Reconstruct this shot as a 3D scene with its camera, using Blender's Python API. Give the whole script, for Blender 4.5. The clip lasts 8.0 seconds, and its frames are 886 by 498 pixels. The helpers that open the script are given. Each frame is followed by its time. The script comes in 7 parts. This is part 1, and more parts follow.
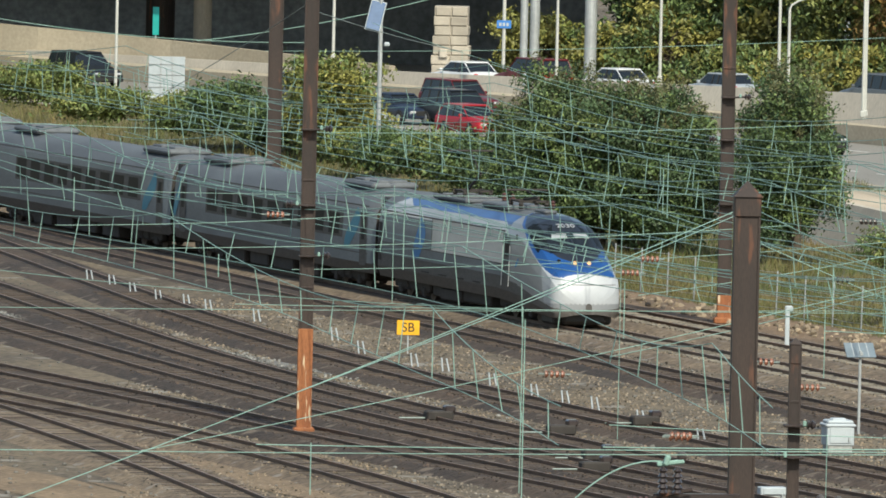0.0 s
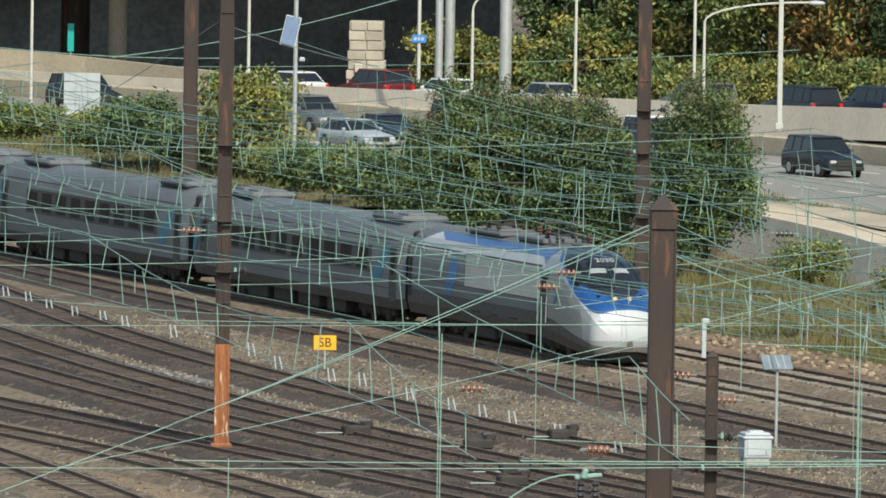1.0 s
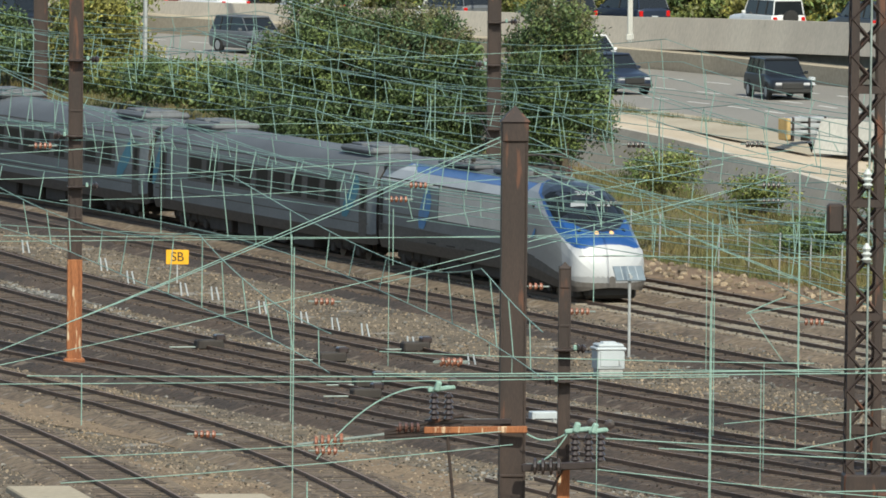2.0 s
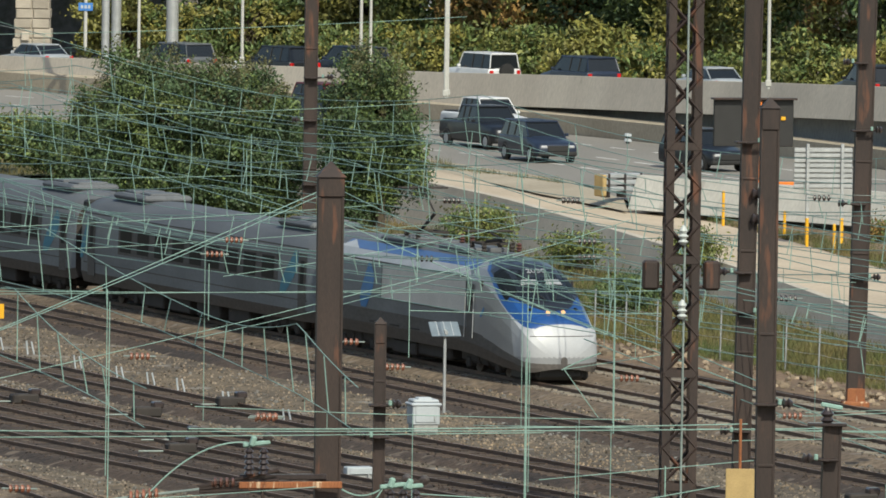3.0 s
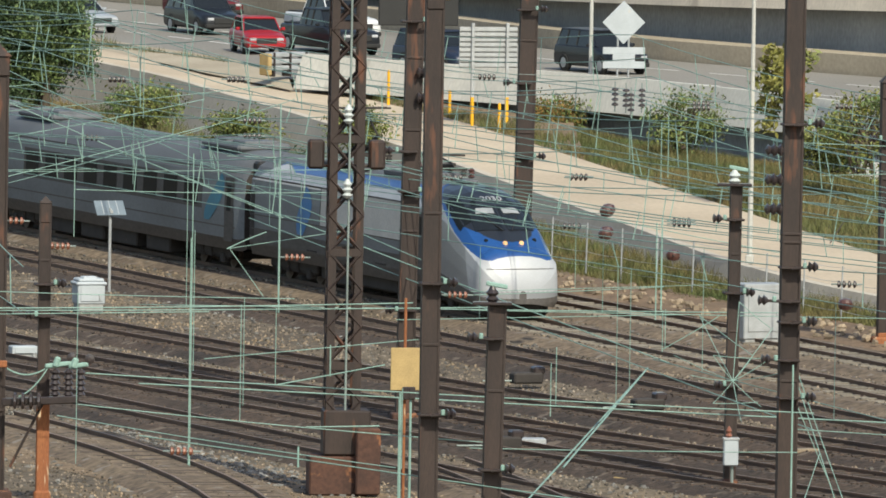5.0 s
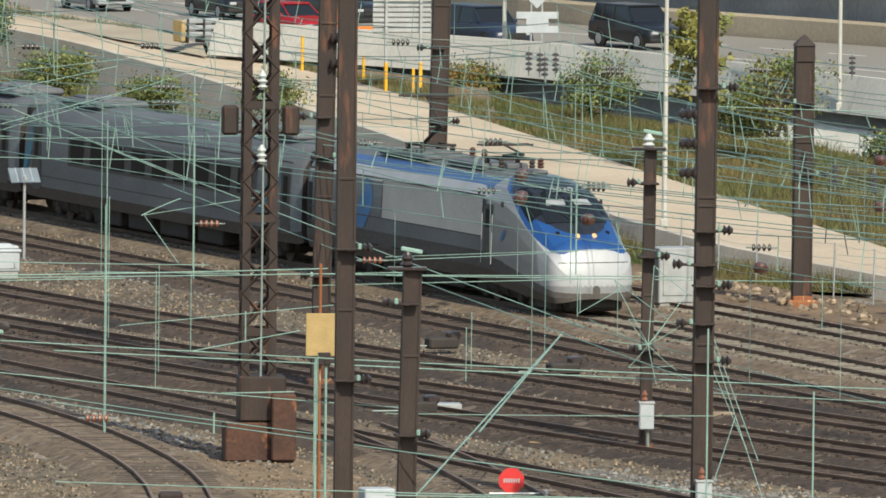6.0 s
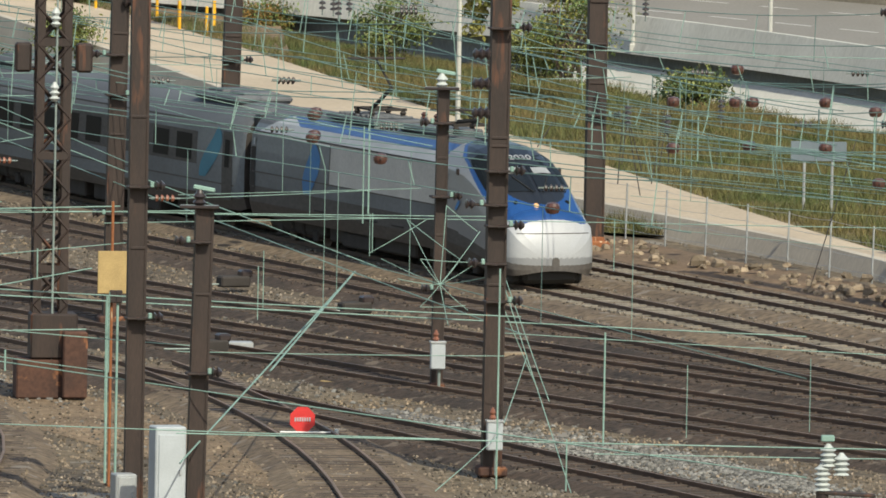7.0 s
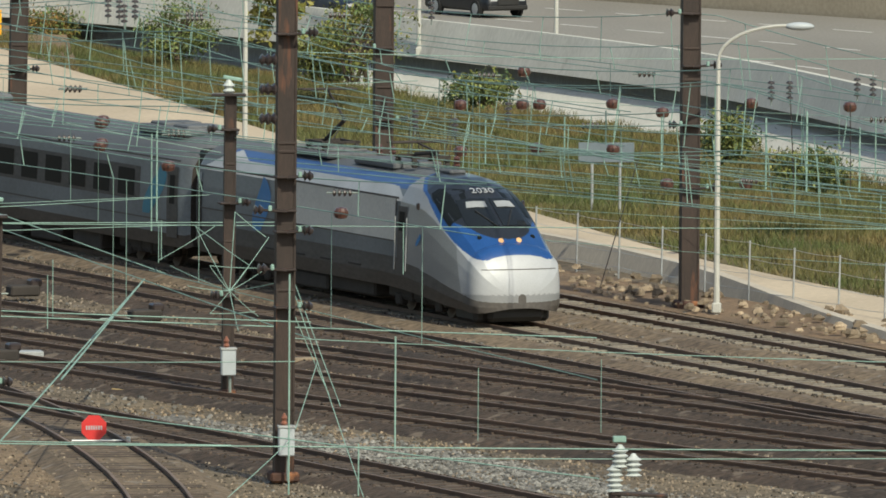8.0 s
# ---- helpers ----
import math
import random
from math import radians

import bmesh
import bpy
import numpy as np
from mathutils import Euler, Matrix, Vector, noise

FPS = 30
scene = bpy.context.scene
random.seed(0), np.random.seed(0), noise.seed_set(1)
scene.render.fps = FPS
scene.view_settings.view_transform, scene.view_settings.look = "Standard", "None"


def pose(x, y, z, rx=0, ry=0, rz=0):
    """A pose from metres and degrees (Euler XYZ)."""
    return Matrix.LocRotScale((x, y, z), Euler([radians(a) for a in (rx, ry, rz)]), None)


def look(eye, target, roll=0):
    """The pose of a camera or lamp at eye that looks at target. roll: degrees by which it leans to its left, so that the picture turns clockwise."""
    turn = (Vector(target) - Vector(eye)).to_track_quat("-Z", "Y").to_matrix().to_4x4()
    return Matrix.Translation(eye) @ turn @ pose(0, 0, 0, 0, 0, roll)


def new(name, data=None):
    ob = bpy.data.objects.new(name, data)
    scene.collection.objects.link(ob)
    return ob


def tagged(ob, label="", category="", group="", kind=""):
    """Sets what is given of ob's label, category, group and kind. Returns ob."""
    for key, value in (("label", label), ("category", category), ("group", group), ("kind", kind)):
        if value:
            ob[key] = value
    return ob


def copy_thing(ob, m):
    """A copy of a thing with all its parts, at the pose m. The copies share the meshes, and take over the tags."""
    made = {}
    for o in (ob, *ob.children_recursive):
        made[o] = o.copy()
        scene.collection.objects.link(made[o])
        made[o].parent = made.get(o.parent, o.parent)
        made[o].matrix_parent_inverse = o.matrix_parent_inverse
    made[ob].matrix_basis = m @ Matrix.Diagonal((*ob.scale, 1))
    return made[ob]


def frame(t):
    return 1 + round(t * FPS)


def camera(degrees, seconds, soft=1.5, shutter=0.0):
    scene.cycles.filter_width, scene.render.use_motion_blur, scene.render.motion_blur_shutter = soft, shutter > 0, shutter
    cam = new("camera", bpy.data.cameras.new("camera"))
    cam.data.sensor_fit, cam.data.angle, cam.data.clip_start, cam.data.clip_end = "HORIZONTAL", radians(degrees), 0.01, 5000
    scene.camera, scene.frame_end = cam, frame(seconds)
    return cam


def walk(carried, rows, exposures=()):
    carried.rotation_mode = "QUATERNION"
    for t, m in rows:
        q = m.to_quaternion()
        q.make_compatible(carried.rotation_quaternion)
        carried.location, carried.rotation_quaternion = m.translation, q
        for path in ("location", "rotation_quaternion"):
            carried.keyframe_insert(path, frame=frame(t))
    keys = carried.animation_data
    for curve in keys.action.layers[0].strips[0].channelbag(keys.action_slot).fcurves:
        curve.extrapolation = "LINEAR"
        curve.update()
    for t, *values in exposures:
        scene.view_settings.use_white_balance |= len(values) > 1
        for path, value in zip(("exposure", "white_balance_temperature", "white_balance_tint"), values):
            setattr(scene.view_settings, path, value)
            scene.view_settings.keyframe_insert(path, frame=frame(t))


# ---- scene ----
cam = camera(4.5, 8.0, soft=1.7, shutter=0.0)
EYE = (0.0, 0.0, 24.5)


def aim(turn, dip, roll):
    """The camera's pose: degrees to the right of +y, degrees below level, roll."""
    a, d = radians(turn), radians(dip)
    ahead = Vector((math.sin(a) * math.cos(d), math.cos(a) * math.cos(d), -math.sin(d)))
    return look(EYE, Vector(EYE) + ahead * 100, roll)


PATH = [
    (0.0, -3.2570, 2.9913, 1.231),
    (0.5, -2.9030, 2.9242, 0.878),
    (1.0, -2.8327, 2.9095, 0.901),
    (1.5, -2.5172, 2.9483, 0.674),
    (2.0, -2.0740, 3.3425, 0.519),
    (2.2, -1.7554, 3.4821, 0.681),
    (3.3, -0.8829, 2.9542, 0.942),
    (3.5, -0.6430, 3.2196, 1.148),
    (4.0, -0.3310, 3.3657, 1.085),
    (4.5, 0.0104, 3.4805, 0.963),
    (5.0, 0.5734, 3.6405, 0.887),
    (5.2, 0.6740, 3.7622, 0.767),
    (6.3, 1.1713, 3.8508, 0.733),
    (6.5, 1.4549, 3.9367, 1.219),
    (7.0, 2.0724, 4.1057, 1.053),
    (7.5, 2.9365, 4.0433, 0.237),
    (8.0, 3.1464, 4.0684, 0.329),
]
walk(cam, [(t, aim(turn, dip, roll)) for t, turn, dip, roll in PATH],
     exposures=[(0.0, 0.28, 6380, 5.0), (2.2, 0.28, 6420, 5.0), (3.3, -0.02, 6480, 7.0), (4.2, 0.0, 6480, 7.0), (5.2, 0.25, 6520, 8.0), (6.5, 0.18, 6650, 8.0), (8.0, 0.02, 6700, 5.0)])

# ---- light ----
world = bpy.data.worlds.new("world")
scene.world = world
world.use_nodes = True
sky = world.node_tree.nodes.new("ShaderNodeTexSky")
sky.sky_type, sky.sun_disc = "NISHITA", False
SUN_AZIMUTH, SUN_HEIGHT = 158.0, 43.0      # degrees clockwise from +y, degrees above level
sky.sun_elevation, sky.sun_rotation = radians(SUN_HEIGHT), radians(SUN_AZIMUTH)
sky.air_density, sky.dust_density = 1.2, 2.0
background = world.node_tree.nodes["Background"]
background.inputs[1].default_value = 0.125
world.node_tree.links.new(sky.outputs[0], background.inputs[0])
sun = new("sun", bpy.data.lights.new("sun", "SUN"))
sun.data.energy, sun.data.angle, sun.data.color = 3.9, radians(0.6), (1.0, 0.94, 0.78)
sun_from = Vector((math.sin(radians(SUN_AZIMUTH)) * math.cos(radians(SUN_HEIGHT)),
                   math.cos(radians(SUN_AZIMUTH)) * math.cos(radians(SUN_HEIGHT)), math.sin(radians(SUN_HEIGHT))))
sun.matrix_basis = look(tuple(sun_from * 200), (0, 0, 0))

# ---- materials ----


def material(name, colour, rough=0.6, metal=0.0, vary=0.25, scale=3.0, second=None, fine=40.0, bump=0.0,
             bump_scale=30.0, spots=None, spot_at=0.62, spot_scale=1.2, stretch=(1, 1, 1), random_tint=0.0, coat=0.0, island=0.0):
    """A surface with large patches, fine grain, optional stains of a second colour and a fine relief."""
    m = bpy.data.materials.new(name)
    m.use_nodes = True
    nt = m.node_tree
    shader = nt.nodes["Principled BSDF"]
    shader.inputs["Roughness"].default_value = rough
    shader.inputs["Metallic"].default_value = metal
    shader.inputs["Coat Weight"].default_value = coat
    where = nt.nodes.new("ShaderNodeTexCoord")
    mapping = nt.nodes.new("ShaderNodeMapping")
    mapping.inputs["Scale"].default_value = stretch
    nt.links.new(where.outputs["Object"], mapping.inputs["Vector"])

    def cloud(s, detail=4.0):
        n = nt.nodes.new("ShaderNodeTexNoise")
        n.inputs["Scale"].default_value, n.inputs["Detail"].default_value = s, detail
        nt.links.new(mapping.outputs["Vector"], n.inputs["Vector"])
        return n.outputs["Fac"]

    def mix(fac, a, b, kind="MIX"):
        n = nt.nodes.new("ShaderNodeMix")
        n.data_type, n.blend_type = "RGBA", kind
        for value, socket in ((fac, n.inputs[0]), (a, n.inputs[6]), (b, n.inputs[7])):
            if isinstance(value, (tuple, float, int)):
                socket.default_value = value
            else:
                nt.links.new(value, socket)
        return n.outputs[2]

    def ramp(fac, low, high):
        n = nt.nodes.new("ShaderNodeMapRange")
        n.inputs[1].default_value, n.inputs[2].default_value = low, high
        nt.links.new(fac, n.inputs[0])
        return n.outputs[0]

    base = (*colour, 1.0)
    other = (*(second or tuple(c * (1 - vary) for c in colour)), 1.0)
    out = mix(ramp(cloud(scale), 0.35, 0.65), base, other)
    grain = ramp(cloud(fine, 2.0), 0.25, 0.75)
    g = nt.nodes.new("ShaderNodeMapRange")
    g.inputs[3].default_value, g.inputs[4].default_value = 1 - vary * 0.8, 1 + vary * 0.6
    nt.links.new(grain, g.inputs[0])
    out = mix(1.0, out, g.outputs[0], "MULTIPLY")
    if spots:
        out = mix(ramp(cloud(spot_scale, 6.0), spot_at, spot_at + 0.06), out, (*spots, 1.0))
    for amount, node_type, socket in ((random_tint, "ShaderNodeObjectInfo", "Random"), (island, "ShaderNodeNewGeometry", "Random Per Island")):
        if amount:
            info = nt.nodes.new(node_type)
            r = nt.nodes.new("ShaderNodeMapRange")
            r.inputs[3].default_value, r.inputs[4].default_value = 1 - amount, 1 + amount
            nt.links.new(info.outputs[socket], r.inputs[0])
            out = mix(1.0, out, r.outputs[0], "MULTIPLY")
    nt.links.new(out, shader.inputs["Base Color"])
    if bump:
        b = nt.nodes.new("ShaderNodeBump")
        b.inputs["Strength"].default_value, b.inputs["Distance"].default_value = bump, 0.05
        nt.links.new(cloud(bump_scale, 3.0), b.inputs["Height"])
        nt.links.new(b.outputs[0], shader.inputs["Normal"])
    return m


def glow(name, colour, strength):
    m = bpy.data.materials.new(name)
    m.use_nodes = True
    s = m.node_tree.nodes["Principled BSDF"]
    s.inputs["Base Color"].default_value = (*colour, 1)
    s.inputs["Emission Color"].default_value = (*colour, 1)
    s.inputs["Emission Strength"].default_value = strength
    return m


M = {
    "soil": material("gravel soil", (0.158, 0.122, 0.079), 0.95, vary=0.8, scale=0.16, second=(0.090, 0.070, 0.050), fine=4.0, bump=0.8, bump_scale=5.0, spots=(0.22, 0.20, 0.17), spot_at=0.6, spot_scale=0.5),
    "ballast": material("ballast stone", (0.185, 0.138, 0.092), 0.95, vary=0.75, scale=0.3, second=(0.118, 0.086, 0.060), fine=4.0, bump=1.0, bump_scale=7.0, spots=(0.21, 0.18, 0.15), spot_at=0.6, spot_scale=1.4),
    "ballast_dark": material("oily dark ballast", (0.074, 0.050, 0.035), 0.95, vary=0.75, scale=0.14, second=(0.036, 0.026, 0.021), fine=4.0, bump=1.0, bump_scale=8.0, spots=(0.14, 0.11, 0.085), spot_at=0.6, spot_scale=1.4),
    "grey_stone": material("grey crushed stone", (0.19, 0.182, 0.168), 0.95, vary=0.65, scale=0.8, second=(0.11, 0.10, 0.088), fine=4.0, bump=1.0, bump_scale=6.0),
    "rail": material("rusty rail steel", (0.175, 0.108, 0.076), 0.6, metal=0.1, vary=0.35, scale=0.6, second=(0.09, 0.06, 0.048)),
    "rail_head": material("worn rail head", (0.25, 0.165, 0.115), 0.5, metal=0.3, vary=0.3, scale=0.3),
    "tie": material("weathered timber tie", (0.082, 0.060, 0.046), 0.9, vary=0.4, scale=1.2, fine=20, random_tint=0.3),
    "tie_pale": material("concrete tie", (0.21, 0.185, 0.15), 0.9, vary=0.3, scale=1.5, fine=20, random_tint=0.25, island=0.25),
    "tie_row": material("timber ties", (0.078, 0.057, 0.044), 0.9, vary=0.4, scale=1.2, fine=20, island=0.35),
    "steel_brown": material("dark brown painted steel", (0.040, 0.025, 0.020), 0.6, vary=0.4, scale=0.8, second=(0.024, 0.016, 0.014), fine=14, spots=(0.100, 0.042, 0.024), spot_at=0.60, spot_scale=1.0, stretch=(3, 3, 0.5)),
    "steel_rust": material("orange rusted steel", (0.30, 0.115, 0.045), 0.85, vary=0.4, scale=1.0, second=(0.24, 0.085, 0.035), fine=18, spots=(0.55, 0.42, 0.28), spot_at=0.60, spot_scale=2.2, stretch=(3, 3, 0.4)),
    "verdigris": material("verdigris copper wire", (0.27, 0.42, 0.37), 0.7, vary=0.35, scale=1.0, second=(0.20, 0.32, 0.28)),
    "cable": material("grey steel cable", (0.30, 0.36, 0.34), 0.6, metal=0.3, vary=0.3, scale=1.0),
    "insulator": material("brown porcelain", (0.10, 0.045, 0.035), 0.3, vary=0.3, scale=6.0, coat=0.4),
    "insulator_dark": material("dark porcelain", (0.045, 0.035, 0.035), 0.3, vary=0.3, scale=6.0, coat=0.4),
    "insulator_red": material("red brown porcelain", (0.26, 0.10, 0.06), 0.4, vary=0.3, scale=6.0),
    "porcelain": material("white porcelain", (0.50, 0.54, 0.53), 0.3, vary=0.12, scale=6.0),
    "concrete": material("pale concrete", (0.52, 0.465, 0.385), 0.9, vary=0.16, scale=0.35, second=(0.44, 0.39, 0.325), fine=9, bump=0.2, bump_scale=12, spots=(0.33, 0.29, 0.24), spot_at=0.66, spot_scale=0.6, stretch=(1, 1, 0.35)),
    "concrete_grey": material("grey stained concrete with wall shade", (0.38, 0.385, 0.375), 0.9, vary=0.22, scale=0.4, second=(0.30, 0.305, 0.30), fine=9, bump=0.3, bump_scale=10, stretch=(1, 1, 0.4)),
    "white_concrete": material("white concrete barrier", (0.60, 0.585, 0.53), 0.85, vary=0.14, scale=0.4, fine=8, spots=(0.42, 0.40, 0.36), spot_at=0.64, spot_scale=0.9, stretch=(1, 1, 0.4)),
    "asphalt": material("worn asphalt", (0.245, 0.23, 0.205), 0.9, vary=0.18, scale=0.15, second=(0.205, 0.192, 0.17), fine=9, stretch=(1, 0.3, 1)),
    "shoulder": material("dusty concrete shoulder", (0.40, 0.345, 0.26), 0.92, vary=0.18, scale=0.2, second=(0.34, 0.29, 0.215), fine=6),
    "ramp": material("sandy concrete ramp", (0.52, 0.43, 0.32), 0.92, vary=0.18, scale=0.16, second=(0.44, 0.36, 0.265), fine=6, spots=(0.38, 0.33, 0.27), spot_at=0.68, spot_scale=0.5),
    "paint_white": material("white road paint", (0.75, 0.74, 0.70), 0.8, vary=0.2, scale=1.0),
    "grass_earth": material("grassy earth", (0.09, 0.095, 0.036), 0.95, vary=0.4, scale=0.25, second=(0.17, 0.13, 0.06), fine=5, bump=0.8, bump_scale=5),
    "grass": material("grass blades", (0.072, 0.100, 0.028), 0.8, vary=0.3, scale=0.22, second=(0.155, 0.118, 0.044), fine=2, island=0.35),
    "leaf_dark": material("dark green leaves", (0.045, 0.082, 0.036), 0.6, vary=0.3, scale=0.5, second=(0.066, 0.104, 0.040), island=0.5),
    "leaf": material("green leaves", (0.085, 0.132, 0.042), 0.6, vary=0.3, scale=0.4, second=(0.125, 0.162, 0.048), island=0.5),
    "leaf_olive": material("olive leaves", (0.17, 0.178, 0.048), 0.6, vary=0.3, scale=0.3, second=(0.15, 0.175, 0.045), island=0.5),
    "leaf_yellow": material("yellowing leaves", (0.235, 0.215, 0.050), 0.6, vary=0.3, scale=0.6, second=(0.175, 0.178, 0.045), island=0.45),
    "leaf_rust": material("orange autumn leaves", (0.27, 0.15, 0.045), 0.6, vary=0.3, scale=0.6, second=(0.20, 0.14, 0.035), island=0.45),
    "bark": material("grey brown bark", (0.11, 0.085, 0.06), 0.9, vary=0.4, scale=3, stretch=(3, 3, 0.6)),
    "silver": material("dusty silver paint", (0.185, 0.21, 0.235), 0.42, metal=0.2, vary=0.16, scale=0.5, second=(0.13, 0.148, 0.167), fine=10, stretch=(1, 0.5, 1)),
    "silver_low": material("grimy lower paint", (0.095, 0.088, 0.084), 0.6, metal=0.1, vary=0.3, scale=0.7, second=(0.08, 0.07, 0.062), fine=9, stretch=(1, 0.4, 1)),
    "panel_grey": material("pale grille panel", (0.62, 0.595, 0.54), 0.6, vary=0.12, scale=0.7, fine=12),
    "train_white": material("white nose paint", (0.42, 0.437, 0.465), 0.45, metal=0.1, vary=0.12, scale=0.8, second=(0.37, 0.385, 0.405), coat=0.1),
    "train_roof_white": material("pale roof paint", (0.40, 0.42, 0.45), 0.5, vary=0.15, scale=0.7, second=(0.33, 0.35, 0.375)),
    "train_blue": material("blue livery paint", (0.014, 0.070, 0.24), 0.35, vary=0.2, scale=0.8, coat=0.4),
    "train_teal": material("teal livery paint", (0.03, 0.24, 0.36), 0.4, vary=0.25, scale=0.8),
    "roof_grey": material("sooty roof", (0.12, 0.13, 0.14), 0.6, vary=0.3, scale=0.6, second=(0.085, 0.09, 0.10), stretch=(1, 0.4, 1)),
    "canopy_black": material("dark blue cab paint", (0.020, 0.023, 0.029), 0.28, vary=0.2, scale=1.0, coat=0.4),
    "glass_dark": material("dark glazing", (0.012, 0.015, 0.018), 0.3, vary=0.1, scale=1.0),
    "underframe": material("grimy underframe", (0.045, 0.038, 0.034), 0.8, vary=0.4, scale=1.5, spots=(0.12, 0.09, 0.07), spot_at=0.66, spot_scale=3),
    "wheel": material("wheel steel", (0.14, 0.115, 0.10), 0.5, metal=0.6, vary=0.3, scale=2),
    "white_metal": material("white painted metal", (0.43, 0.47, 0.50), 0.5, vary=0.12, scale=1.5, spots=(0.5, 0.45, 0.38), spot_at=0.7, spot_scale=2.0),
    "galvanised": material("galvanised steel", (0.46, 0.48, 0.49), 0.5, metal=0.4, vary=0.18, scale=2.0),
    "pale_pole": material("pale painted pole", (0.50, 0.50, 0.465), 0.55, vary=0.15, scale=1.0, stretch=(1, 1, 0.3)),
    "yellow": material("yellow sign paint", (0.80, 0.42, 0.015), 0.5, vary=0.12, scale=3),
    "board_yellow": material("weathered yellow board", (0.46, 0.33, 0.145), 0.8, vary=0.2, scale=2),
    "black": material("black paint", (0.02, 0.02, 0.02), 0.6, vary=0.2, scale=2),
    "red": material("red sign paint", (0.62, 0.035, 0.035), 0.5, vary=0.12, scale=2),
    "orange": material("orange paint", (0.75, 0.20, 0.02), 0.6, vary=0.15, scale=2),
    "blue_sign": material("blue sign", (0.05, 0.20, 0.55), 0.5, vary=0.12, scale=2),
    "teal_sign": material("teal green sign", (0.02, 0.36, 0.33), 0.5, vary=0.12, scale=2),
    "solar": material("solar cells", (0.10, 0.16, 0.28), 0.2, vary=0.15, scale=3),
    "rubber": material("tyre rubber", (0.02, 0.02, 0.02), 0.85, vary=0.2, scale=5),
    "stone_block": material("tan stone blocks", (0.44, 0.39, 0.32), 0.9, vary=0.25, scale=1.0, bump=0.4, bump_scale=6, random_tint=0.15),
    "bridge_green": material("green bridge steel", (0.05, 0.11, 0.085), 0.6, vary=0.3, scale=0.4),
    "dark_wall": material("blue-grey abutment", (0.34, 0.38, 0.43), 0.9, vary=0.4, scale=0.12, second=(0.17, 0.19, 0.215), fine=3),
    "silver_bright": material("brushed silver cab paint", (0.30, 0.312, 0.33), 0.36, metal=0.3, vary=0.12, scale=0.6, second=(0.25, 0.26, 0.272), stretch=(1, 0.5, 1)),
    "tan_earth": material("bare tan earth", (0.235, 0.168, 0.104), 0.95, vary=0.6, scale=0.3, second=(0.16, 0.112, 0.070), fine=4, bump=0.8, bump_scale=8, spots=(0.13, 0.095, 0.065), spot_at=0.62, spot_scale=0.5),
    "ballast_stones": material("loose ballast", (0.19, 0.145, 0.098), 0.95, vary=0.3, scale=0.2, second=(0.150, 0.128, 0.105), fine=3, island=0.85),
    "ballast_oily": material("loose oily ballast", (0.082, 0.057, 0.042), 0.95, vary=0.3, scale=0.2, second=(0.050, 0.037, 0.031), fine=3, island=0.9),
    "rust_brown": material("dark rusted plate", (0.098, 0.045, 0.029), 0.85, vary=0.4, scale=0.9, second=(0.058, 0.030, 0.023), fine=10, spots=(0.26, 0.11, 0.05), spot_at=0.6, spot_scale=1.6),
    "livery_blue": material("bright livery blue", (0.012, 0.20, 0.50), 0.4, vary=0.2, scale=0.8, coat=0.3),
    "leaf_plume": material("olive brown seed plumes", (0.125, 0.118, 0.050), 0.7, vary=0.3, scale=0.6, second=(0.085, 0.095, 0.040), island=0.5),
    "car_glass": material("tinted car glass", (0.014, 0.017, 0.020), 0.12, vary=0.1, scale=1.0),
    # the solar panel's sky reflection is put in as pale blue-grey; a sign shares it
    "panel_sky": material("panel sky reflection and sign grey", (0.16, 0.20, 0.235), 0.35, vary=0.15, scale=3.0),
    "pale_stone": material("pale crushed stone", (0.195, 0.19, 0.178), 0.95, vary=0.3, scale=1.0, island=0.7),
    "rubble": material("broken stone", (0.30, 0.235, 0.165), 0.95, vary=0.4, scale=1.0, island=0.5),
    "brown_soil": material("reddish earth", (0.21, 0.14, 0.085), 0.95, vary=0.45, scale=0.4, second=(0.135, 0.092, 0.058), fine=6, bump=0.8, bump_scale=6),
}

M["glass_dark"].node_tree.nodes["Principled BSDF"].inputs["Specular IOR Level"].default_value = 0.05

# ---- mesh helpers ----


def mesh_object(name, bm, mat, parent=None, smooth=False):
    data = bpy.data.meshes.new(name)
    bm.to_mesh(data)
    bm.free()
    for m in (mat if isinstance(mat, (list, tuple)) else [mat]):
        data.materials.append(m)
    if smooth:
        data.shade_smooth()
    ob = new(name, data)
    ob.parent = parent
    return ob


def part(name, bm, mat, parent, label="", smooth=False):
    ob = mesh_object(name, bm, mat, parent, smooth)
    return tagged(ob, label) if label else ob


def thing(name, m, label, category, group="", kind=""):
    ob = new(name)
    ob.empty_display_size = 0.3
    ob.matrix_basis = m
    return tagged(ob, label, category, group, kind)


def add_box(bm, size, at=(0, 0, 0), turn=(0, 0, 0), bevel=0.0):
    got = bmesh.ops.create_cube(bm, size=1.0, matrix=pose(*at, *turn) @ Matrix.Diagonal((*size, 1)))
    if bevel:
        edges = {e for v in got["verts"] for e in v.link_edges}
        bmesh.ops.bevel(bm, geom=list(edges), offset=bevel, segments=1, affect="EDGES", clamp_overlap=True)
    return bm


def add_rod(bm, a, b, r, r2=None, sides=8):
    a, b = Vector(a), Vector(b)
    m = Matrix.Translation((a + b) / 2) @ (b - a).to_track_quat("Z", "Y").to_matrix().to_4x4()
    bmesh.ops.create_cone(bm, segments=sides, radius1=r, radius2=r if r2 is None else r2, depth=(b - a).length, cap_ends=True, matrix=m)
    return bm


def box(*args, **kw):
    return add_box(bmesh.new(), *args, **kw)


def rod(*args, **kw):
    return add_rod(bmesh.new(), *args, **kw)


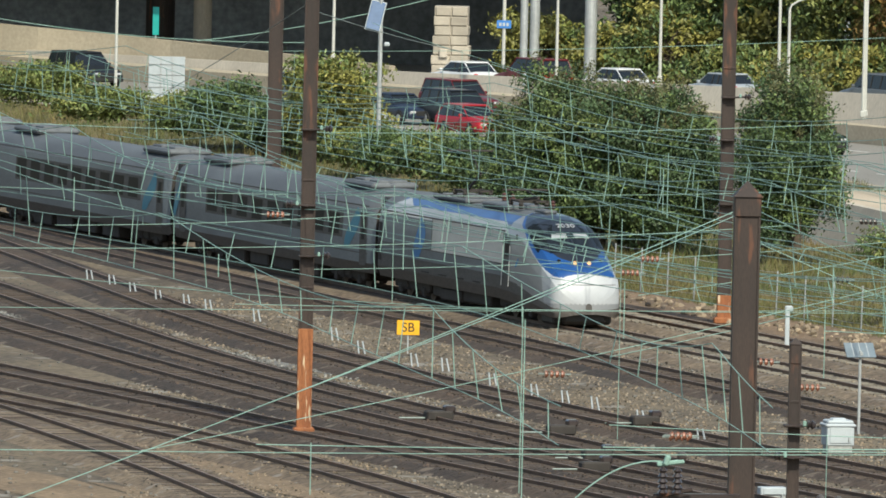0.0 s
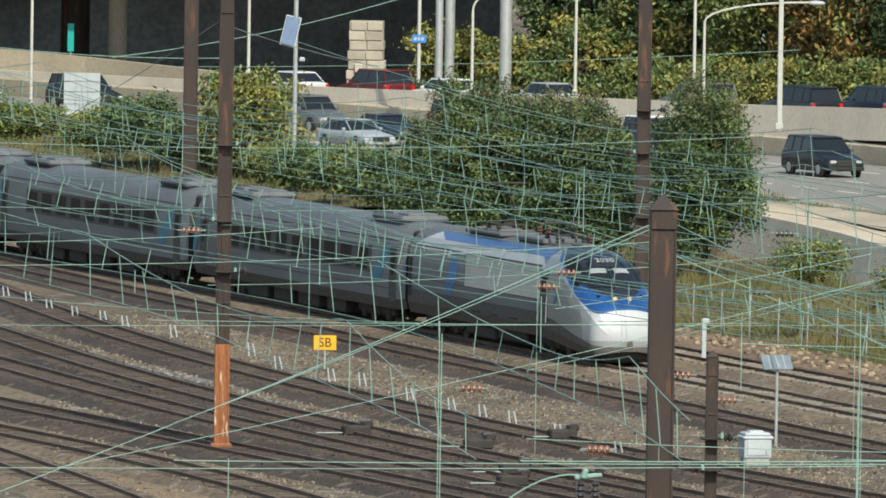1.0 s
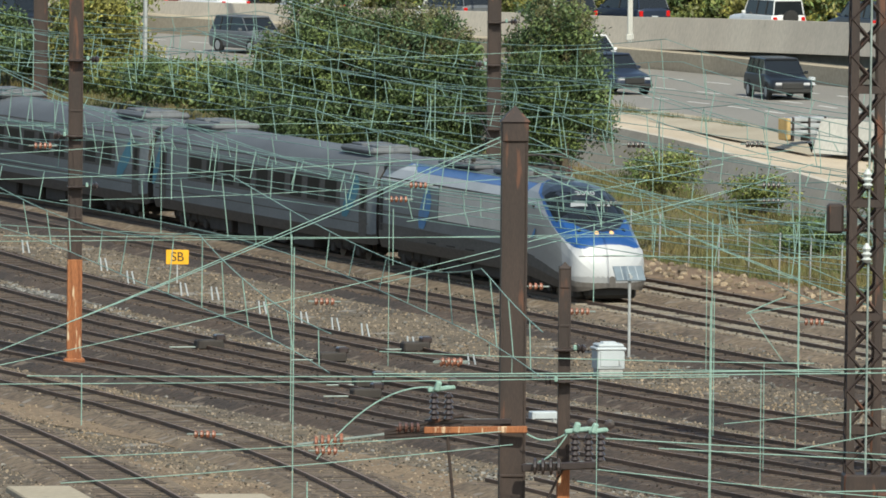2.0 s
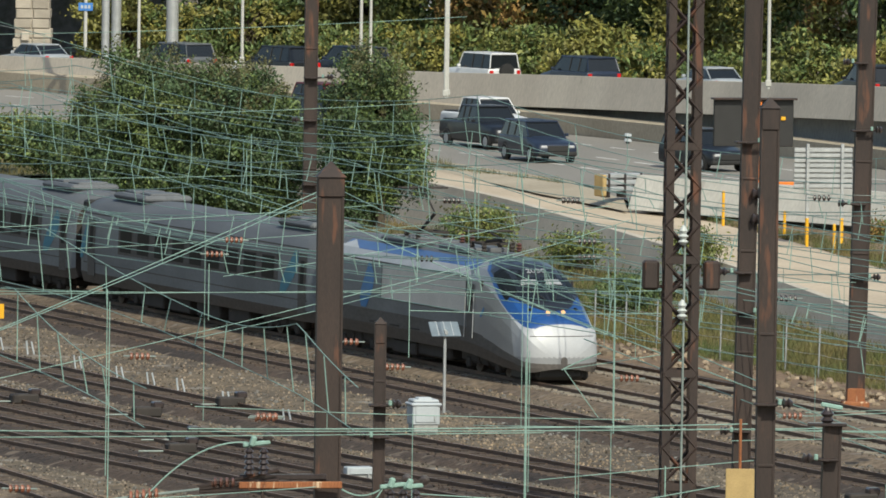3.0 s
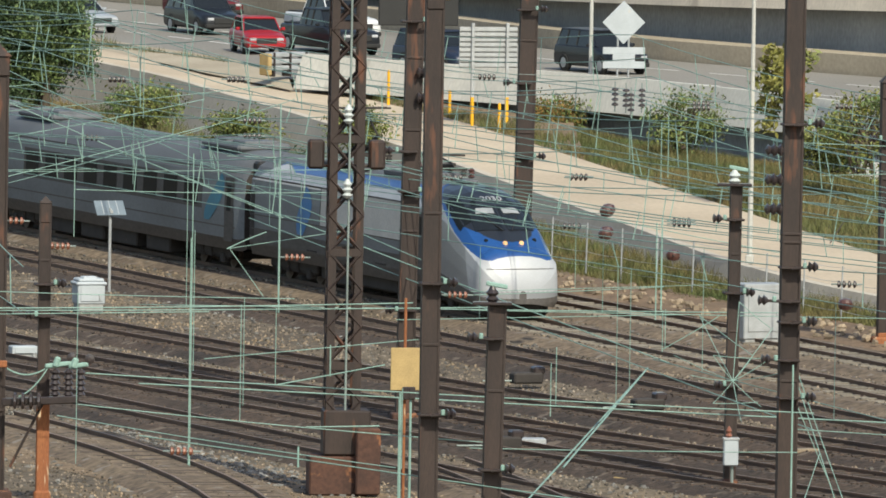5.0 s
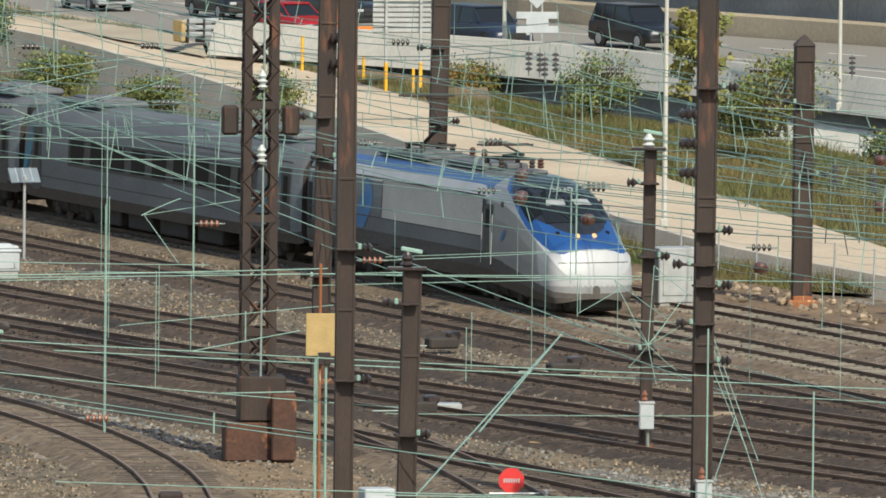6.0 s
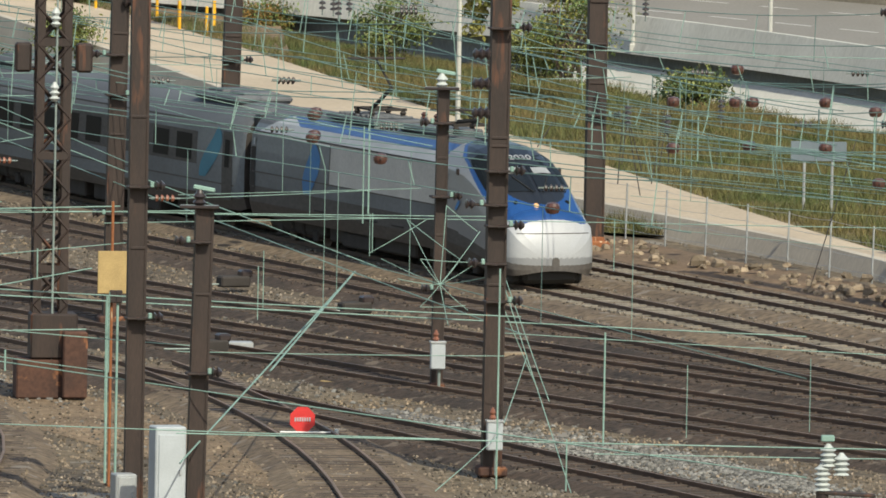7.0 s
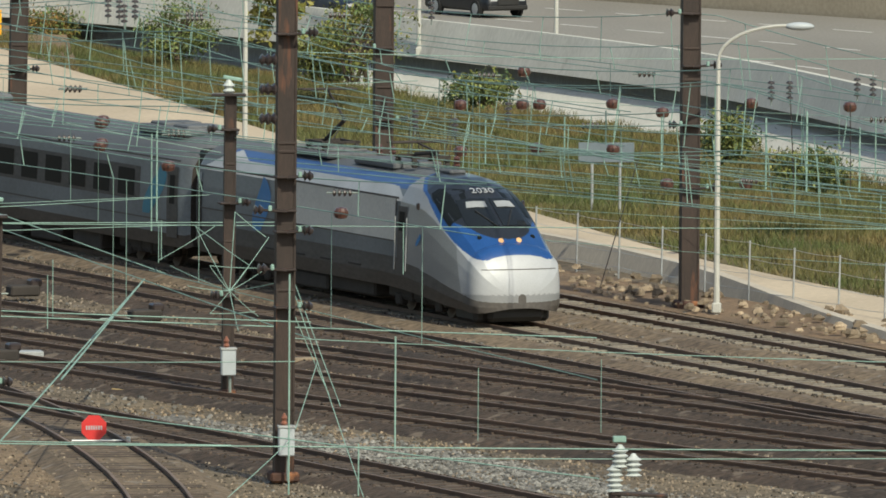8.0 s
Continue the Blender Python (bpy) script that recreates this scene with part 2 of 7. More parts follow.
def add_lathe(bm, rings, sides=10, m=None):
    """Rings of (radius, height) turned round the z axis."""
    rows = []
    for r, z in rings:
        row = []
        for i in range(sides):
            a = 2 * math.pi * i / sides
            p = Vector((r * math.cos(a), r * math.sin(a), z))
            row.append(bm.verts.new(m @ p if m else p))
        rows.append(row)
    for lo, hi in zip(rows, rows[1:]):
        for i in range(sides):
            bm.faces.new((lo[i], lo[(i + 1) % sides], hi[(i + 1) % sides], hi[i]))
    bm.faces.new(rows[0][::-1])
    bm.faces.new(rows[-1])
    return bm


def add_strip(bm, left, right, thick=0.0):
    """A ribbon between two edges of (x, y, z); thick: how far its skirt goes down."""
    lo = [bm.verts.new(p) for p in left]
    hi = [bm.verts.new(p) for p in right]
    for i in range(len(lo) - 1):
        bm.faces.new((lo[i], hi[i], hi[i + 1], lo[i + 1]))
    if thick:
        for edge, flip in ((lo, False), (hi, True)):
            down = [bm.verts.new(v.co - Vector((0, 0, thick))) for v in edge]
            for i in range(len(edge) - 1):
                f = (edge[i], edge[i + 1], down[i + 1], down[i])
                bm.faces.new(f[::-1] if flip else f)
    return bm


def smooth_line(points, step=4.0):
    """A gliding line through a few points."""
    pts = [Vector(p) for p in points]
    pts = [2 * pts[0] - pts[1], *pts, 2 * pts[-1] - pts[-2]]
    out = []
    for a, b, c, d in zip(pts, pts[1:], pts[2:], pts[3:]):
        n = max(1, int((c - b).length / step))
        for i in range(n):
            t = i / n
            out.append(0.5 * ((2 * b) + (c - a) * t + (2 * a - 5 * b + 4 * c - d) * t * t + (3 * b - a - 3 * c + d) * t ** 3))
    return out + [pts[-2]]


def tube(bm, pts, r, sides=5):
    rows = []
    for i, p in enumerate(pts):
        way = (pts[min(i + 1, len(pts) - 1)] - pts[max(i - 1, 0)]).normalized()
        a = way.cross(Vector((0, 0, 1)))
        a = a.normalized() if a.length > 1e-4 else Vector((1, 0, 0))
        b = way.cross(a)
        rows.append([bm.verts.new(p + (a * math.cos(2 * math.pi * k / sides) + b * math.sin(2 * math.pi * k / sides)) * r) for k in range(sides)])
    for lo, hi in zip(rows, rows[1:]):
        for k in range(sides):
            bm.faces.new((lo[k], lo[(k + 1) % sides], hi[(k + 1) % sides], hi[k]))
    return bm


# ---- tracks ----
GAUGE, RAIL_TOP = 1.435, 0.18
LINES = {       # x of each track's centre as a polynomial of (y - 330) / 100, the y where it starts and ends, and where its bend ends
    "far": ((18.0, -36.21, -1.541), 235, 640, 235, 500),
    "main": ((12.779, -36.21, -1.541), 235, 640, 235, 500),
    "second": ((7.422, -38.168, 0.62, 0.356), 235, 640, 260, 480),
    "third": ((-0.451, -48.179, 11.958), 240, 560, 280, 425),
    "fourth": ((-6.001, -48.478, 13.793), 240, 520, 275, 402),
    "fifth": ((-9.702, -46.6, 11.609), 235, 480, 270, 388),
    "sixth": ((-13.448, -44.238, -2.653), 230, 460, 268, 372),
    "seventh": ((-19.826, -32.797, -25.523), 262, 430, 296, 360),
    "eighth": ((-25.62, -27.341, -11.259), 255, 430, 292, 358),
    "derail_siding": ((-8.688, -44.14, -29.419), 225, 296, 260, 294),
    "loop_siding": ((-20.144, -62.682, -52.412), 225, 309, 266, 309),
}


LIGHT_BEDS = ("far", "main", "seventh", "eighth", "loop_siding", "derail_siding")


def line_x(name, y):
    ks, _, _, low, high = LINES[name]
    u = (min(max(y, low), high) - 330) / 100
    slope = sum(i * k * u ** (i - 1) for i, k in enumerate(ks) if i)
    return sum(k * u ** i for i, k in enumerate(ks)) + slope * ((y - 330) / 100 - u)


def line_point(name, y, z=0.0, aside=0.0):
    """A point on a track; aside: metres to the far side of its centre."""
    dx = (line_x(name, y + 0.5) - line_x(name, y - 0.5))
    n = Vector((1, -dx, 0)).normalized()
    return Vector((line_x(name, y), y, z)) + n * aside

# ---- ground ----
bm = bmesh.new()
XS = [-6000, -800, -120, -80, -60, -40, -20, 0, 20, 40, 60, 120, 800, 6000]
YS = [-3000, -200, 100, 200, 230, 260, 290, 320, 350, 380, 420, 460, 500, 560, 640, 900, 2000, 9000]
grid = [[bm.verts.new((x, y, -0.12)) for x in XS] for y in YS]
for lo, hi in zip(grid, grid[1:]):
    for i in range(len(XS) - 1):
        bm.faces.new((lo[i], lo[i + 1], hi[i + 1], hi[i]))
tagged(mesh_object("ground", bm, M["soil"]), "brown gravelly soil of the rail yard", "ground", kind="structure")


def ballast_bed(name):
    _, y0, y1, _, _ = LINES[name]
    ys = [y0 + (y1 - y0) * i / 70 for i in range(71)]
    top = 0.03 + 0.004 * list(LINES).index(name)
    bm = bmesh.new()
    rows = []
    for y in ys:
        w = (1.75 if name in ("far", "main") else 1.42) + 0.22 * noise.noise((y * 0.15, len(name), 0))
        rows.append([bm.verts.new(line_point(name, y, z, a)) for a, z in ((-w - 0.6, -0.15), (-w, top), (w, top), (w + 0.6, -0.15))])
    for lo, hi in zip(rows, rows[1:]):
        for i in range(3):
            bm.faces.new((lo[i], lo[i + 1], hi[i + 1], hi[i]))
    return bm


def rails(name, side):
    _, y0, y1, _, _ = LINES[name]
    n = int((y1 - y0) / 4)
    foot = bmesh.new()
    profile = ((-0.07, 0.03), (-0.012, 0.06), (-0.012, 0.13), (-0.036, 0.14), (-0.036, 0.18), (0.036, 0.18), (0.036, 0.14), (0.012, 0.13), (0.012, 0.06), (0.07, 0.03))
    rows = []
    for i in range(n + 1):
        y = y0 + (y1 - y0) * i / n
        rows.append([foot.verts.new(line_point(name, y, z, side * GAUGE / 2 + a)) for a, z in profile])
    for lo, hi in zip(rows, rows[1:]):
        for i in range(len(profile) - 1):
            f = foot.faces.new((lo[i], lo[i + 1], hi[i + 1], hi[i]))
            f.material_index = 1 if i == 4 else 0
    return foot


TIE = {}


def tie_mesh(mat):
    if mat not in TIE:
        bm = box((2.5, 0.23, 0.16), (0, 0, -0.05), bevel=0.015)
        data = bpy.data.meshes.new("tie")
        bm.to_mesh(data)
        bm.free()
        data.materials.append(M[mat])
        TIE[mat] = data
    return TIE[mat]


def lay_ties(name, track, y0, y1, mat):
    """Single ties on the stretch that passes nearest, the rest joined."""
    rest = bmesh.new()
    y, count = LINES[name][1], 0
    rng = random.Random(len(name))
    while y < LINES[name][2] - 1:
        a, b = line_point(name, y - 0.5), line_point(name, y + 0.5)
        turn = math.degrees(math.atan2((b - a).y, (b - a).x)) - 90 + rng.uniform(-1.2, 1.2)
        p = line_point(name, y, 0.042 + rng.uniform(-0.015, 0.012), rng.uniform(-0.06, 0.06))
        if y0 < y < y1:
            ob = new("tie", tie_mesh(mat))
            ob.parent, ob.matrix_basis = track, pose(p.x, p.y, p.z, 0, 0, turn)
        elif y < 430:
            add_box(rest, (2.5, 0.23, 0.16), (p.x, p.y, p.z - 0.05), (0, 0, turn))
        y += 0.58
    if rest.verts:
        tagged(part("ties", rest, M["tie_row" if mat == "tie" else mat], track), kind="stuff")
    else:
        rest.free()


for name in LINES:
    track = thing("railway_track", Matrix(), "rusty steel rails on ties in brown ballast", "railway track", "yard tracks", "structure")
    part("ballast", ballast_bed(name), M["ballast" if name in LIGHT_BEDS else "ballast_dark"], track)
    for side in (-1, 1):
        part("rail", rails(name, side), (M["rail"], M["rail_head"]), track)
    lay_ties(name, track, *((250, 400) if LINES[name][1] < 250 else (250, 330)), "tie_pale" if name in ("far", "main") else "tie")

# ---- train ----


def section(half, top, low, fine=1):
    """A body's cross-section from the near sill over the roof to the far sill, as (x, z)."""
    tall = top - low
    right = [(0.93, 0.0), (1.0, 0.12), (1.0, 0.42), (0.988, 0.60), (0.96, 0.755), (0.80, 0.885), (0.56, 0.955), (0.30, 0.99), (0.0, 1.0)]
    if fine > 1:
        more = []
        for a, b in zip(right, right[1:]):
            more += [(a[0] + (b[0] - a[0]) * k / fine, a[1] + (b[1] - a[1]) * k / fine) for k in range(fine)]
        right = more + [right[-1]]
    right = [(half * x, low + tall * z) for x, z in right]
    return [(-x, z) for x, z in right] + right[-2::-1]


def loft_zones(stations, zone, fine=1):
    """Body skins by zone: stations are (y, half width, top, low); zone(y, z, x) names a skin. Returns name -> bmesh."""
    rings = [[(x, y, z) for x, z in section(half, top, low, fine)] for y, half, top, low in stations]
    skins = {}
    for lo, hi in zip(rings, rings[1:]):
        for i in range(len(lo) - 1):
            quad = (lo[i], lo[i + 1], hi[i + 1], hi[i])
            c = [sum(p[k] for p in quad) / 4 for k in range(3)]
            skins.setdefault(zone(c[1], c[2], c[0], i), []).append(quad)
    skins["end"], skins["front_end"] = [tuple(rings[0])], [tuple(rings[-1][::-1])]
    out = {}
    for name, quads in skins.items():
        bm = bmesh.new()
        seen = {}
        for quad in quads:
            vs = []
            for p in quad:
                key = tuple(round(v, 4) for v in p)
                if key not in seen:
                    seen[key] = bm.verts.new(p)
                if seen[key] not in vs:
                    vs.append(seen[key])
            if len(vs) > 2:
                try:
                    bm.faces.new(vs)
                except ValueError:
                    pass
        bmesh.ops.recalc_face_normals(bm, faces=bm.faces)
        out[name] = bm
    return out


def bogie(parent, y, wheelbase=2.9):
    b = box((2.3, wheelbase + 0.9, 0.28), (0, y, 0.62), bevel=0.05)
    for s in (-1, 1):
        add_box(b, (0.22, wheelbase + 1.5, 0.34), (s * 1.08, y, 0.72), bevel=0.05)
        for k in (-1, 1):
            add_box(b, (0.26, 0.42, 0.36), (s * 1.10, y + k * wheelbase / 2, 0.52), bevel=0.05)
            add_rod(b, (s * 1.16, y + k * 0.45, 0.5), (s * 1.16, y + k * 0.45, 1.0), 0.1)
    ob = part("bogie", b, M["underframe"], parent)
    for k in (-1, 1):
        for s in (-1, 1):
            w = bmesh.new()
            m = Matrix.Translation((s * 0.74, y + k * wheelbase / 2, RAIL_TOP + 0.46)) @ pose(0, 0, 0, 0, 90 * s, 0)
            add_lathe(w, ((0.12, 0.10), (0.36, 0.07), (0.46, 0.07), (0.46, -0.05), (0.50, -0.06), (0.49, -0.09), (0.1, -0.09)), 24, m)
            part("wheel", w, M["wheel"], ob)


def side_patch(y0, y1, z0, z1, proud=0.012, lean=0.0, half=1.57, flare=0.0, sides=(-1, 1)):
    """A panel on both long sides, which follows the body's slight inward lean."""
    bm = bmesh.new()
    for s in sides:
        def at(y, z):
            top = half * (1.0 - max(0.0, (z - 2.2)) * 0.028)
            return (s * (top + proud), y, z)
        n = 6
        low = [bm.verts.new(at(y0 + flare, z0 + (z1 - z0) * 0)), bm.verts.new(at(y1 + flare, z0))]
        prev = low
        for i in range(1, n + 1):
            t = i / n
            sway = lean * t + flare * (1 - t)
            row = [bm.verts.new(at(y0 + sway, z0 + (z1 - z0) * t)), bm.verts.new(at(y1 + sway, z0 + (z1 - z0) * t))]
            f = (prev[0], prev[1], row[1], row[0])
            bm.faces.new(f if s > 0 else f[::-1])
            prev = row
    return bm


def pantograph(parent, y, z, up=False):
    b = bmesh.new()
    for s in (-0.5, 0.5):
        for e in (-0.6, 0.6):
            add_lathe(b, ((0.07, 0), (0.11, 0.06), (0.07, 0.12), (0.11, 0.18), (0.06, 0.24)), 8, pose(s, y + e, z))
    add_box(b, (1.2, 0.1, 0.08), (0, y - 0.6, z + 0.28))
    add_box(b, (1.2, 0.1, 0.08), (0, y + 0.6, z + 0.28))
    for s in (-0.5, 0.5):
        add_box(b, (0.08, 1.3, 0.06), (s, y, z + 0.28))
    ob = part("pantograph", b, M["underframe"], parent)
    arm = bmesh.new()
    top = 1.45 if up else 0.35
    add_rod(arm, (0, y - 0.5, z + 0.32), (0, y + (0.9 if up else 1.1), z + 0.3 + top * 0.45), 0.06)
    add_rod(arm, (0, y + (0.9 if up else 1.1), z + 0.3 + top * 0.45), (0, y - 0.4, z + 0.3 + top), 0.035)
    for e in (-0.18, 0.18):
        add_rod(arm, (-0.85, y - 0.4 + e, z + 0.32 + top), (0.85, y - 0.4 + e, z + 0.32 + top), 0.03)
    part("arm", arm, M["underframe"], ob)


def text_mesh(words, size, depth=0.01):
    font = bpy.data.curves.new("text", "FONT")
    font.body, font.size, font.extrude, font.align_x, font.align_y = words, size, depth, "CENTER", "CENTER"
    carrier = bpy.data.objects.new("text", font)
    scene.collection.objects.link(carrier)
    bpy.context.view_layer.update()
    data = bpy.data.meshes.new_from_object(carrier.evaluated_get(bpy.context.evaluated_depsgraph_get()))
    bpy.data.objects.remove(carrier)
    bm = bmesh.new()
    bm.from_mesh(data)
    return bm


def leaf_patch(y, z0, z1, wide, lean, proud=0.016, half=1.57, side=-1):
    """A leaf-shaped livery mark on a long side: pointed above and below, bulging towards the front."""
    bm = bmesh.new()
    prev = None
    for i in range(13):
        t = i / 12
        z = z0 + (z1 - z0) * t
        x = side * (half * (1.0 - max(0.0, z - 2.2) * 0.028) + proud)
        swell = wide * math.sin(math.pi * (0.12 + 0.86 * t)) ** 0.8
        mid = y + lean * t - 0.35 * wide * math.cos(math.pi * t)
        row = [bm.verts.new((x, mid - swell * 0.3, z)), bm.verts.new((x, mid + swell * 0.7, z))]
        if prev:
            f = (prev[0], prev[1], row[1], row[0])
            bm.faces.new(f if side > 0 else f[::-1])
        prev = row
    return bm


NOSE = ((4.9, 1.57, 4.13, 0.86), (5.5, 1.565, 4.13, 0.84), (6.1, 1.56, 4.11, 0.8), (6.6, 1.55, 4.06, 0.76), (7.1, 1.54, 3.95, 0.72), (7.6, 1.525, 3.76, 0.68),
        (8.0, 1.51, 3.55, 0.64), (8.4, 1.49, 3.30, 0.6), (8.8, 1.46, 3.05, 0.57), (9.2, 1.42, 2.79, 0.55), (9.55, 1.375, 2.57, 0.53),
        *((9.8 + 0.8 * u, 1.325 * (1 - u ** 3.4) ** 0.42 + 0.03, 1.02 + 1.385 * (1 - u ** 1.9) ** 0.62, 0.50 + 0.14 * u ** 7.0) for u in (0.0, 0.12, 0.25, 0.37, 0.48, 0.58, 0.67, 0.75, 0.82, 0.88, 0.93, 0.965, 0.985, 0.996, 0.9995)))


def nose_section(y):
    """The right half of the nose's cross-section at y, from the sill to the ridge, as (x, z)."""
    half, top, low = (float(np.interp(y, [r[0] for r in NOSE], [r[k] for r in NOSE])) for k in (1, 2, 3))
    ring = section(half, top, low, 6)
    return [(-x, z) for x, z in ring[:len(ring) // 2 + 1]]


def nose_z(y, x):
    ring = [p for p in nose_section(y) if p[1] > 1.0][::-1]
    return float(np.interp(abs(x), [p[0] for p in ring], [p[1] for p in ring]))


def nose_x(y, z):
    ring = nose_section(y)
    return float(np.interp(z, [p[1] for p in ring], [p[0] for p in ring]))


def grid_skin(points, lift, thick=0.012):
    """A thin curved sheet through rows of points, lifted off the body."""
    bm = bmesh.new()
    rows = [[bm.verts.new(Vector(p) + Vector(lift)) for p in row] for row in points]
    for lo, hi in zip(rows, rows[1:]):
        for k in range(len(lo) - 1):
            bm.faces.new((lo[k], lo[k + 1], hi[k + 1], hi[k]))
    bmesh.ops.recalc_face_normals(bm, faces=bm.faces)
    bmesh.ops.solidify(bm, geom=bm.faces[:], thickness=thick)
    return bm


def front_pane(side, x0, x1, low, high, bow=0.22, steps=6):
    """Points of a pane on the sloping front between two heights of its slope, given as y."""
    out = []
    for i in range(steps + 1):
        t = i / steps
        row = []
        for k in range(steps + 1):
            x = x0 + (x1 - x0 * 1.0) * k / steps
            x *= 1 - 0.10 * t
            y = low + (high - low) * t - bow * x * x
            row.append((side * x, y, nose_z(y, x)))
        out.append(row)
    return out


def power_car():
    """The streamlined leading power car; its nose points along +y, the origin lies on the track below its middle."""
    car = thing("power_car", Matrix(), "silver streamlined power car with blue cab and white nose on track", "train")
    back = [(-10.15, 1.50, 4.05, 0.92), (-10.0, 1.57, 4.12, 0.88)]
    middle = [(-10.0 + i * 0.4, 1.57, 4.12, 0.88) for i in range(1, 37)]

    def canopy_edge(y):
        return float(np.interp(y, (5.4, 6.1, 6.9, 7.6, 8.3, 8.9, 9.4, 9.8, 10.2), (4.06, 3.82, 3.50, 3.12, 2.72, 2.42, 2.20, 2.05, 1.97)))

    def zone(y, z, x, i):
        if y > 5.4:
            edge = canopy_edge(y)
            if z > edge and y < 10.25:
                if z < edge + float(np.interp(y, (5.4, 7.2, 8.3, 9.0), (0.06, 0.10, 0.26, 0.40))):
                    return "blue_band"
                return "cab_canopy"
            if y > 9.45 - 0.3 * (z - 1.2) and z > 1.02:
                return "nose_cone"
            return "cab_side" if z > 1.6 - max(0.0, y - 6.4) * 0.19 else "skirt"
        if z > 3.97:
            return "roof_deck"
        if z > 3.32:
            rear_tip = 3.32 + (y + 9.9) * 0.34
            upper = float(np.interp(y, (-8.0, -6.5), (3.97, 3.72)))
            if y < 5.7 - (z - 3.32) * 2.4 and z < min(rear_tip, upper):
                return "pale_roof_band"
            if z > 3.66:
                return "blue_roof_edge" if y > -8.4 else "roof_deck"
            return "body_side"
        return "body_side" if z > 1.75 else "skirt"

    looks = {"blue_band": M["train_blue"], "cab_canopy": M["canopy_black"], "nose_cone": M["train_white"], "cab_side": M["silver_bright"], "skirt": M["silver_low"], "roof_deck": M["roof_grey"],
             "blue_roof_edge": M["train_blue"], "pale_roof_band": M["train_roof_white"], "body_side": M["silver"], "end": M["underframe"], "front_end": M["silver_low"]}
    fine = []
    rows = back + middle + list(NOSE)
    for a, b in zip(rows, rows[1:]):
        n = max(1, round((b[0] - a[0]) / (0.03 if a[0] > 4.8 else 0.1)))
        for i in range(n):
            fine.append(tuple(a[k] + (b[k] - a[k]) * i / n for k in range(4)))
    fine.append(rows[-1])
    for name, bm in loft_zones(fine, zone, 22).items():
        part("body_end" if "end" in name.split("_") else name, bm, looks[name], car, {"nose_cone": "glossy white nose", "cab_canopy": "dark blue-black cab top", "blue_band": "bright blue band under the windscreen", "skirt": "grimy grey-brown lower side"}.get(name, ""), True)
    for s in (-1, 1):
        part("grille_panel", side_patch(-3.4, 5.15, 2.2, 3.38, sides=(s,)), M["panel_grey"], car, "pale warm grey grille panel")
        for y in (-3.4, 5.15):
            part("panel_seam", side_patch(y - 0.03, y + 0.03, 2.18, 3.40, 0.02, sides=(s,)), M["silver_low"], car)
        for z in (2.2, 1.74):
            part("body_crease", side_patch(-9.8, 5.2, z - 0.02, z + 0.015, 0.018, sides=(s,)), M["silver_low"], car)
        part("gutter", side_patch(-9.8, 5.4, 3.39, 3.45, 0.035, sides=(s,)), M["silver_low"], car)
        part("livery_leaf", leaf_patch(-4.9, 1.8, 3.37, 1.15, -0.3, side=s), M["livery_blue"], car, "bright blue leaf-shaped livery mark")
        part("side_lamp", side_patch(-9.75, -9.62, 3.0, 3.22, 0.03, sides=(s,)), M["white_metal"], car)
        part("end_recess", side_patch(-9.95, -9.55, 1.5, 2.95, 0.014, sides=(s,)), M["underframe"], car)
        door = part("cab_door", side_patch(5.3, 5.95, 1.35, 3.2, 0.018, half=1.56, sides=(s,)), M["silver_low"], car, "dark recessed cab door")
        part("door_window", side_patch(5.42, 5.82, 2.5, 3.05, 0.026, half=1.56, sides=(s,)), M["glass_dark"], door)
        for y in (5.22, 6.05):
            part("grab_rail", rod((s * 1.63, y, 1.4), (s * 1.59, y, 2.9), 0.018, sides=6), M["galvanised"], car)
        part("cab_mark", leaf_patch(6.75, 2.15, 2.5, 0.22, 0.1, 0.02, 1.552, s), M["livery_blue"], car)
        for k in range(4):
            part("side_vent", box((0.03, 0.9, 0.05), (s * 1.575, 2.2 - 2.1 * k, 1.35)), M["underframe"], car)
        # the side window in the dark cab top
        pane = []
        for i in range(9):
            y = 6.95 + 1.55 * i / 8
            lo = canopy_edge(y) + 0.16
            hi = lo + 0.44 * min(1.0, 0.3 + i / 4) * (1.0 if i < 6 else 0.8)
            pane.append([(s * nose_x(y, z), y, z) for z in (lo, lo * 0.66 + hi * 0.34, lo * 0.33 + hi * 0.67, hi)])
        part("cab_window", grid_skin(pane, (s * 0.02, 0.0, 0.006)), M["glass_dark"], car)
        screen = part("windscreen", grid_skin(front_pane(s, 0.05, 0.98, 9.12, 8.02), (0, 0.014, 0.02)), M["car_glass"], car, "dark glossy windscreen pane")
        part("sun_blind", grid_skin(front_pane(s, 0.15, 0.74, 8.40, 8.16), (0, 0.03, 0.04)), M["galvanised"], screen, "pale pulled-down sun blind")
        wiper = rod((s * 0.15, 9.2, nose_z(9.2, 0.15) + 0.06), (s * 0.55, 8.5, nose_z(8.5, 0.55) + 0.06), 0.018)
        part("wiper", wiper, M["black"], car)
        lamp = bmesh.new()
        add_lathe(lamp, ((0.05, 0), (0.08, 0.02), (0.08, 0.04), (0.05, 0.05)), 14, pose(s * 0.27, 9.68, nose_z(9.68, 0.27) - 0.01, -56, 0, 0))
        part("headlight", lamp, HEADLIGHT, car, "round amber headlight")
        marker = bmesh.new()
        add_lathe(marker, ((0.05, 0), (0.075, 0.02), (0.05, 0.04)), 12, pose(s * 0.80, 9.42, nose_z(9.42, 0.8) - 0.01, -50, 0, 0))
        part("marker_light", marker, M["glass_dark"], car)
        mirror = box((0.07, 0.16, 0.2), (s * 1.60, 6.9, 3.28), bevel=0.03)
        part("cab_mirror", mirror, M["insulator_dark"], car)
    seam = bmesh.new()
    path = []
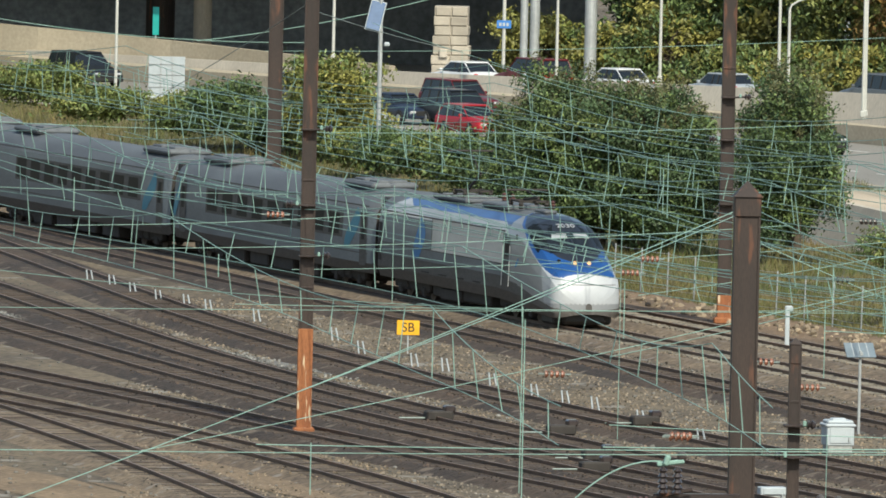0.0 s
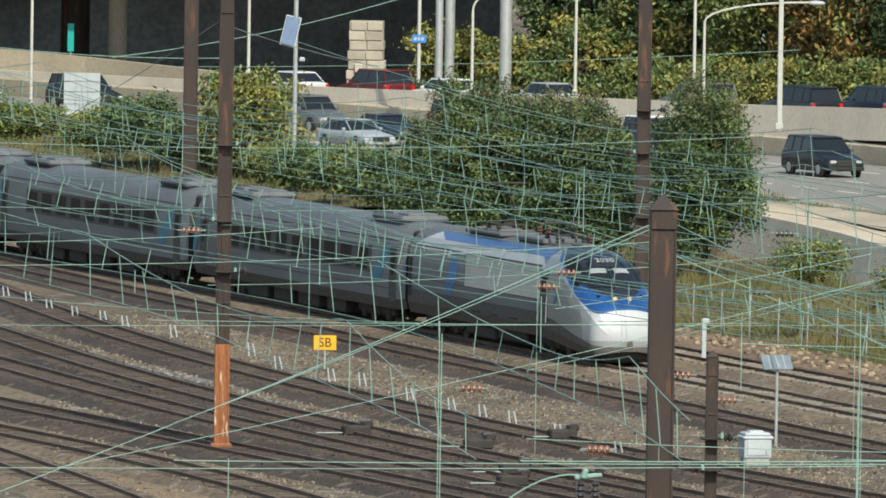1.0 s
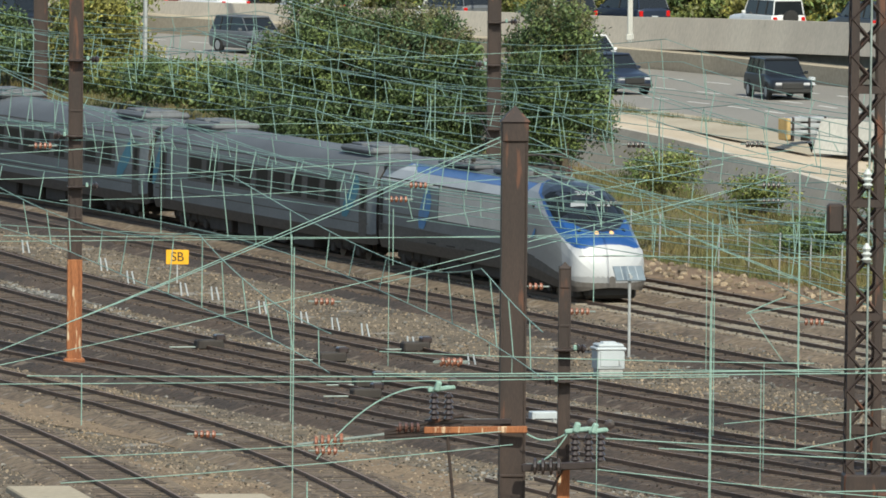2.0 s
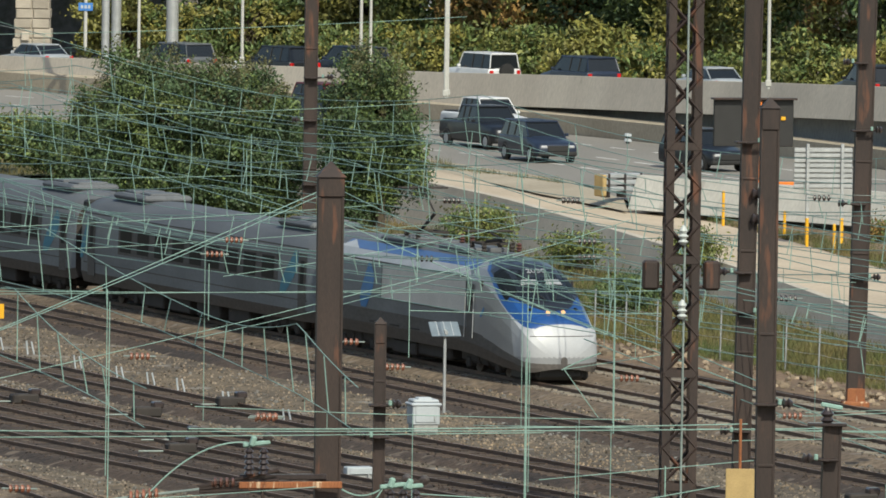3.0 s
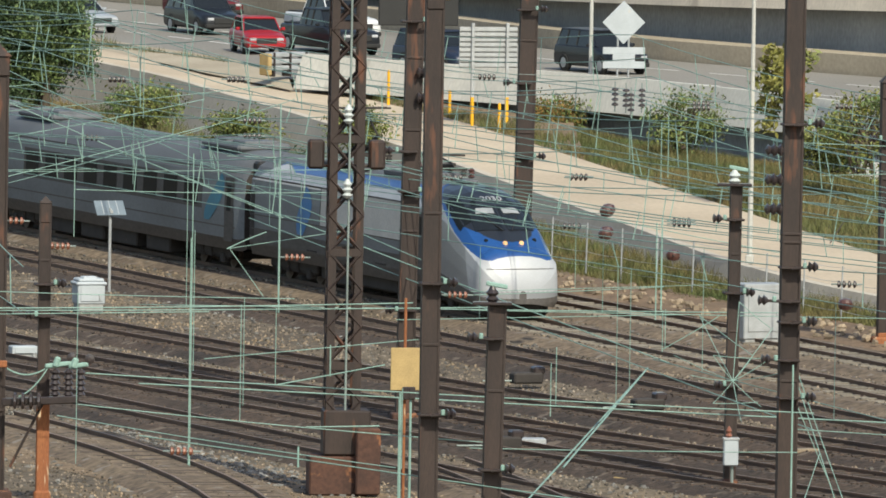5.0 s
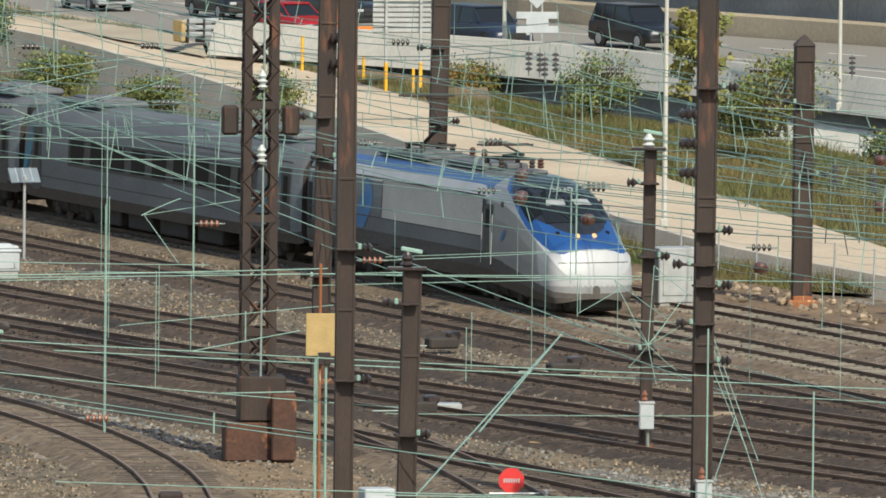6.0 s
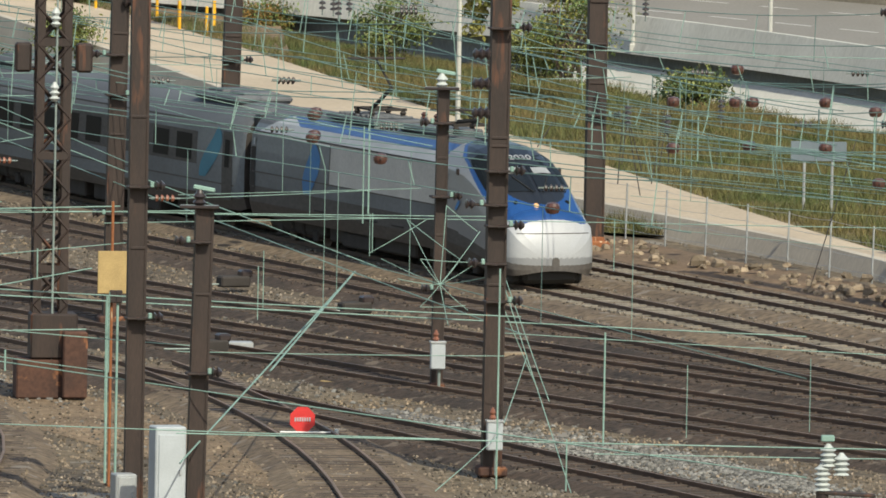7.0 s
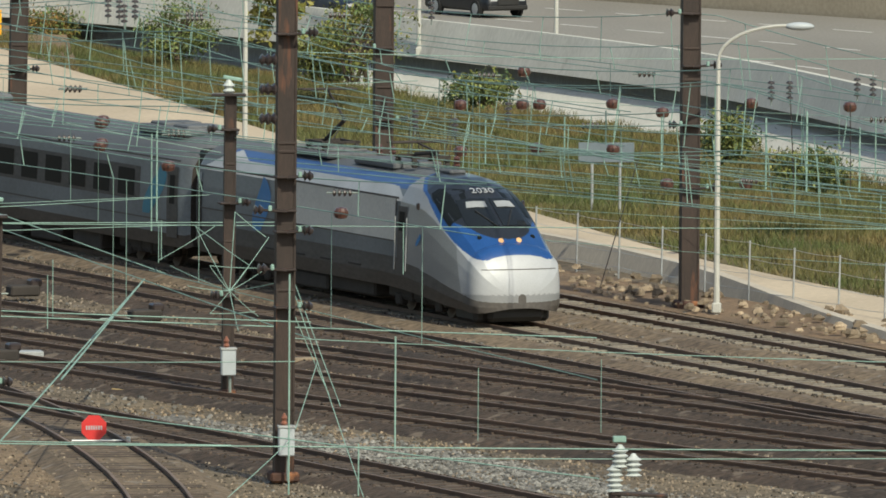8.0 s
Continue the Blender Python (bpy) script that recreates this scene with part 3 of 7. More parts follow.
    for k in range(-12, 13):
        x = 1.12 * k / 12
        y = max(yy / 100 for yy in range(955, 1060) if nose_x(yy / 100, 1.72) >= abs(x) and nose_z(yy / 100, 0) > 1.72)
        path.append(Vector((x, y + 0.012, 1.72)))
    tube(seam, path, 0.012, 5)
    part("nose_seam", seam, M["silver_low"], car, "fine dark hatch seam across the nose")
    number = text_mesh("2030", 0.36)
    bmesh.ops.transform(number, matrix=Matrix.Translation((0, 7.70, nose_z(7.70, 0) + 0.03)) @ pose(0, 0, 0, 27, 0, 180), verts=number.verts)
    part("number", number, M["train_white"], car, "white number 2030 on the cab roof")
    pilot = box((2.3, 1.4, 0.5), (0, 9.2, 0.46), bevel=0.1)
    add_box(pilot, (1.7, 0.8, 0.5), (0, 9.85, 0.50), bevel=0.12)
    part("pilot", pilot, M["black"], car, "black pilot below the nose")
    under = box((2.5, 7.0, 0.55), (0, -0.6, 0.72), bevel=0.06)
    add_box(under, (2.7, 2.4, 0.45), (0, -1.6, 0.62), bevel=0.05)
    part("underframe", under, M["underframe"], car)
    for y in (-6.8, 6.0):
        bogie(car, y)
    roof = box((1.7, 4.0, 0.16), (0, -3.6, 4.16), bevel=0.05)
    add_box(roof, (1.5, 3.0, 0.2), (0, 1.6, 4.16), bevel=0.05)
    add_box(roof, (0.5, 1.2, 0.14), (0, 5.4, 4.15), bevel=0.05)
    for k in range(7):
        add_box(roof, (1.3, 0.12, 0.07), (0, -5.0 + k * 0.45, 4.27), bevel=0.02)
    part("roof_vents", roof, M["roof_grey"], car)
    pantograph(car, -3.3, 4.2, True)
    pantograph(car, 3.4, 4.16)
    for y in (-1.0, 0.0, 4.7):
        part("roof_insulator", add_lathe(bmesh.new(), ((0.06, 0), (0.12, 0.05), (0.07, 0.1), (0.12, 0.15), (0.07, 0.2), (0.11, 0.25), (0.04, 0.32)), 10, pose(-0.5, y, 4.2)), M["insulator"], car)
    return car


def coach(label):
    """A passenger coach; the origin lies on the track below its middle, +y is the way it runs."""
    car = thing("passenger_coach", Matrix(), label, "train", "coaches of the train")
    rows = [(-13.15, 1.45, 3.95, 0.95), (-12.95, 1.56, 4.08, 0.88)] + [(-12.95 + 1.295 * i, 1.57, 4.10, 0.86) for i in range(1, 20)] + [(12.95, 1.56, 4.08, 0.88), (13.15, 1.45, 3.95, 0.95)]

    def zone(y, z, x, i):
        if z > 3.45:
            return "roof"
        return "body_side" if z > 1.6 else "skirt"

    looks = {"roof": M["roof_grey"], "body_side": M["silver"], "skirt": M["silver_low"], "end": M["underframe"], "front_end": M["underframe"]}
    for name, bm in loft_zones(rows, zone).items():
        part("body_end" if "end" in name.split("_") else name, bm, looks[name], car, "", True)
    for s in (-1, 1):
        part("window_band", side_patch(-8.6, 9.4, 2.10, 3.10, 0.008, sides=(s,)), M["silver_low"], car)
    for i in range(9):
        y = -7.7 + i * 2.0
        for s in (-1, 1):
            part("window", side_patch(y - 0.66, y + 0.66, 2.20, 3.0, 0.02, sides=(s,)), M["glass_dark"], car)
    part("gutter", side_patch(-12.6, 12.6, 3.42, 3.47, 0.03), M["silver_low"], car)
    for y in (-11.7, 12.0):
        for s in (-1, 1):
            door = part("door", side_patch(y - 0.42, y + 0.42, 1.15, 3.25, 0.02, sides=(s,)), M["silver_low"], car)
            part("door_window", side_patch(y - 0.2, y + 0.2, 2.15, 3.0, 0.03, sides=(s,)), M["glass_dark"], door)
    for s in (-1, 1):
        part("livery_leaf", leaf_patch(10.2, 1.75, 3.34, 1.15, 0.55, 0.013, side=s), M["train_teal"], car, "leaning teal leaf-shaped livery mark")
        part("livery_leaf", leaf_patch(-12.7, 1.75, 3.3, 0.6, 0.3, 0.013, side=s), M["train_teal"], car, "teal livery mark by the door")
        part("body_crease", side_patch(-12.6, 12.6, 1.60, 1.64, 0.016, sides=(s,)), M["silver_low"], car)
    for i, y in enumerate((-5.4, -2.2, 1.0, 4.4)):
        part("equipment_box", box((2.6, 2.6 - 0.3 * (i % 2), 0.55), (0, y, 0.62), bevel=0.05), M["underframe"], car)
    for y in (-9.0, 9.0):
        bogie(car, y)
    for y in (-9.3, 9.3):
        unit = box((1.9, 3.6, 0.26), (0, y, 4.15), bevel=0.1)
        add_box(unit, (1.2, 1.2, 0.12), (0, y + 0.9, 4.30), bevel=0.04)
        add_box(unit, (1.2, 1.2, 0.12), (0, y - 0.9, 4.30), bevel=0.04)
        part("roof_unit", unit, M["roof_grey"], car, "air-conditioning unit on the roof")
    bellows = box((2.3, 0.5, 2.9), (0, 13.3, 2.4), bevel=0.08)
    part("bellows", bellows, M["black"], car)
    return car


HEADLIGHT = glow("headlight", (0.62, 0.36, 0.16), 0.12)
engine = power_car()
coaches = [coach("grey silver passenger coach with teal door stripe, behind the power car")]
for i in range(4):
    coaches.append(copy_thing(coaches[0], Matrix()))


def train_rows(ahead, length):
    """Poses of a vehicle whose middle is that far behind the nose, along the main track."""
    rows = []
    for i in range(17):
        t = i * 0.5
        y = NOSE_Y0 - NOSE_SPEED * t + 0.055 * t * t        # the nose
        left, step = ahead, 0.25
        middle = None
        while left > 0:
            a, b = line_point("main", y), line_point("main", y + step)
            left -= (b - a).length
            y += step
        middle = line_point("main", y)
        front, back = line_point("main", y - length * 0.33), line_point("main", y + length * 0.33)
        way = front - back
        rows.append((t, Matrix.Translation((middle.x, middle.y, 0)) @ Matrix.Rotation(math.atan2(way.y, way.x) - math.pi / 2, 4, "Z")))
    return rows


NOSE_Y0, NOSE_SPEED = 412.2, 13.0

# ---- roads and walls ----


def resample(line, count):
    total = [0.0]
    for a, b in zip(line, line[1:]):
        total.append(total[-1] + (b - a).length)
    want = np.linspace(0, total[-1], count)
    return [Vector([float(np.interp(w, total, [p[k] for p in line])) for k in range(3)]) for w in want]


def aside(line, d, dz=0.0):
    """The line moved d metres to the right of its way, and dz up."""
    out = []
    for i, p in enumerate(line):
        a, b = line[max(0, i - 1)], line[min(len(line) - 1, i + 1)]
        w = (b - a).to_2d().normalized()
        out.append(Vector((p.x + w.y * d, p.y - w.x * d, p.z + dz)))
    return out


def wall_strip(line, profile):
    """A wall along a line: profile is a ring of (metres to the right, height above the line)."""
    bm = bmesh.new()
    rows = [[bm.verts.new(p) for p in aside(line, d, z)] for d, z in profile]
    for lo, hi in zip(rows, rows[1:] + rows[:1]):
        for i in range(len(line) - 1):
            bm.faces.new((lo[i], lo[i + 1], hi[i + 1], hi[i]))
    for k in (0, -1):
        bm.faces.new([r[k] for r in rows])
    bmesh.ops.recalc_face_normals(bm, faces=bm.faces)
    return bm


n = 80
# the concrete ramp that comes down beside the yard: near edge and far edge
RAMP_NEAR = [(-40, 575, 1.9), (-11.13, 480.36, 1.80), (-4.35, 453.17, 1.70), (-0.67, 437.85, 1.50), (3.37, 419.28, 1.30), (6.31, 404.42, 1.10), (9.89, 385.21, 0.90), (14.78, 361.99, 0.60), (24.58, 334.39, 0.40), (29.29, 309.26, 0.10), (40, 260, 0.1)]
RAMP_FAR = [(-36, 582, 1.9), (-11.47, 495.07, 1.90), (-4.59, 476.88, 1.80), (-0.73, 463.42, 1.60), (4.66, 443.90, 1.40), (7.76, 429.79, 1.20), (13.26, 399.56, 1.00), (17.38, 379.62, 0.70), (24.25, 341.78, 0.50), (29.61, 324.54, 0.20), (48, 262, 0.1)]
near, far = resample(smooth_line(RAMP_NEAR), n), resample(smooth_line(RAMP_FAR), n)
tagged(mesh_object("ramp_road", add_strip(bmesh.new(), near, far), M["ramp"]), "sandy pale concrete service ramp beside the yard", "road", kind="structure")
bm = bmesh.new()
face = [Vector((p.x, p.y, p.z + 0.10)) for p in near]
add_strip(bm, face, aside(face, -0.35))
add_strip(bm, [Vector((*(p * (1 - k) + q * k).xy, -0.15)) for p, q, k in ((p, q, 0.36 * (p.z + 0.15)) for p, q in zip(face, aside(face, 1.0)))], face)
tagged(mesh_object("retaining_wall", bm, M["concrete"]), "low stained concrete retaining wall under the ramp", "wall", kind="structure")
# lower carriageway between the near barrier and the far wall
ROAD_Z = 2.0
NEAR_EDGE = [(-110, 640, 2.0), (-60, 570, 2.0), (-30, 525, 2.0), (-11.0, 494, 2.0), (-3.1, 474, 2.0), (-1.2, 460, 2.0), (11.5, 444, 2.0), (21.5, 423, 2.0), (28, 407, 2.0), (32, 394, 2.0), (36, 372, 2.0), (42, 335, 2.0)]
FAR_EDGE = [(-130, 690, 2.0), (-58, 600, 2.0), (-34, 568, 2.0), (-11, 535, 2.0), (2, 510, 2.0), (12, 487, 2.0), (25, 468, 2.0), (36, 452, 2.0), (50, 430, 2.0), (80, 370, 2.0)]
road_near, road_far = resample(smooth_line(NEAR_EDGE), n), resample(smooth_line(FAR_EDGE), n)
tagged(mesh_object("road", add_strip(bmesh.new(), road_near, road_far), M["asphalt"]), "worn grey asphalt carriageway of the expressway", "road", kind="structure")
# the pale gore between the ramp and the carriageway
gore_far = [Vector(p) for p in ((-60, 573, 2.02), (-30, 528, 2.02), (-11.0, 497, 2.02), (-4.2, 478, 2.02), (-1.8, 462, 2.02))]
gore_near = [Vector(p) for p in ((-60, 566, 1.94), (-34, 545, 1.92), (-11.4, 494, 1.90), (-5.5, 470, 1.84), (-1.6, 458, 1.72))]
tagged(mesh_object("gore", add_strip(bmesh.new(), gore_near, gore_far), M["shoulder"]), "pale dusty concrete where the ramp meets the road", "road", kind="structure")
# the barrier that overhangs the grass on the near side
barrier = resample(smooth_line([(-1.2, 459.5, 0.0), (11.5, 443.6, 0.0), (21.5, 422.6, 0.0), (28, 406.6, 0.0), (32, 393.6, 0.0), (36, 371.6, 0.0), (42, 334.6, 0.0)]), 40)
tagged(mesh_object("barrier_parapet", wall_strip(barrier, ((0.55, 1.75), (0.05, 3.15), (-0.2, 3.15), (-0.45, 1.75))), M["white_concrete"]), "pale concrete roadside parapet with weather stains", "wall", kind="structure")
# the overhang's sky-lit shade is put into this wall's greyer concrete
tagged(mesh_object("barrier_wall", wall_strip(barrier, ((-0.45, -0.2), (-0.45, 1.75), (-0.8, 1.75), (-0.8, -0.2))), M["concrete_grey"]), "concrete wall under the parapet, recess shade put in as grey", "wall", kind="structure")
tagged(mesh_object("barrier_footing", wall_strip(barrier[12:], ((1.9, -0.2), (1.7, 0.25), (0.35, 1.2), (-0.45, 1.25), (-0.45, -0.2))), M["white_concrete"]), "whitish concrete footing along the grass", "wall", kind="structure")
verge_x = np.linspace(-3.6, 9.5, 14)
verge_far = [Vector((x, float(np.interp(x, [p.x for p in far], [p.y for p in far])) + 0.02, float(np.interp(x, [p.x for p in far], [p.z for p in far])) - 0.012)) for x in verge_x]
verge_road = [Vector((p.x, max(p.y + 0.3, float(np.interp(p.x, [b.x for b in barrier], [b.y for b in barrier])) + 0.5), min(1.9, p.z + 0.22))) for p in verge_far]
tagged(mesh_object("verge", add_strip(bmesh.new(), verge_far, verge_road), M["tan_earth"]), "sandy verge between the ramp and the road barrier", "ground", kind="structure")
# far side: a low tan wall, a recess and the parapet of the upper road
tagged(mesh_object("median_wall", wall_strip([p + Vector((0, 0.3, 0)) for p in road_far], ((0.0, -0.1), (0.0, 0.85), (-0.5, 0.95), (-0.5, -0.1))), M["shoulder"]), "low tan concrete wall beside the carriageway", "wall", kind="structure")
UPPER = [(-130, 3.0), (-58, 3.2), (-34, 3.6), (-11, 4.3), (2, 5.0), (12, 5.7), (25, 6.3), (36, 6.9), (50, 7.5), (80, 8.0)]
upper = [Vector((p.x, p.y, float(np.interp(p.x, [u[0] for u in UPPER], [u[1] for u in UPPER])))) for p in aside(road_far, -1.2)]
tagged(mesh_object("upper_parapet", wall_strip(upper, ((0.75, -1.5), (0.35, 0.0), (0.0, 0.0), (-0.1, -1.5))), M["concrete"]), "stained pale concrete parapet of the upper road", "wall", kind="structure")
# again a greyer concrete, coloured for the shade below the parapet
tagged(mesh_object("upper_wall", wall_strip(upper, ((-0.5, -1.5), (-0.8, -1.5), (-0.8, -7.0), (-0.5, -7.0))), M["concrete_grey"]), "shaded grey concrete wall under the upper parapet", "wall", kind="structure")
tagged(mesh_object("upper_road", add_strip(bmesh.new(), aside(upper, 0.0, -0.95), aside(upper, -26.0, -0.95), 0.0), M["asphalt"]), "asphalt of the upper road", "road", kind="structure")
lane = bmesh.new()


def between(t, k):
    return road_near[k] * (1 - t) + road_far[k] * t


for share in (0.30, 0.55, 0.8):
    for k in range(30, n - 2, 1):
        a, b = between(share, k), between(share, k + 1)
        way = (b - a).normalized()
        side = Vector((way.y, -way.x, 0)) * 0.09
        a2, b2 = a + Vector((0, 0, 0.006)), a + way * 2.6 + Vector((0, 0, 0.006))
        lane.faces.new([lane.verts.new(p) for p in (a2 - side, a2 + side, b2 + side, b2 - side)])
tagged(mesh_object("lane_marks", lane, M["paint_white"]), "dashed white lane marks", "road marking", kind="stuff")
# the tan ramp wall, the viaduct over it and its dark underside
tan = resample(smooth_line([(-110, 600, 3.0), (-70, 606, 3.0), (-57, 600, 3.0), (-49, 596, 3.0), (-42.5, 590, 3.0), (-36, 584, 3.0)]), 30)
tan = [Vector((p.x, p.y, float(np.interp(p.x, (-110, -58, -43, -36), (4.9, 4.55, 3.75, 3.4))))) for p in tan]
tagged(mesh_object("ramp_wall", wall_strip(tan, ((0.3, 0.0), (-0.1, 0.0), (-0.2, -2.6), (0.3, -2.6))), M["shoulder"]), "curved tan concrete wall of a side ramp", "wall", kind="structure")
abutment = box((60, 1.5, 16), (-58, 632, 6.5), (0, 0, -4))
tagged(mesh_object("abutment", abutment, M["dark_wall"]), "dark blue-grey wall in the shade under the viaduct", "wall", kind="structure")
viaduct = thing("viaduct", pose(0, 0, 0), "green steel viaduct crossing high over the road", "bridge", kind="structure")
part("deck", box((95, 34, 1.4), (-58, 612, 13.6), (0, 0, -6)), M["concrete_grey"], viaduct)
for k in range(5):
    part("girder", box((95, 0.6, 2.4), (-58, 596 + 8 * k, 11.8), (0, 0, -6), 0.05), M["bridge_green"], viaduct)
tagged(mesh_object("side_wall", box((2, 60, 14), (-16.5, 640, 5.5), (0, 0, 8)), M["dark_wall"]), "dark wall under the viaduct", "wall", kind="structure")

# ---- plants ----
RNG = np.random.default_rng(7)


def leaf_mesh(name, centres, spread, per, size, flat=0.7):
    """Leaves in clumps: each leaf is a bent pair of triangles."""
    c = np.repeat(centres, per, axis=0)
    k = len(c)
    p = c + RNG.normal(0, 1, (k, 3)) * spread * np.array([1, 1, flat])
    a = RNG.normal(0, 1, (k, 3))
    a /= np.linalg.norm(a, axis=1, keepdims=True)
    b = np.cross(a, RNG.normal(0, 1, (k, 3)))
    b /= np.linalg.norm(b, axis=1, keepdims=True) + 1e-9
    s = size * RNG.uniform(0.6, 1.4, (k, 1))
    verts = np.stack([p - a * s, p + b * s * 0.42, p + a * s, p - b * s * 0.42 + np.array([0, 0, 0.12]) * s], 1).reshape(-1, 3)
    data = bpy.data.meshes.new(name)
    data.from_pydata(verts.tolist(), [], np.arange(k * 4).reshape(-1, 4).tolist())
    return data


def crown_points(count, size, seed, lumps=0.6):
    """Clump centres near the skin of an uneven crown that stands on z = 0."""
    r = np.random.default_rng(seed)
    out = []
    while len(out) < count:
        d = r.normal(0, 1, 3)
        d /= np.linalg.norm(d)
        bulge = 1 + lumps * noise.noise(Vector(d * 1.7) + Vector((seed * 3.1, 0, 0))) + lumps * 0.6 * noise.noise(Vector(d * 4.0) + Vector((0, seed, 0)))
        reach = r.uniform(0.45, 1.0) ** 0.45 * bulge
        p = d * reach * np.array(size) * 0.5
        p[2] += size[2] * 0.5
        if p[2] > 0.1:
            out.append(p)
    return np.array(out)


def bush(name, at, size, mats, label, clumps=260, per=60, leaf=0.16, seed=1, category="bush", trunk=0.0, spread=0.34, turn=0, plumes=0):
    """Stems with limbs and a crown of leaf clumps in one or several leaf colours."""
    ob = thing(name, pose(*at, 0, 0, turn), label, category)
    stem = bmesh.new()
    r = random.Random(seed)
    w = max(0.06, size[2] * 0.02)
    for i in range(4 if not trunk else 1):
        foot = Vector((r.uniform(-0.2, 0.2) * size[0] * (not trunk), r.uniform(-0.2, 0.2) * size[1] * (not trunk), -0.1))
        fork = foot + Vector((r.uniform(-0.3, 0.3), r.uniform(-0.3, 0.3), trunk + size[2] * 0.3))
        add_rod(stem, foot, fork, w * 1.6, w)
        for k in range(6):
            tip = Vector((r.uniform(-0.35, 0.35) * size[0], r.uniform(-0.35, 0.35) * size[1], trunk + size[2] * r.uniform(0.5, 0.9)))
            add_rod(stem, fork, tip, w, w * 0.2, 6)
    part("trunk", stem, M["bark"], ob)
    pts = crown_points(clumps, size, seed)
    pts[:, 2] += trunk
    share = np.array_split(RNG.permutation(len(pts)), len(mats)) if len(mats) > 1 else [np.arange(len(pts))]
    if plumes:
        top = pts[pts[:, 2] > trunk + size[2] * 0.62]
        stems = top[np.random.default_rng(seed + 900).permutation(len(top))[:plumes]]
        sprays = np.concatenate([stems + np.array([0.05 * k, 0, 0.22 + 0.17 * k]) for k in range(4)])
        data = leaf_mesh("crown_top", sprays, 0.13, 22, leaf * 0.8, 1.3)
        data.materials.append(M["leaf_plume"])
        spray = new("crown_top", data)
        spray.parent = ob
    for mat, idx in zip(mats, share):
        data = leaf_mesh("crown", pts[idx], spread, per, leaf)
        data.materials.append(M[mat])
        crown = new("crown", data)
        crown.parent = ob
    return ob


DARK = "dense dark green bush beside the yard fence"
bush("bush", (-20.17, 470.00, 0.37), (8.6, 5.0, 6.8), ("leaf_dark", "leaf_dark", "leaf"), DARK, 560, 170, 0.088, 3, plumes=90)
bush("bush", (-23.33, 474.00, 0.70), (4.2, 4.0, 5.2), ("leaf_dark", "leaf"), DARK, 210, 160, 0.09, 13, plumes=40)
bush("bush", (-17.62, 468.00, 0.52), (4.2, 4.0, 6.4), ("leaf_dark", "leaf_dark", "leaf"), DARK, 230, 160, 0.09, 23, plumes=45)
bush("bush", (-12.27, 463.00, 0.81), (4.0, 4.0, 6.6), ("leaf_dark", "leaf", "leaf_dark"), "tall dark green bush with loose twigs on top", 290, 170, 0.088, 5, plumes=60)
bush("tree", (-34.93, 520.00, 0.69), (4.0, 4.0, 5.6), ("leaf", "leaf_olive", "leaf_yellow"), "small yellowing tree among the weeds", 240, 100, 0.12, 8, "tree")
for x, y, d, w, h, seed, mats in ((700, 300, 500, 3.2, 1.4, 31, ("leaf_dark", "leaf")), (780, 310, 495, 3.6, 1.6, 32, ("leaf_dark", "leaf", "leaf_olive")), (850, 330, 488, 3.4, 1.8, 33, ("leaf_dark", "leaf")), (640, 290, 508, 3.0, 1.2, 34, ("leaf", "leaf_olive")),
                              (400, 240, 528, 4.0, 2.0, 35, ("leaf_dark", "leaf")), (330, 235, 530, 3.4, 1.2, 36, ("leaf", "leaf_olive")), (60, 190, 534, 5.0, 1.4, 37, ("leaf", "leaf_olive")), (180, 215, 532, 4.0, 0.9, 38, ("leaf", "leaf_olive")), (480, 260, 525, 3.0, 1.7, 39, ("leaf", "leaf_dark"))):
    # each low shrub stands on the strip between the train and the road
    yaw, dip = radians(-3.2647 + (x - 784) * 0.002873), radians(2.996 + (y - 441) * 0.002873)
    bush("shrub", (d * math.tan(yaw), d, 24.5 - d * math.tan(dip)), (w, 3.0, h), mats, "low green shrub in the weeds", 110, 100, 0.11, seed)
FIELD = "shrub on the grassy strip by the expressway"
for at, size, mats, seed, label in (((13.48, 428.00, 1.32), (2.6, 2.2, 2.0), ("leaf", "leaf_olive"), 41, "round green " + FIELD), ((19.28, 405.00, 1.80), (3.0, 2.4, 2.9), ("leaf_olive", "leaf", "leaf_yellow"), 42, "olive yellow " + FIELD), ((18.09, 408.00, 1.63), (2.0, 2.0, 1.6), ("leaf_olive",), 43, "olive " + FIELD),
                                    ((8.77, 445.00, 0.92), (1.9, 1.6, 1.2), ("leaf", "leaf_rust"), 44, "reddish green " + FIELD), ((29.12, 362.00, 1.75), (1.2, 1.2, 1.2), ("leaf_olive", "leaf_dark"), 45, "low green " + FIELD), ((22.87, 393.00, 1.72), (2.2, 1.5, 0.7), ("leaf_olive", "leaf_dark"), 46, "low " + FIELD),
                                    ((30.38, 345.00, 1.97), (1.6, 1.4, 0.8), ("leaf_olive", "leaf_dark"), 47, "low " + FIELD), ((-3.53, 440.00, 0.47), (2.2, 1.6, 1.2), ("leaf", "leaf_olive"), 48, "weedy green shrub below the ramp wall"), ((-7.01, 420.00, 2.26), (2.4, 1.6, 1.3), ("leaf", "leaf_olive"), 49, "weedy green shrub below the ramp wall"),
                                    ((-1.44, 415.00, 0.20), (2.0, 1.5, 1.2), ("leaf_dark", "leaf"), 50, "weedy green shrub below the ramp wall"), ((1.06, 425.00, 1.38), (1.6, 1.2, 1.2), ("leaf", "leaf_olive"), 51, "weedy shrub below the ramp wall")):
    bush("shrub", at, size, mats, label, 58, 62, 0.08, seed, spread=0.3)
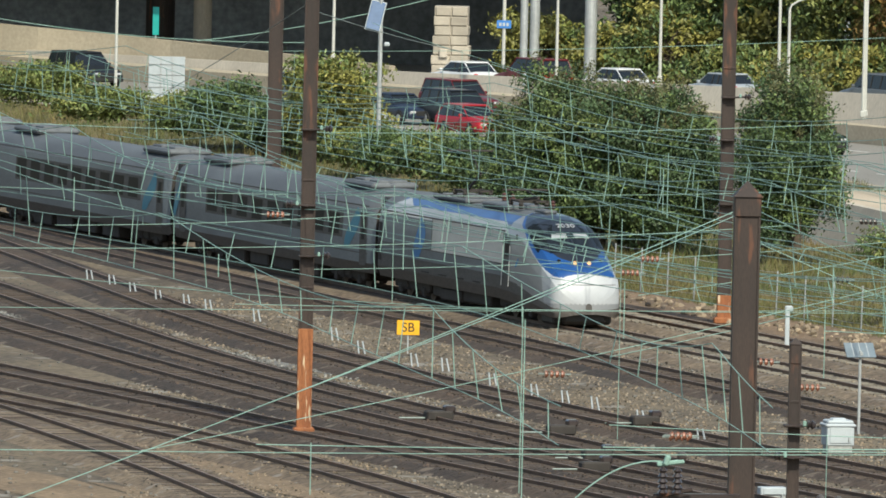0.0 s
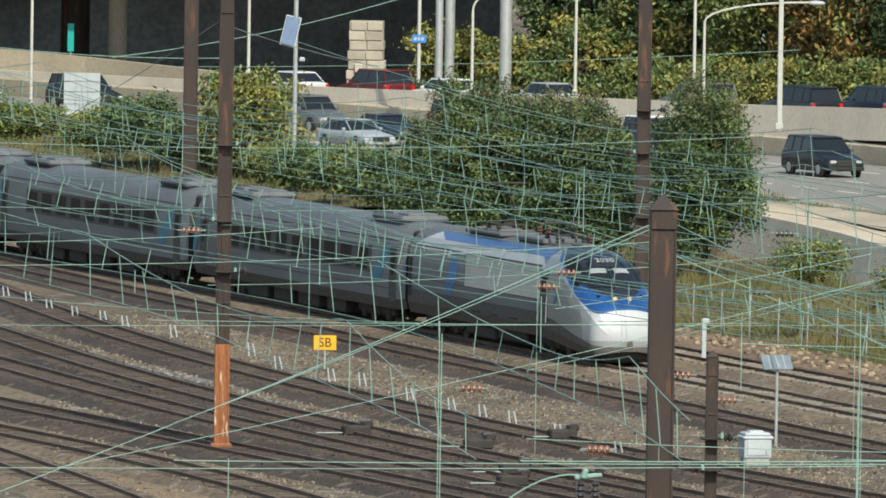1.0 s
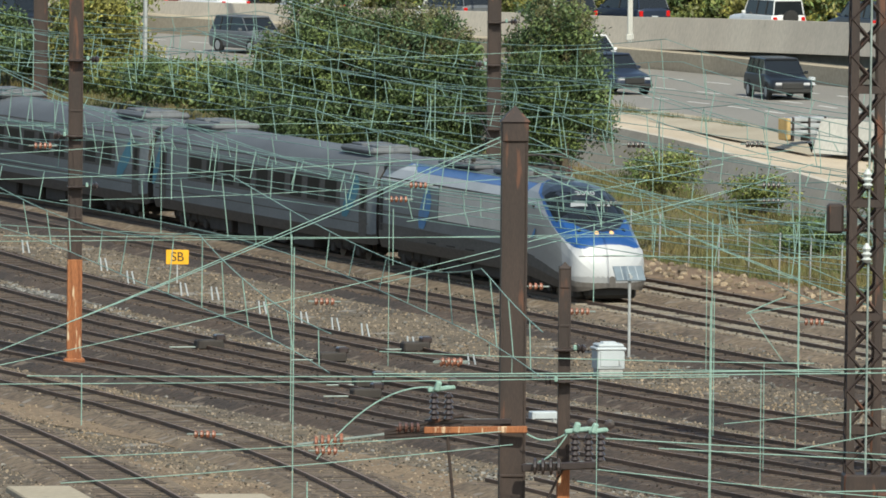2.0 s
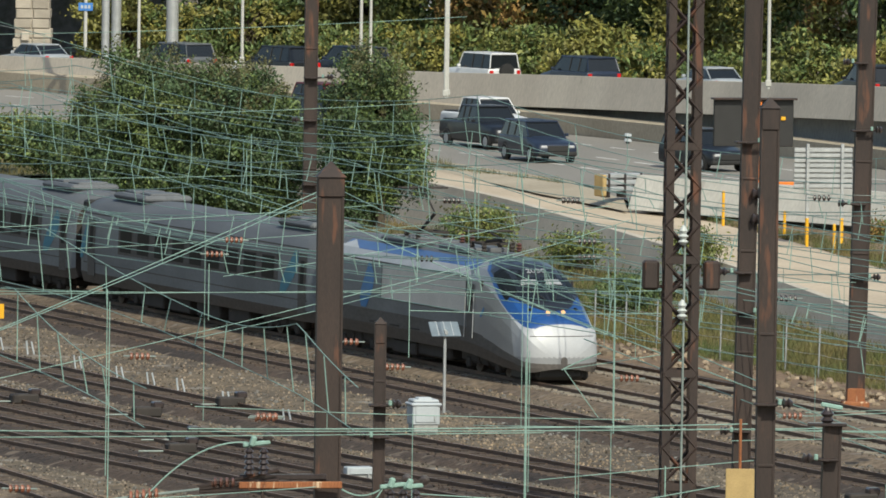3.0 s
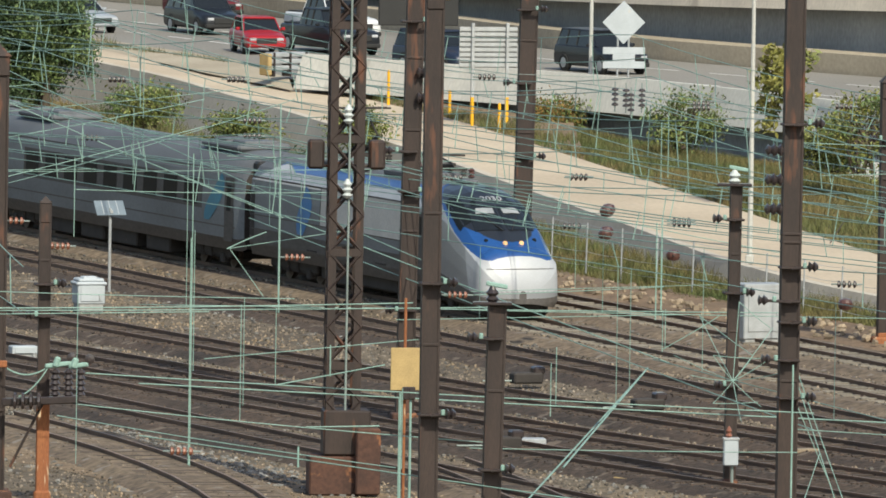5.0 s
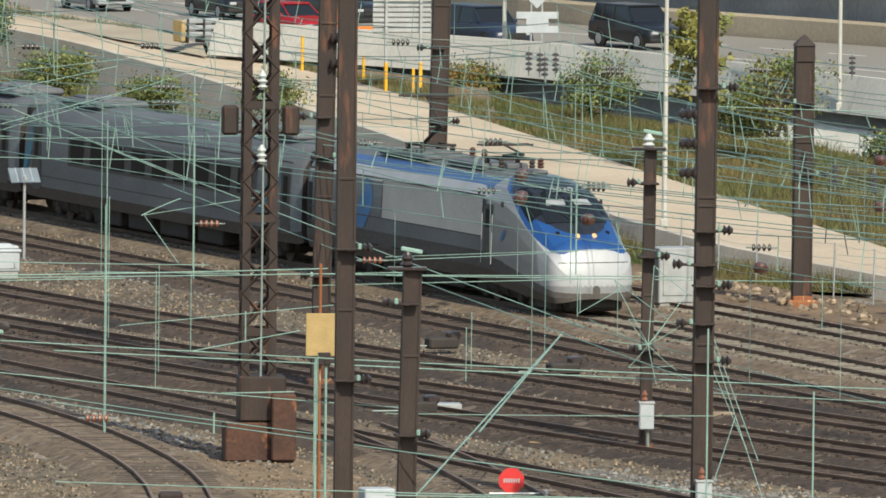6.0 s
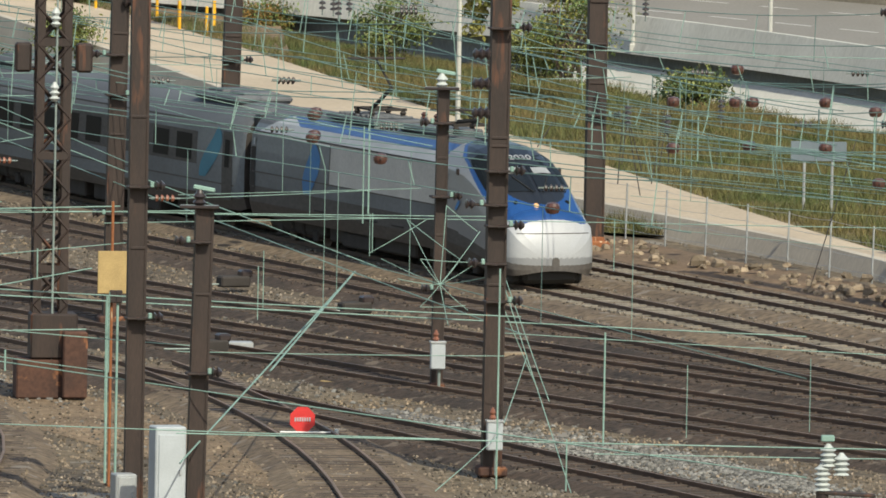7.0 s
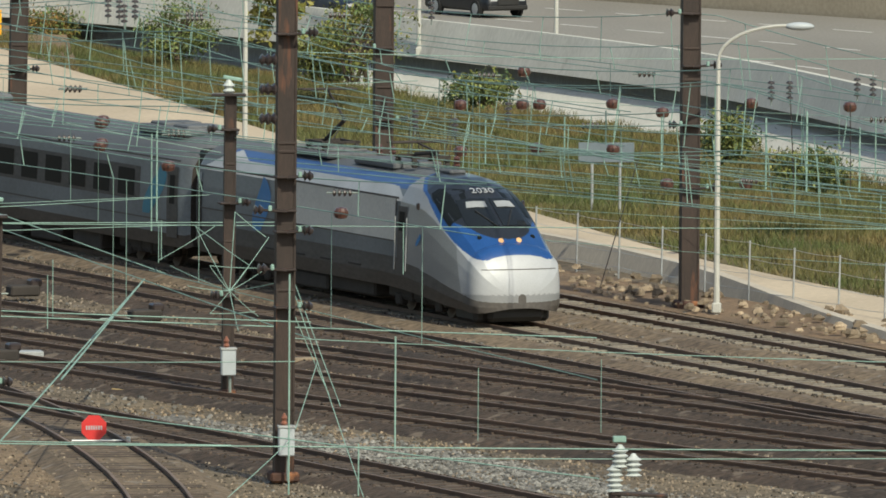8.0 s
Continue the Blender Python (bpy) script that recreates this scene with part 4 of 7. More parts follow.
bush("tree", (15.82, 395.00, 2.54), (1.7, 1.6, 3.0), ("leaf_yellow", "leaf_yellow", "leaf_olive"), "thin young tree with yellow leaves", 46, 30, 0.15, 61, "tree", 1.1, 0.2)
# the wooded bank behind the upper road
WOODS = (("leaf", "leaf_olive"), ("leaf_olive", "leaf"), ("leaf_olive", "leaf_yellow"), ("leaf_dark", "leaf"), ("leaf_rust", "leaf_olive"), ("leaf", "leaf_yellow"))
for i in range(22):
    r = random.Random(100 + i)
    x = -21.8 + i * 3.0 + r.uniform(-0.8, 0.8)
    d = float(np.interp(x, (-26, -10, 12, 45), (598, 572, 535, 490))) + r.uniform(0, 5)
    h = r.uniform(8.5, 12.5)
    bush("tree", (x, d, 2.6), (r.uniform(4.4, 6.4), 5.0, h), WOODS[3] if i < 2 else WOODS[(4 if i in (4, 5, 10, 15) else r.choice((0, 1, 2, 3, 5)))], "leafy tree turning autumn colours on the bank", 320, 64, 0.17, 200 + i, "tree", 0.3, 0.42)
for i in range(16):
    r = random.Random(300 + i)
    x = -29.0 + i * 3.6
    d = float(np.interp(x, (-26, -10, 12, 45), (592, 566, 529, 484)))
    bush("shrub", (x, d, 2.6), (4.4, 2.6, r.uniform(2.2, 4.2)), WOODS[r.choice((0, 1, 2, 5))], "undergrowth below the trees on the bank", 110, 70, 0.15, 330 + i)


def grass_patch(name, outline, count, height, label, mat="grass"):
    """Blades on a patch between two edges, each a list of (x, y, z)."""
    near_edge, far_edge = [resample(smooth_line(e), 40) for e in outline]
    sheet = add_strip(bmesh.new(), [p + Vector((0, 0, 0.0)) for p in near_edge], far_edge)
    tagged(mesh_object(name + "_ground", sheet, M["grass_earth"]), "dry grassy earth beside the ramp", "ground", kind="structure")
    u, v = RNG.uniform(0, 38.999, count), RNG.uniform(0, 1, count)
    i = u.astype(int)
    A, B = np.array(near_edge), np.array(far_edge)
    f = (u - i)[:, None]
    p = (A[i] * (1 - f) + A[i + 1] * f) * (1 - v)[:, None] + (B[i] * (1 - f) + B[i + 1] * f) * v[:, None]
    patch = np.array([noise.noise((q[0] * 0.35, q[1] * 0.35, 1.7)) for q in p])
    h = height * RNG.uniform(0.4, 1.25, count) * (1 + 0.9 * patch)
    a = RNG.uniform(0, 2 * np.pi, count)
    wide = np.stack([np.cos(a), np.sin(a), np.zeros(count)], 1) * (0.012 + 0.016 * RNG.uniform(0, 1, count))[:, None]
    tip = p + np.stack([RNG.normal(0, 0.4, count) * h, RNG.normal(0, 0.4, count) * h, h], 1)
    verts = np.stack([p - wide, p + wide, tip], 1).reshape(-1, 3)
    data = bpy.data.meshes.new(name)
    data.from_pydata(verts.tolist(), [], np.arange(count * 3).reshape(-1, 3).tolist())
    data.materials.append(M[mat])
    tagged(new(name, data), label, "grass", kind="stuff")


field_near = [p + Vector((0, 0.1, -0.02)) for p in far[22:72:4]]
field_far = [Vector((p.x, p.y - 0.4, 0.25)) for p in barrier[::4]]
grass_patch("grass", (field_near, field_far), 170000, 0.34, "long dry green and tan grass by the expressway")
strip_near = [line_point("far", y, -0.08, 5.0) for y in (640, 600, 560, 520, 480, 450, 420, 400, 380, 362, 350)]
strip_far = [Vector((p.x - 0.1, p.y - 0.1, 0.02)) for p in near[2:58:5]]
grass_patch("weeds", (strip_near, strip_far), 100000, 0.42, "weeds and long grass between the track and ramp")
# the grassy bank that carries the road further back
bank_low = [line_point("far", y, -0.1, 4.6) for y in (700, 660, 620, 585, 555, 525, 500)]
bank_high = [Vector((x, y, 1.97)) for x, y in ((-135, 672), (-110, 639), (-85, 605), (-60, 569), (-45, 547), (-30, 524), (-13, 494))]
grass_patch("bank_grass", (bank_low, bank_high), 60000, 0.5, "yellow green grass on the bank below the expressway")

# ---- overhead line ----


def sagging(a, b, sag, n=12):
    a, b = Vector(a), Vector(b)
    return [a.lerp(b, i / n) - Vector((0, 0, sag * 4 * (i / n) * (1 - i / n))) for i in range(n + 1)]


CATENARY_LINES = []


def tie_to_catenary(ob, line):
    """A thin hanger where the wire crosses the nearest catenary wire, if one is within reach."""
    best = None
    for a, b in zip(line, line[1:]):
        p, r = a.to_2d(), (b - a).to_2d()
        for other in CATENARY_LINES:
            for c, d in zip(other, other[1:]):
                q, w = c.to_2d(), (d - c).to_2d()
                cross = r.x * w.y - r.y * w.x
                if abs(cross) < 1e-6:
                    continue
                t, u = ((q - p).x * w.y - (q - p).y * w.x) / cross, ((q - p).x * r.y - (q - p).y * r.x) / cross
                if 0 <= t <= 1 and 0 <= u <= 1:
                    lo, hi = a.lerp(b, t), c.lerp(d, u)
                    if best is None or abs(hi.z - lo.z) < best[0]:
                        best = (abs(hi.z - lo.z), lo, hi)
    if best and best[0] < 3.5:
        if best[0] > 0.03:
            part("hanger", tube(bmesh.new(), [best[1], best[2]], 0.008, 4), M["verdigris"], ob)


WIRE_LABEL = "pale green weathered copper wire strung over the yard"


def wire(a, b, r=0.022, sag=0.1, mat="verdigris", label=WIRE_LABEL):
    line = sagging(a, b, sag)
    ob = mesh_object("overhead_wire", tube(bmesh.new(), line, r * 0.6), M[mat])
    tie_to_catenary(ob, line)
    return tagged(ob, label, "wire", "overhead wires")


def catenary(name, y0, y1, contact=6.1, top=7.5, span=44.0, phase=0.0, shift=0.0, step=4.6, r=0.013):
    """Messenger, contact wire and droppers over one track."""
    ob = thing("catenary", Matrix(), "verdigris catenary wires with thin droppers over the track", "wire", "catenaries")

    def height(y):
        k = ((y + phase) % span) / span
        return top - 1.0 * 4 * k * (1 - k)

    ys = [y0 + (y1 - y0) * i / 90 for i in range(91)]
    for kind, line, thick in (("messenger", [line_point(name, y, height(y), shift) for y in ys], r * 1.1),
                              ("contact_wire", [line_point(name, y, contact, shift + 0.2 * math.sin(y * 0.14)) for y in ys], r)):
        part(kind, tube(bmesh.new(), line, thick), M["verdigris"], ob)
        CATENARY_LINES.append(line[::3])
    rng = random.Random(int(phase * 10) + len(name))
    y = y0 + rng.uniform(0, step)
    while y < y1:
        a = line_point(name, y, height(y), shift)
        b = line_point(name, y, contact, shift + 0.2 * math.sin(y * 0.14))
        part("dropper", tube(bmesh.new(), [a, b], 0.014, 4), M["verdigris"], ob)
        y += step * rng.uniform(0.75, 1.25)


for name, y0, y1, phase, shift in (("far", 250, 520, 0, 0), ("main", 250, 500, 9, 0), ("second", 250, 470, 17, 0), ("third", 250, 430, 25, 0), ("far", 265, 480, 31, 5.5), ("fourth", 245, 400, 12, 0), ("fifth", 245, 380, 38, 0), ("main", 250, 480, 5, 2.4), ("second", 250, 440, 33, -2.2), ("far", 270, 470, 21, 9.0), ("third", 250, 420, 41, -2.5), ("sixth", 262, 440, 7, 0), ("seventh", 268, 425, 28, 0), ("eighth", 268, 425, 15, 0), ("fifth", 262, 465, 19, 2.2), ("fourth", 262, 500, 35, -2.0), ("main", 300, 540, 27, -2.2)):
    catenary(name, y0, y1, phase=phase, shift=shift, top=7.6 + 0.25 * math.sin(phase), contact=6.0 + 0.2 * math.cos(phase))


def insulator(at, discs=4, r=0.10, mat="insulator_dark", along=(1, 0, 0), gap=0.14):
    """A string of porcelain discs on a rod."""
    ob = thing("insulator", Matrix.Translation(at) @ Vector(along).to_track_quat("Z", "Y").to_matrix().to_4x4(), "string of ribbed porcelain insulator discs on the wires", "insulator", "insulators")
    part("pin", rod((0, 0, -gap * discs * 0.75), (0, 0, gap * discs * 0.75), 0.022, sides=6), M["cable"], ob)
    for i in range(discs):
        z = (i - (discs - 1) / 2) * gap
        part("disc", add_lathe(bmesh.new(), ((0.03, z - 0.05), (r, z - 0.03), (r * 0.9, z + 0.02), (0.04, z + 0.05)), 10), M[mat], ob)
    return ob


def ball(at, r=0.20):
    ob = thing("strain_insulator", Matrix.Translation(at), "round red-brown porcelain strain insulator hung in the wires", "insulator", "round insulators")
    part("core", add_lathe(bmesh.new(), ((0.05, -0.16), (r * 0.8, -0.13), (r, -0.04), (r, 0.05), (r * 0.75, 0.13), (0.05, 0.16)), 12), M["insulator"], ob)
    part("strap", add_box(bmesh.new(), (0.06, r * 2.3, 0.05), bevel=0.01), M["insulator_dark"], ob)


# long feeders and span wires, from end to end
FEEDER = "pale green feeder wire crossing the yard"
wire((-30.39, 300.00, 1.02), (-10.29, 330.00, 8.52), 0.026, 0.2)
wire((-25.10, 300.00, 3.18), (-3.53, 320.00, 7.55), 0.02, 0.15)
wire((-27.37, 270.00, 5.25), (-2.89, 270.00, 5.73), 0.02, 0.05)
wire((-30.47, 300.00, 6.93), (-6.29, 300.00, 7.41), 0.014, 0.05)
wire((-32.88, 330.00, 6.93), (-8.88, 340.00, 7.67), 0.018, 0.25)
wire((-38.66, 380.00, 6.37), (-6.14, 380.00, 7.01), 0.016, 0.3)
wire((-39.92, 400.00, 7.75), (-8.52, 400.00, 8.36), 0.018, 0.4)
wire((-51.97, 520.00, 7.70), (-35.69, 520.00, 6.70), 0.03, 0.4)
wire((-39.61, 500.00, 7.33), (-26.81, 500.00, 10.16), 0.03, 0.3)
wire((-35.11, 480.00, 7.66), (-8.65, 480.00, 8.84), 0.018, 0.2)
wire((-24.38, 355.00, 13.33), (-23.32, 420.00, 9.91), 0.022, 0.1, "cable")
wire((-24.74, 355.00, 13.50), (-35.77, 420.00, 7.35), 0.022, 0.1, "cable")
wire((-29.90, 470.00, 9.28), (-15.45, 450.00, 6.45), 0.02, 0.2)
wire((-31.13, 340.00, 7.14), (-20.51, 340.00, 7.78), 0.018, 0.1)
wire((-31.87, 330.00, 6.29), (-16.36, 320.00, 6.09), 0.018, 0.15)
wire((-24.87, 330.00, 5.46), (4.14, 330.00, 5.89), 0.018, 0.1)
wire((-21.25, 290.00, 5.10), (-9.97, 330.00, 8.53), 0.024, 0.1)
wire((-25.33, 360.00, 4.88), (-1.84, 360.00, 6.76), 0.018, 0.3)
wire((-9.47, 330.00, 8.54), (2.57, 300.00, 5.06), 0.024, 0.1)
wire((-19.77, 270.00, 5.55), (4.11, 270.00, 5.94), 0.022, 0.06)
wire((-18.37, 262.00, 4.21), (-8.09, 262.00, 4.94), 0.018, 0.06)
wire((-17.88, 255.00, 4.17), (-7.82, 262.00, 4.64), 0.018, 0.06)
wire((-5.75, 258.00, 4.39), (3.98, 258.00, 3.63), 0.02, 0.05)
wire((-11.63, 275.00, 5.35), (2.04, 275.00, 5.67), 0.026, 0.05)
wire((-2.39, 330.00, 4.33), (11.69, 270.00, 3.09), 0.028, 0.05)
wire((-9.72, 330.00, 7.72), (-1.39, 330.00, 4.35), 0.022, 0.05)
wire((-11.70, 280.00, 5.56), (-0.87, 280.00, 5.39), 0.018, 0.05)
wire((-13.01, 330.00, 6.01), (-3.87, 340.00, 7.29), 0.02, 0.1)
wire((-12.98, 310.00, 5.41), (-1.14, 340.00, 7.33), 0.02, 0.2)
wire((-5.66, 262.00, 4.81), (11.33, 262.00, 4.12), 0.024, 0.04)
wire((-6.14, 255.00, 4.36), (1.53, 250.00, 3.70), 0.02, 0.04)
wire((5.35, 255.00, 3.34), (8.23, 290.00, 3.05), 0.04, 0.0, "verdigris", "thick verdigris stay rod leaning over the tracks")
wire((-2.85, 310.00, 4.69), (-1.77, 310.00, 5.17), 0.03, -0.02)
wire((-2.77, 310.00, 4.69), (-1.82, 310.00, 3.38), 0.02, 0.0)
wire((-7.08, 310.00, 6.27), (-0.07, 310.00, 6.29), 0.018, 0.05)
wire((-1.21, 268.00, 4.15), (1.34, 268.00, 4.66), 0.026, 0.0)
wire((-2.97, 268.00, 4.74), (2.14, 268.00, 5.28), 0.018, 0.0)
wire((-0.50, 255.00, 4.18), (1.17, 255.00, 4.23), 0.026, 0.0)
wire((2.85, 330.00, 8.72), (7.66, 330.00, 8.62), 0.014, 0.0, "cable")
wire((-3.17, 340.00, 5.59), (5.71, 340.00, 5.55), 0.018, 0.05)
wire((1.73, 290.00, 4.20), (9.30, 290.00, 4.45), 0.018, 0.0)
wire((-5.50, 320.00, 6.59), (9.10, 300.00, 2.45), 0.03, 0.05)
wire((8.65, 300.00, 2.55), (18.24, 265.00, 2.53), 0.022, 0.02)
wire((-5.09, 300.00, 3.81), (12.40, 300.00, 3.84), 0.022, 0.02)
wire((-4.55, 270.00, 3.98), (18.56, 270.00, 3.13), 0.026, 0.03)
wire((-4.39, 262.00, 3.37), (16.91, 245.00, 2.02), 0.026, 0.02)
wire((-4.20, 252.00, 2.40), (9.05, 250.00, 2.30), 0.022, 0.02)
wire((3.30, 252.00, 1.49), (8.22, 290.00, 3.03), 0.036, 0.0, "verdigris", "thick verdigris stay rod leaning over the tracks")
wire((3.04, 300.00, 4.16), (8.91, 300.00, 4.49), 0.018, 0.02)
wire((-2.89, 320.00, 4.06), (0.32, 320.00, 4.60), 0.02, 0.0)
wire((3.77, 300.00, 3.79), (29.47, 300.00, 3.69), 0.02, 0.02)
wire((3.18, 250.00, 2.34), (24.63, 250.00, 2.19), 0.026, 0.02)
wire((3.32, 262.00, 3.19), (10.96, 262.00, 3.20), 0.018, 0.02)
wire((12.60, 252.00, 1.84), (24.83, 252.00, 1.84), 0.02, 0.02)
wire((11.08, 265.00, 3.50), (26.08, 265.00, 2.93), 0.018, 0.04)
wire((13.38, 330.00, 6.79), (32.34, 330.00, 6.64), 0.02, 0.1)
wire((14.82, 340.00, 5.26), (17.90, 340.00, 5.38), 0.02, 0.0)
wire((3.89, 310.00, 3.61), (10.58, 310.00, 3.90), 0.016, 0.0)
wire((4.12, 330.00, 5.28), (13.41, 330.00, 3.50), 0.02, 0.05)
for y0, y1, d in ((175, 200, 340), (215, 250, 335), (255, 300, 330), (290, 300, 328), (330, 362, 322), (345, 385, 320), (375, 395, 318), (430, 470, 312), (310, 345, 325)):
    wire((17.0, d + 4.0, 24.5 - d * math.tan(radians(4.06 + (y0 - 441) * 0.002873))), (36.0, d - 6.0, 24.5 - d * math.tan(radians(4.06 + (y1 - 441) * 0.002873))), 0.013, 0.12)
# the knot of stays round the post beside the main track
hub = Vector((10.29, 286.00, 3.05))
for tip in ((9.79, 286.00, 2.47), (9.21, 286.00, 3.18), (9.48, 288.00, 4.56), (10.49, 288.00, 4.93), (11.36, 288.00, 4.28), (10.79, 286.00, 3.70), (11.22, 286.00, 3.63), (9.78, 286.00, 3.69), (11.02, 286.00, 2.40), (11.43, 284.00, 3.42), (8.84, 288.00, 3.54), (10.44, 284.00, 2.19)):
    wire(hub, tip, 0.016, 0.03)
for a, b in (((9.79, 286.00, 2.47), (10.94, 286.00, 2.52)), ((9.48, 288.00, 4.56), (10.79, 286.00, 3.70)), ((9.78, 286.00, 3.69), (11.22, 286.00, 3.63)), ((8.60, 290.00, 3.54), (10.05, 290.00, 4.42)), ((10.49, 288.00, 4.93), (11.29, 288.00, 4.28)), ((11.27, 270.00, 4.46), (12.21, 266.00, 1.81)), ((11.20, 268.00, 3.80), (12.03, 268.00, 1.91)), ((11.75, 268.00, 2.72), (11.06, 264.00, 1.44)), ((11.19, 268.00, 4.34), (12.58, 262.00, 0.01)), ((10.85, 262.00, 1.35), (9.26, 258.00, 0.39))):
    wire(a, b, 0.018, 0.02)
UPRIGHT = "upright verdigris hanger rod between wires"
for t, x, y0, y1, d, r in ((8, 854, 216, 293, 326, 0.05), (8, 994, 210, 288, 326, 0.05), (8, 1067, 199, 260, 326, 0.05), (8, 1166, 210, 304, 326, 0.055), (8, 1260, 155, 310, 326, 0.05), (8, 1351, 210, 338, 324, 0.06), (8, 1423, 199, 343, 324, 0.065), (8, 1517, 227, 343, 324, 0.06), (8, 1545, 210, 321, 324, 0.045), (8, 702, 600, 800, 265, 0.05), (8, 850, 655, 785, 265, 0.022), (8, 273, 230, 397, 300, 0.03), (8, 92, 465, 567, 285, 0.025), (8, 712, 398, 490, 300, 0.03), (8, 283, 395, 465, 300, 0.025), (8, 512, 490, 880, 262, 0.05), (8, 640, 790, 882, 250, 0.04),
                           (8, 1068, 640, 770, 265, 0.018), (4.5, 538, 330, 882, 262, 0.03), (4.5, 528, 300, 600, 300, 0.02), (4.5, 690, 240, 590, 305, 0.04), (4.5, 790, 665, 720, 268, 0.04), (4.5, 692, 600, 735, 268, 0.022), (4.5, 630, 595, 800, 270, 0.022), (4.5, 340, 600, 855, 262, 0.018),
                           (4.5, 1362, 440, 612, 300, 0.04), (4.5, 1182, 690, 785, 275, 0.025), (4.5, 328, 340, 480, 310, 0.03), (4.5, 430, 250, 385, 320, 0.02), (4.5, 1365, 262, 375, 345, 0.03), (4.5, 920, 740, 882, 262, 0.025), (4.5, 738, 845, 882, 250, 0.05),
                           (2.2, 413, 390, 882, 262, 0.03), (2.2, 587, 320, 420, 310, 0.03), (2.2, 1308, 370, 610, 300, 0.04), (2.2, 1153, 480, 882, 262, 0.03), (2.2, 955, 580, 882, 258, 0.018), (2.2, 445, 805, 882, 252, 0.035), (2.2, 656, 90, 205, 350, 0.03), (2.2, 955, 280, 350, 310, 0.03), (2.2, 1060, 120, 270, 350, 0.022),
                           (0, 932, 540, 870, 262, 0.026), (0, 1102, 380, 770, 300, 0.02), (0, 716, 395, 480, 320, 0.03), (0, 467, 180, 285, 380, 0.028), (0, 390, 460, 500, 320, 0.03), (0, 130, 330, 390, 330, 0.03), (0, 565, 790, 882, 262, 0.03), (0, 1172, 290, 370, 350, 0.028), (0, 697, 330, 540, 330, 0.022),
                           (6.5, 35, 310, 560, 300, 0.025), (6.5, 405, 600, 800, 262, 0.02), (6.5, 126, 430, 620, 280, 0.02), (6.5, 862, 300, 440, 300, 0.03), (6.5, 868, 440, 515, 298, 0.025), (6.5, 868, 90, 205, 345, 0.03)):
    # upright rods stand where the wires that they join hang
    row = {0: (-3.2647, 2.996), 2.2: (-1.7672, 3.4901), 4.5: (0.0, 3.4942), 6.5: (1.4564, 3.9374), 8: (3.1492, 4.0634)}[t]
    yaw, z0, z1 = radians(row[0] + (x - 784) * 0.002873 + (0.014 * 441 - 0.014 * y0) * 0.002873), *(24.5 - d * math.tan(radians(row[1] + (y - 441) * 0.002873)) for y in (y0, y1))
    tagged(mesh_object("hanger_rod", rod((d * math.tan(yaw), d, z0), (d * math.tan(yaw), d, z1), r * 0.46, sides=6), M["verdigris"]), UPRIGHT, "wire", "hanger rods")
for at in ((7.26, 330.00, 5.69), (11.13, 340.00, 7.37), (15.45, 340.00, 7.36), (19.98, 340.00, 5.55), (22.46, 330.00, 4.63), (6.97, 325.00, 4.54), (10.13, 325.00, 4.74), (24.47, 335.00, 5.88), (13.79, 300.00, 4.63), (26.32, 320.00, 3.67), (30.95, 330.00, 4.83), (7.24, 330.00, 5.66), (4.58, 335.00, 8.33), (-2.94, 340.00, 7.90), (-6.52, 340.00, 7.85), (9.98, 320.00, 4.95), (10.98, 335.00, 7.50), (-6.58, 345.00, 7.60), (-2.94, 345.00, 7.66), (3.21, 320.00, 6.15), (-2.34, 330.00, 7.19), (-2.34, 330.00, 6.74), (3.52, 325.00, 5.90), (-7.10, 330.00, 6.62)):
    insulator(at)
for at in ((-7.20, 300.00, 5.34), (-9.94, 280.00, 5.31), (-0.95, 300.00, 5.13), (-12.69, 330.00, 7.08), (-13.26, 330.00, 6.66), (-23.73, 330.00, 8.12), (-13.55, 290.00, 6.16), (-9.54, 270.00, 6.02), (-8.17, 290.00, 6.61), (-3.31, 255.00, 3.59), (-8.31, 255.00, 3.37), (-12.17, 262.00, 4.44), (-15.18, 265.00, 4.57), (3.41, 300.00, 4.19), (-9.76, 275.00, 5.64)):
    insulator(at, 4, 0.10, "insulator_red")
for at in ((8.14, 330.00, 4.75), (8.10, 330.00, 4.09), (18.91, 335.00, 4.94), (20.80, 335.00, 5.94), (20.76, 335.00, 4.96), (21.27, 335.00, 4.96), (23.46, 335.00, 4.99), (24.73, 332.00, 4.91), (27.36, 332.00, 5.19), (30.11, 330.00, 5.21), (20.88, 330.00, 3.97), (18.64, 330.00, 3.87), (23.13, 330.00, 3.94), (24.35, 325.00, 3.25), (26.65, 325.00, 3.26), (13.76, 300.00, 4.09), (7.84, 320.00, 5.28), (7.81, 320.00, 4.63), (9.60, 315.00, 4.38)):
    ball(at)
# suspended V stays with insulators over the far side
for a, b in (((17.09, 326.00, 5.10), (16.94, 326.00, 3.62)), ((17.09, 326.00, 5.01), (17.52, 326.00, 3.46)), ((18.23, 326.00, 5.60), (18.30, 326.00, 3.63)), ((18.24, 326.00, 5.02), (18.01, 326.00, 3.46)), ((27.97, 326.00, 6.33), (28.13, 326.00, 3.04)), ((29.75, 326.00, 5.52), (29.78, 326.00, 2.97)), ((27.43, 326.00, 6.33), (27.46, 326.00, 5.59)), ((16.96, 326.00, 5.19), (16.83, 326.00, 3.05)), ((18.18, 326.00, 5.37), (17.81, 326.00, 3.07)), ((17.04, 326.00, 5.11), (17.49, 326.00, 2.73)), ((14.70, 322.00, 4.99), (14.30, 322.00, 4.34)), ((23.68, 325.00, 4.55), (22.42, 325.00, 0.20))):
    wire(a, b, 0.028, 0.0, "insulator_dark", "dark rusty stay rod hung in the wires")
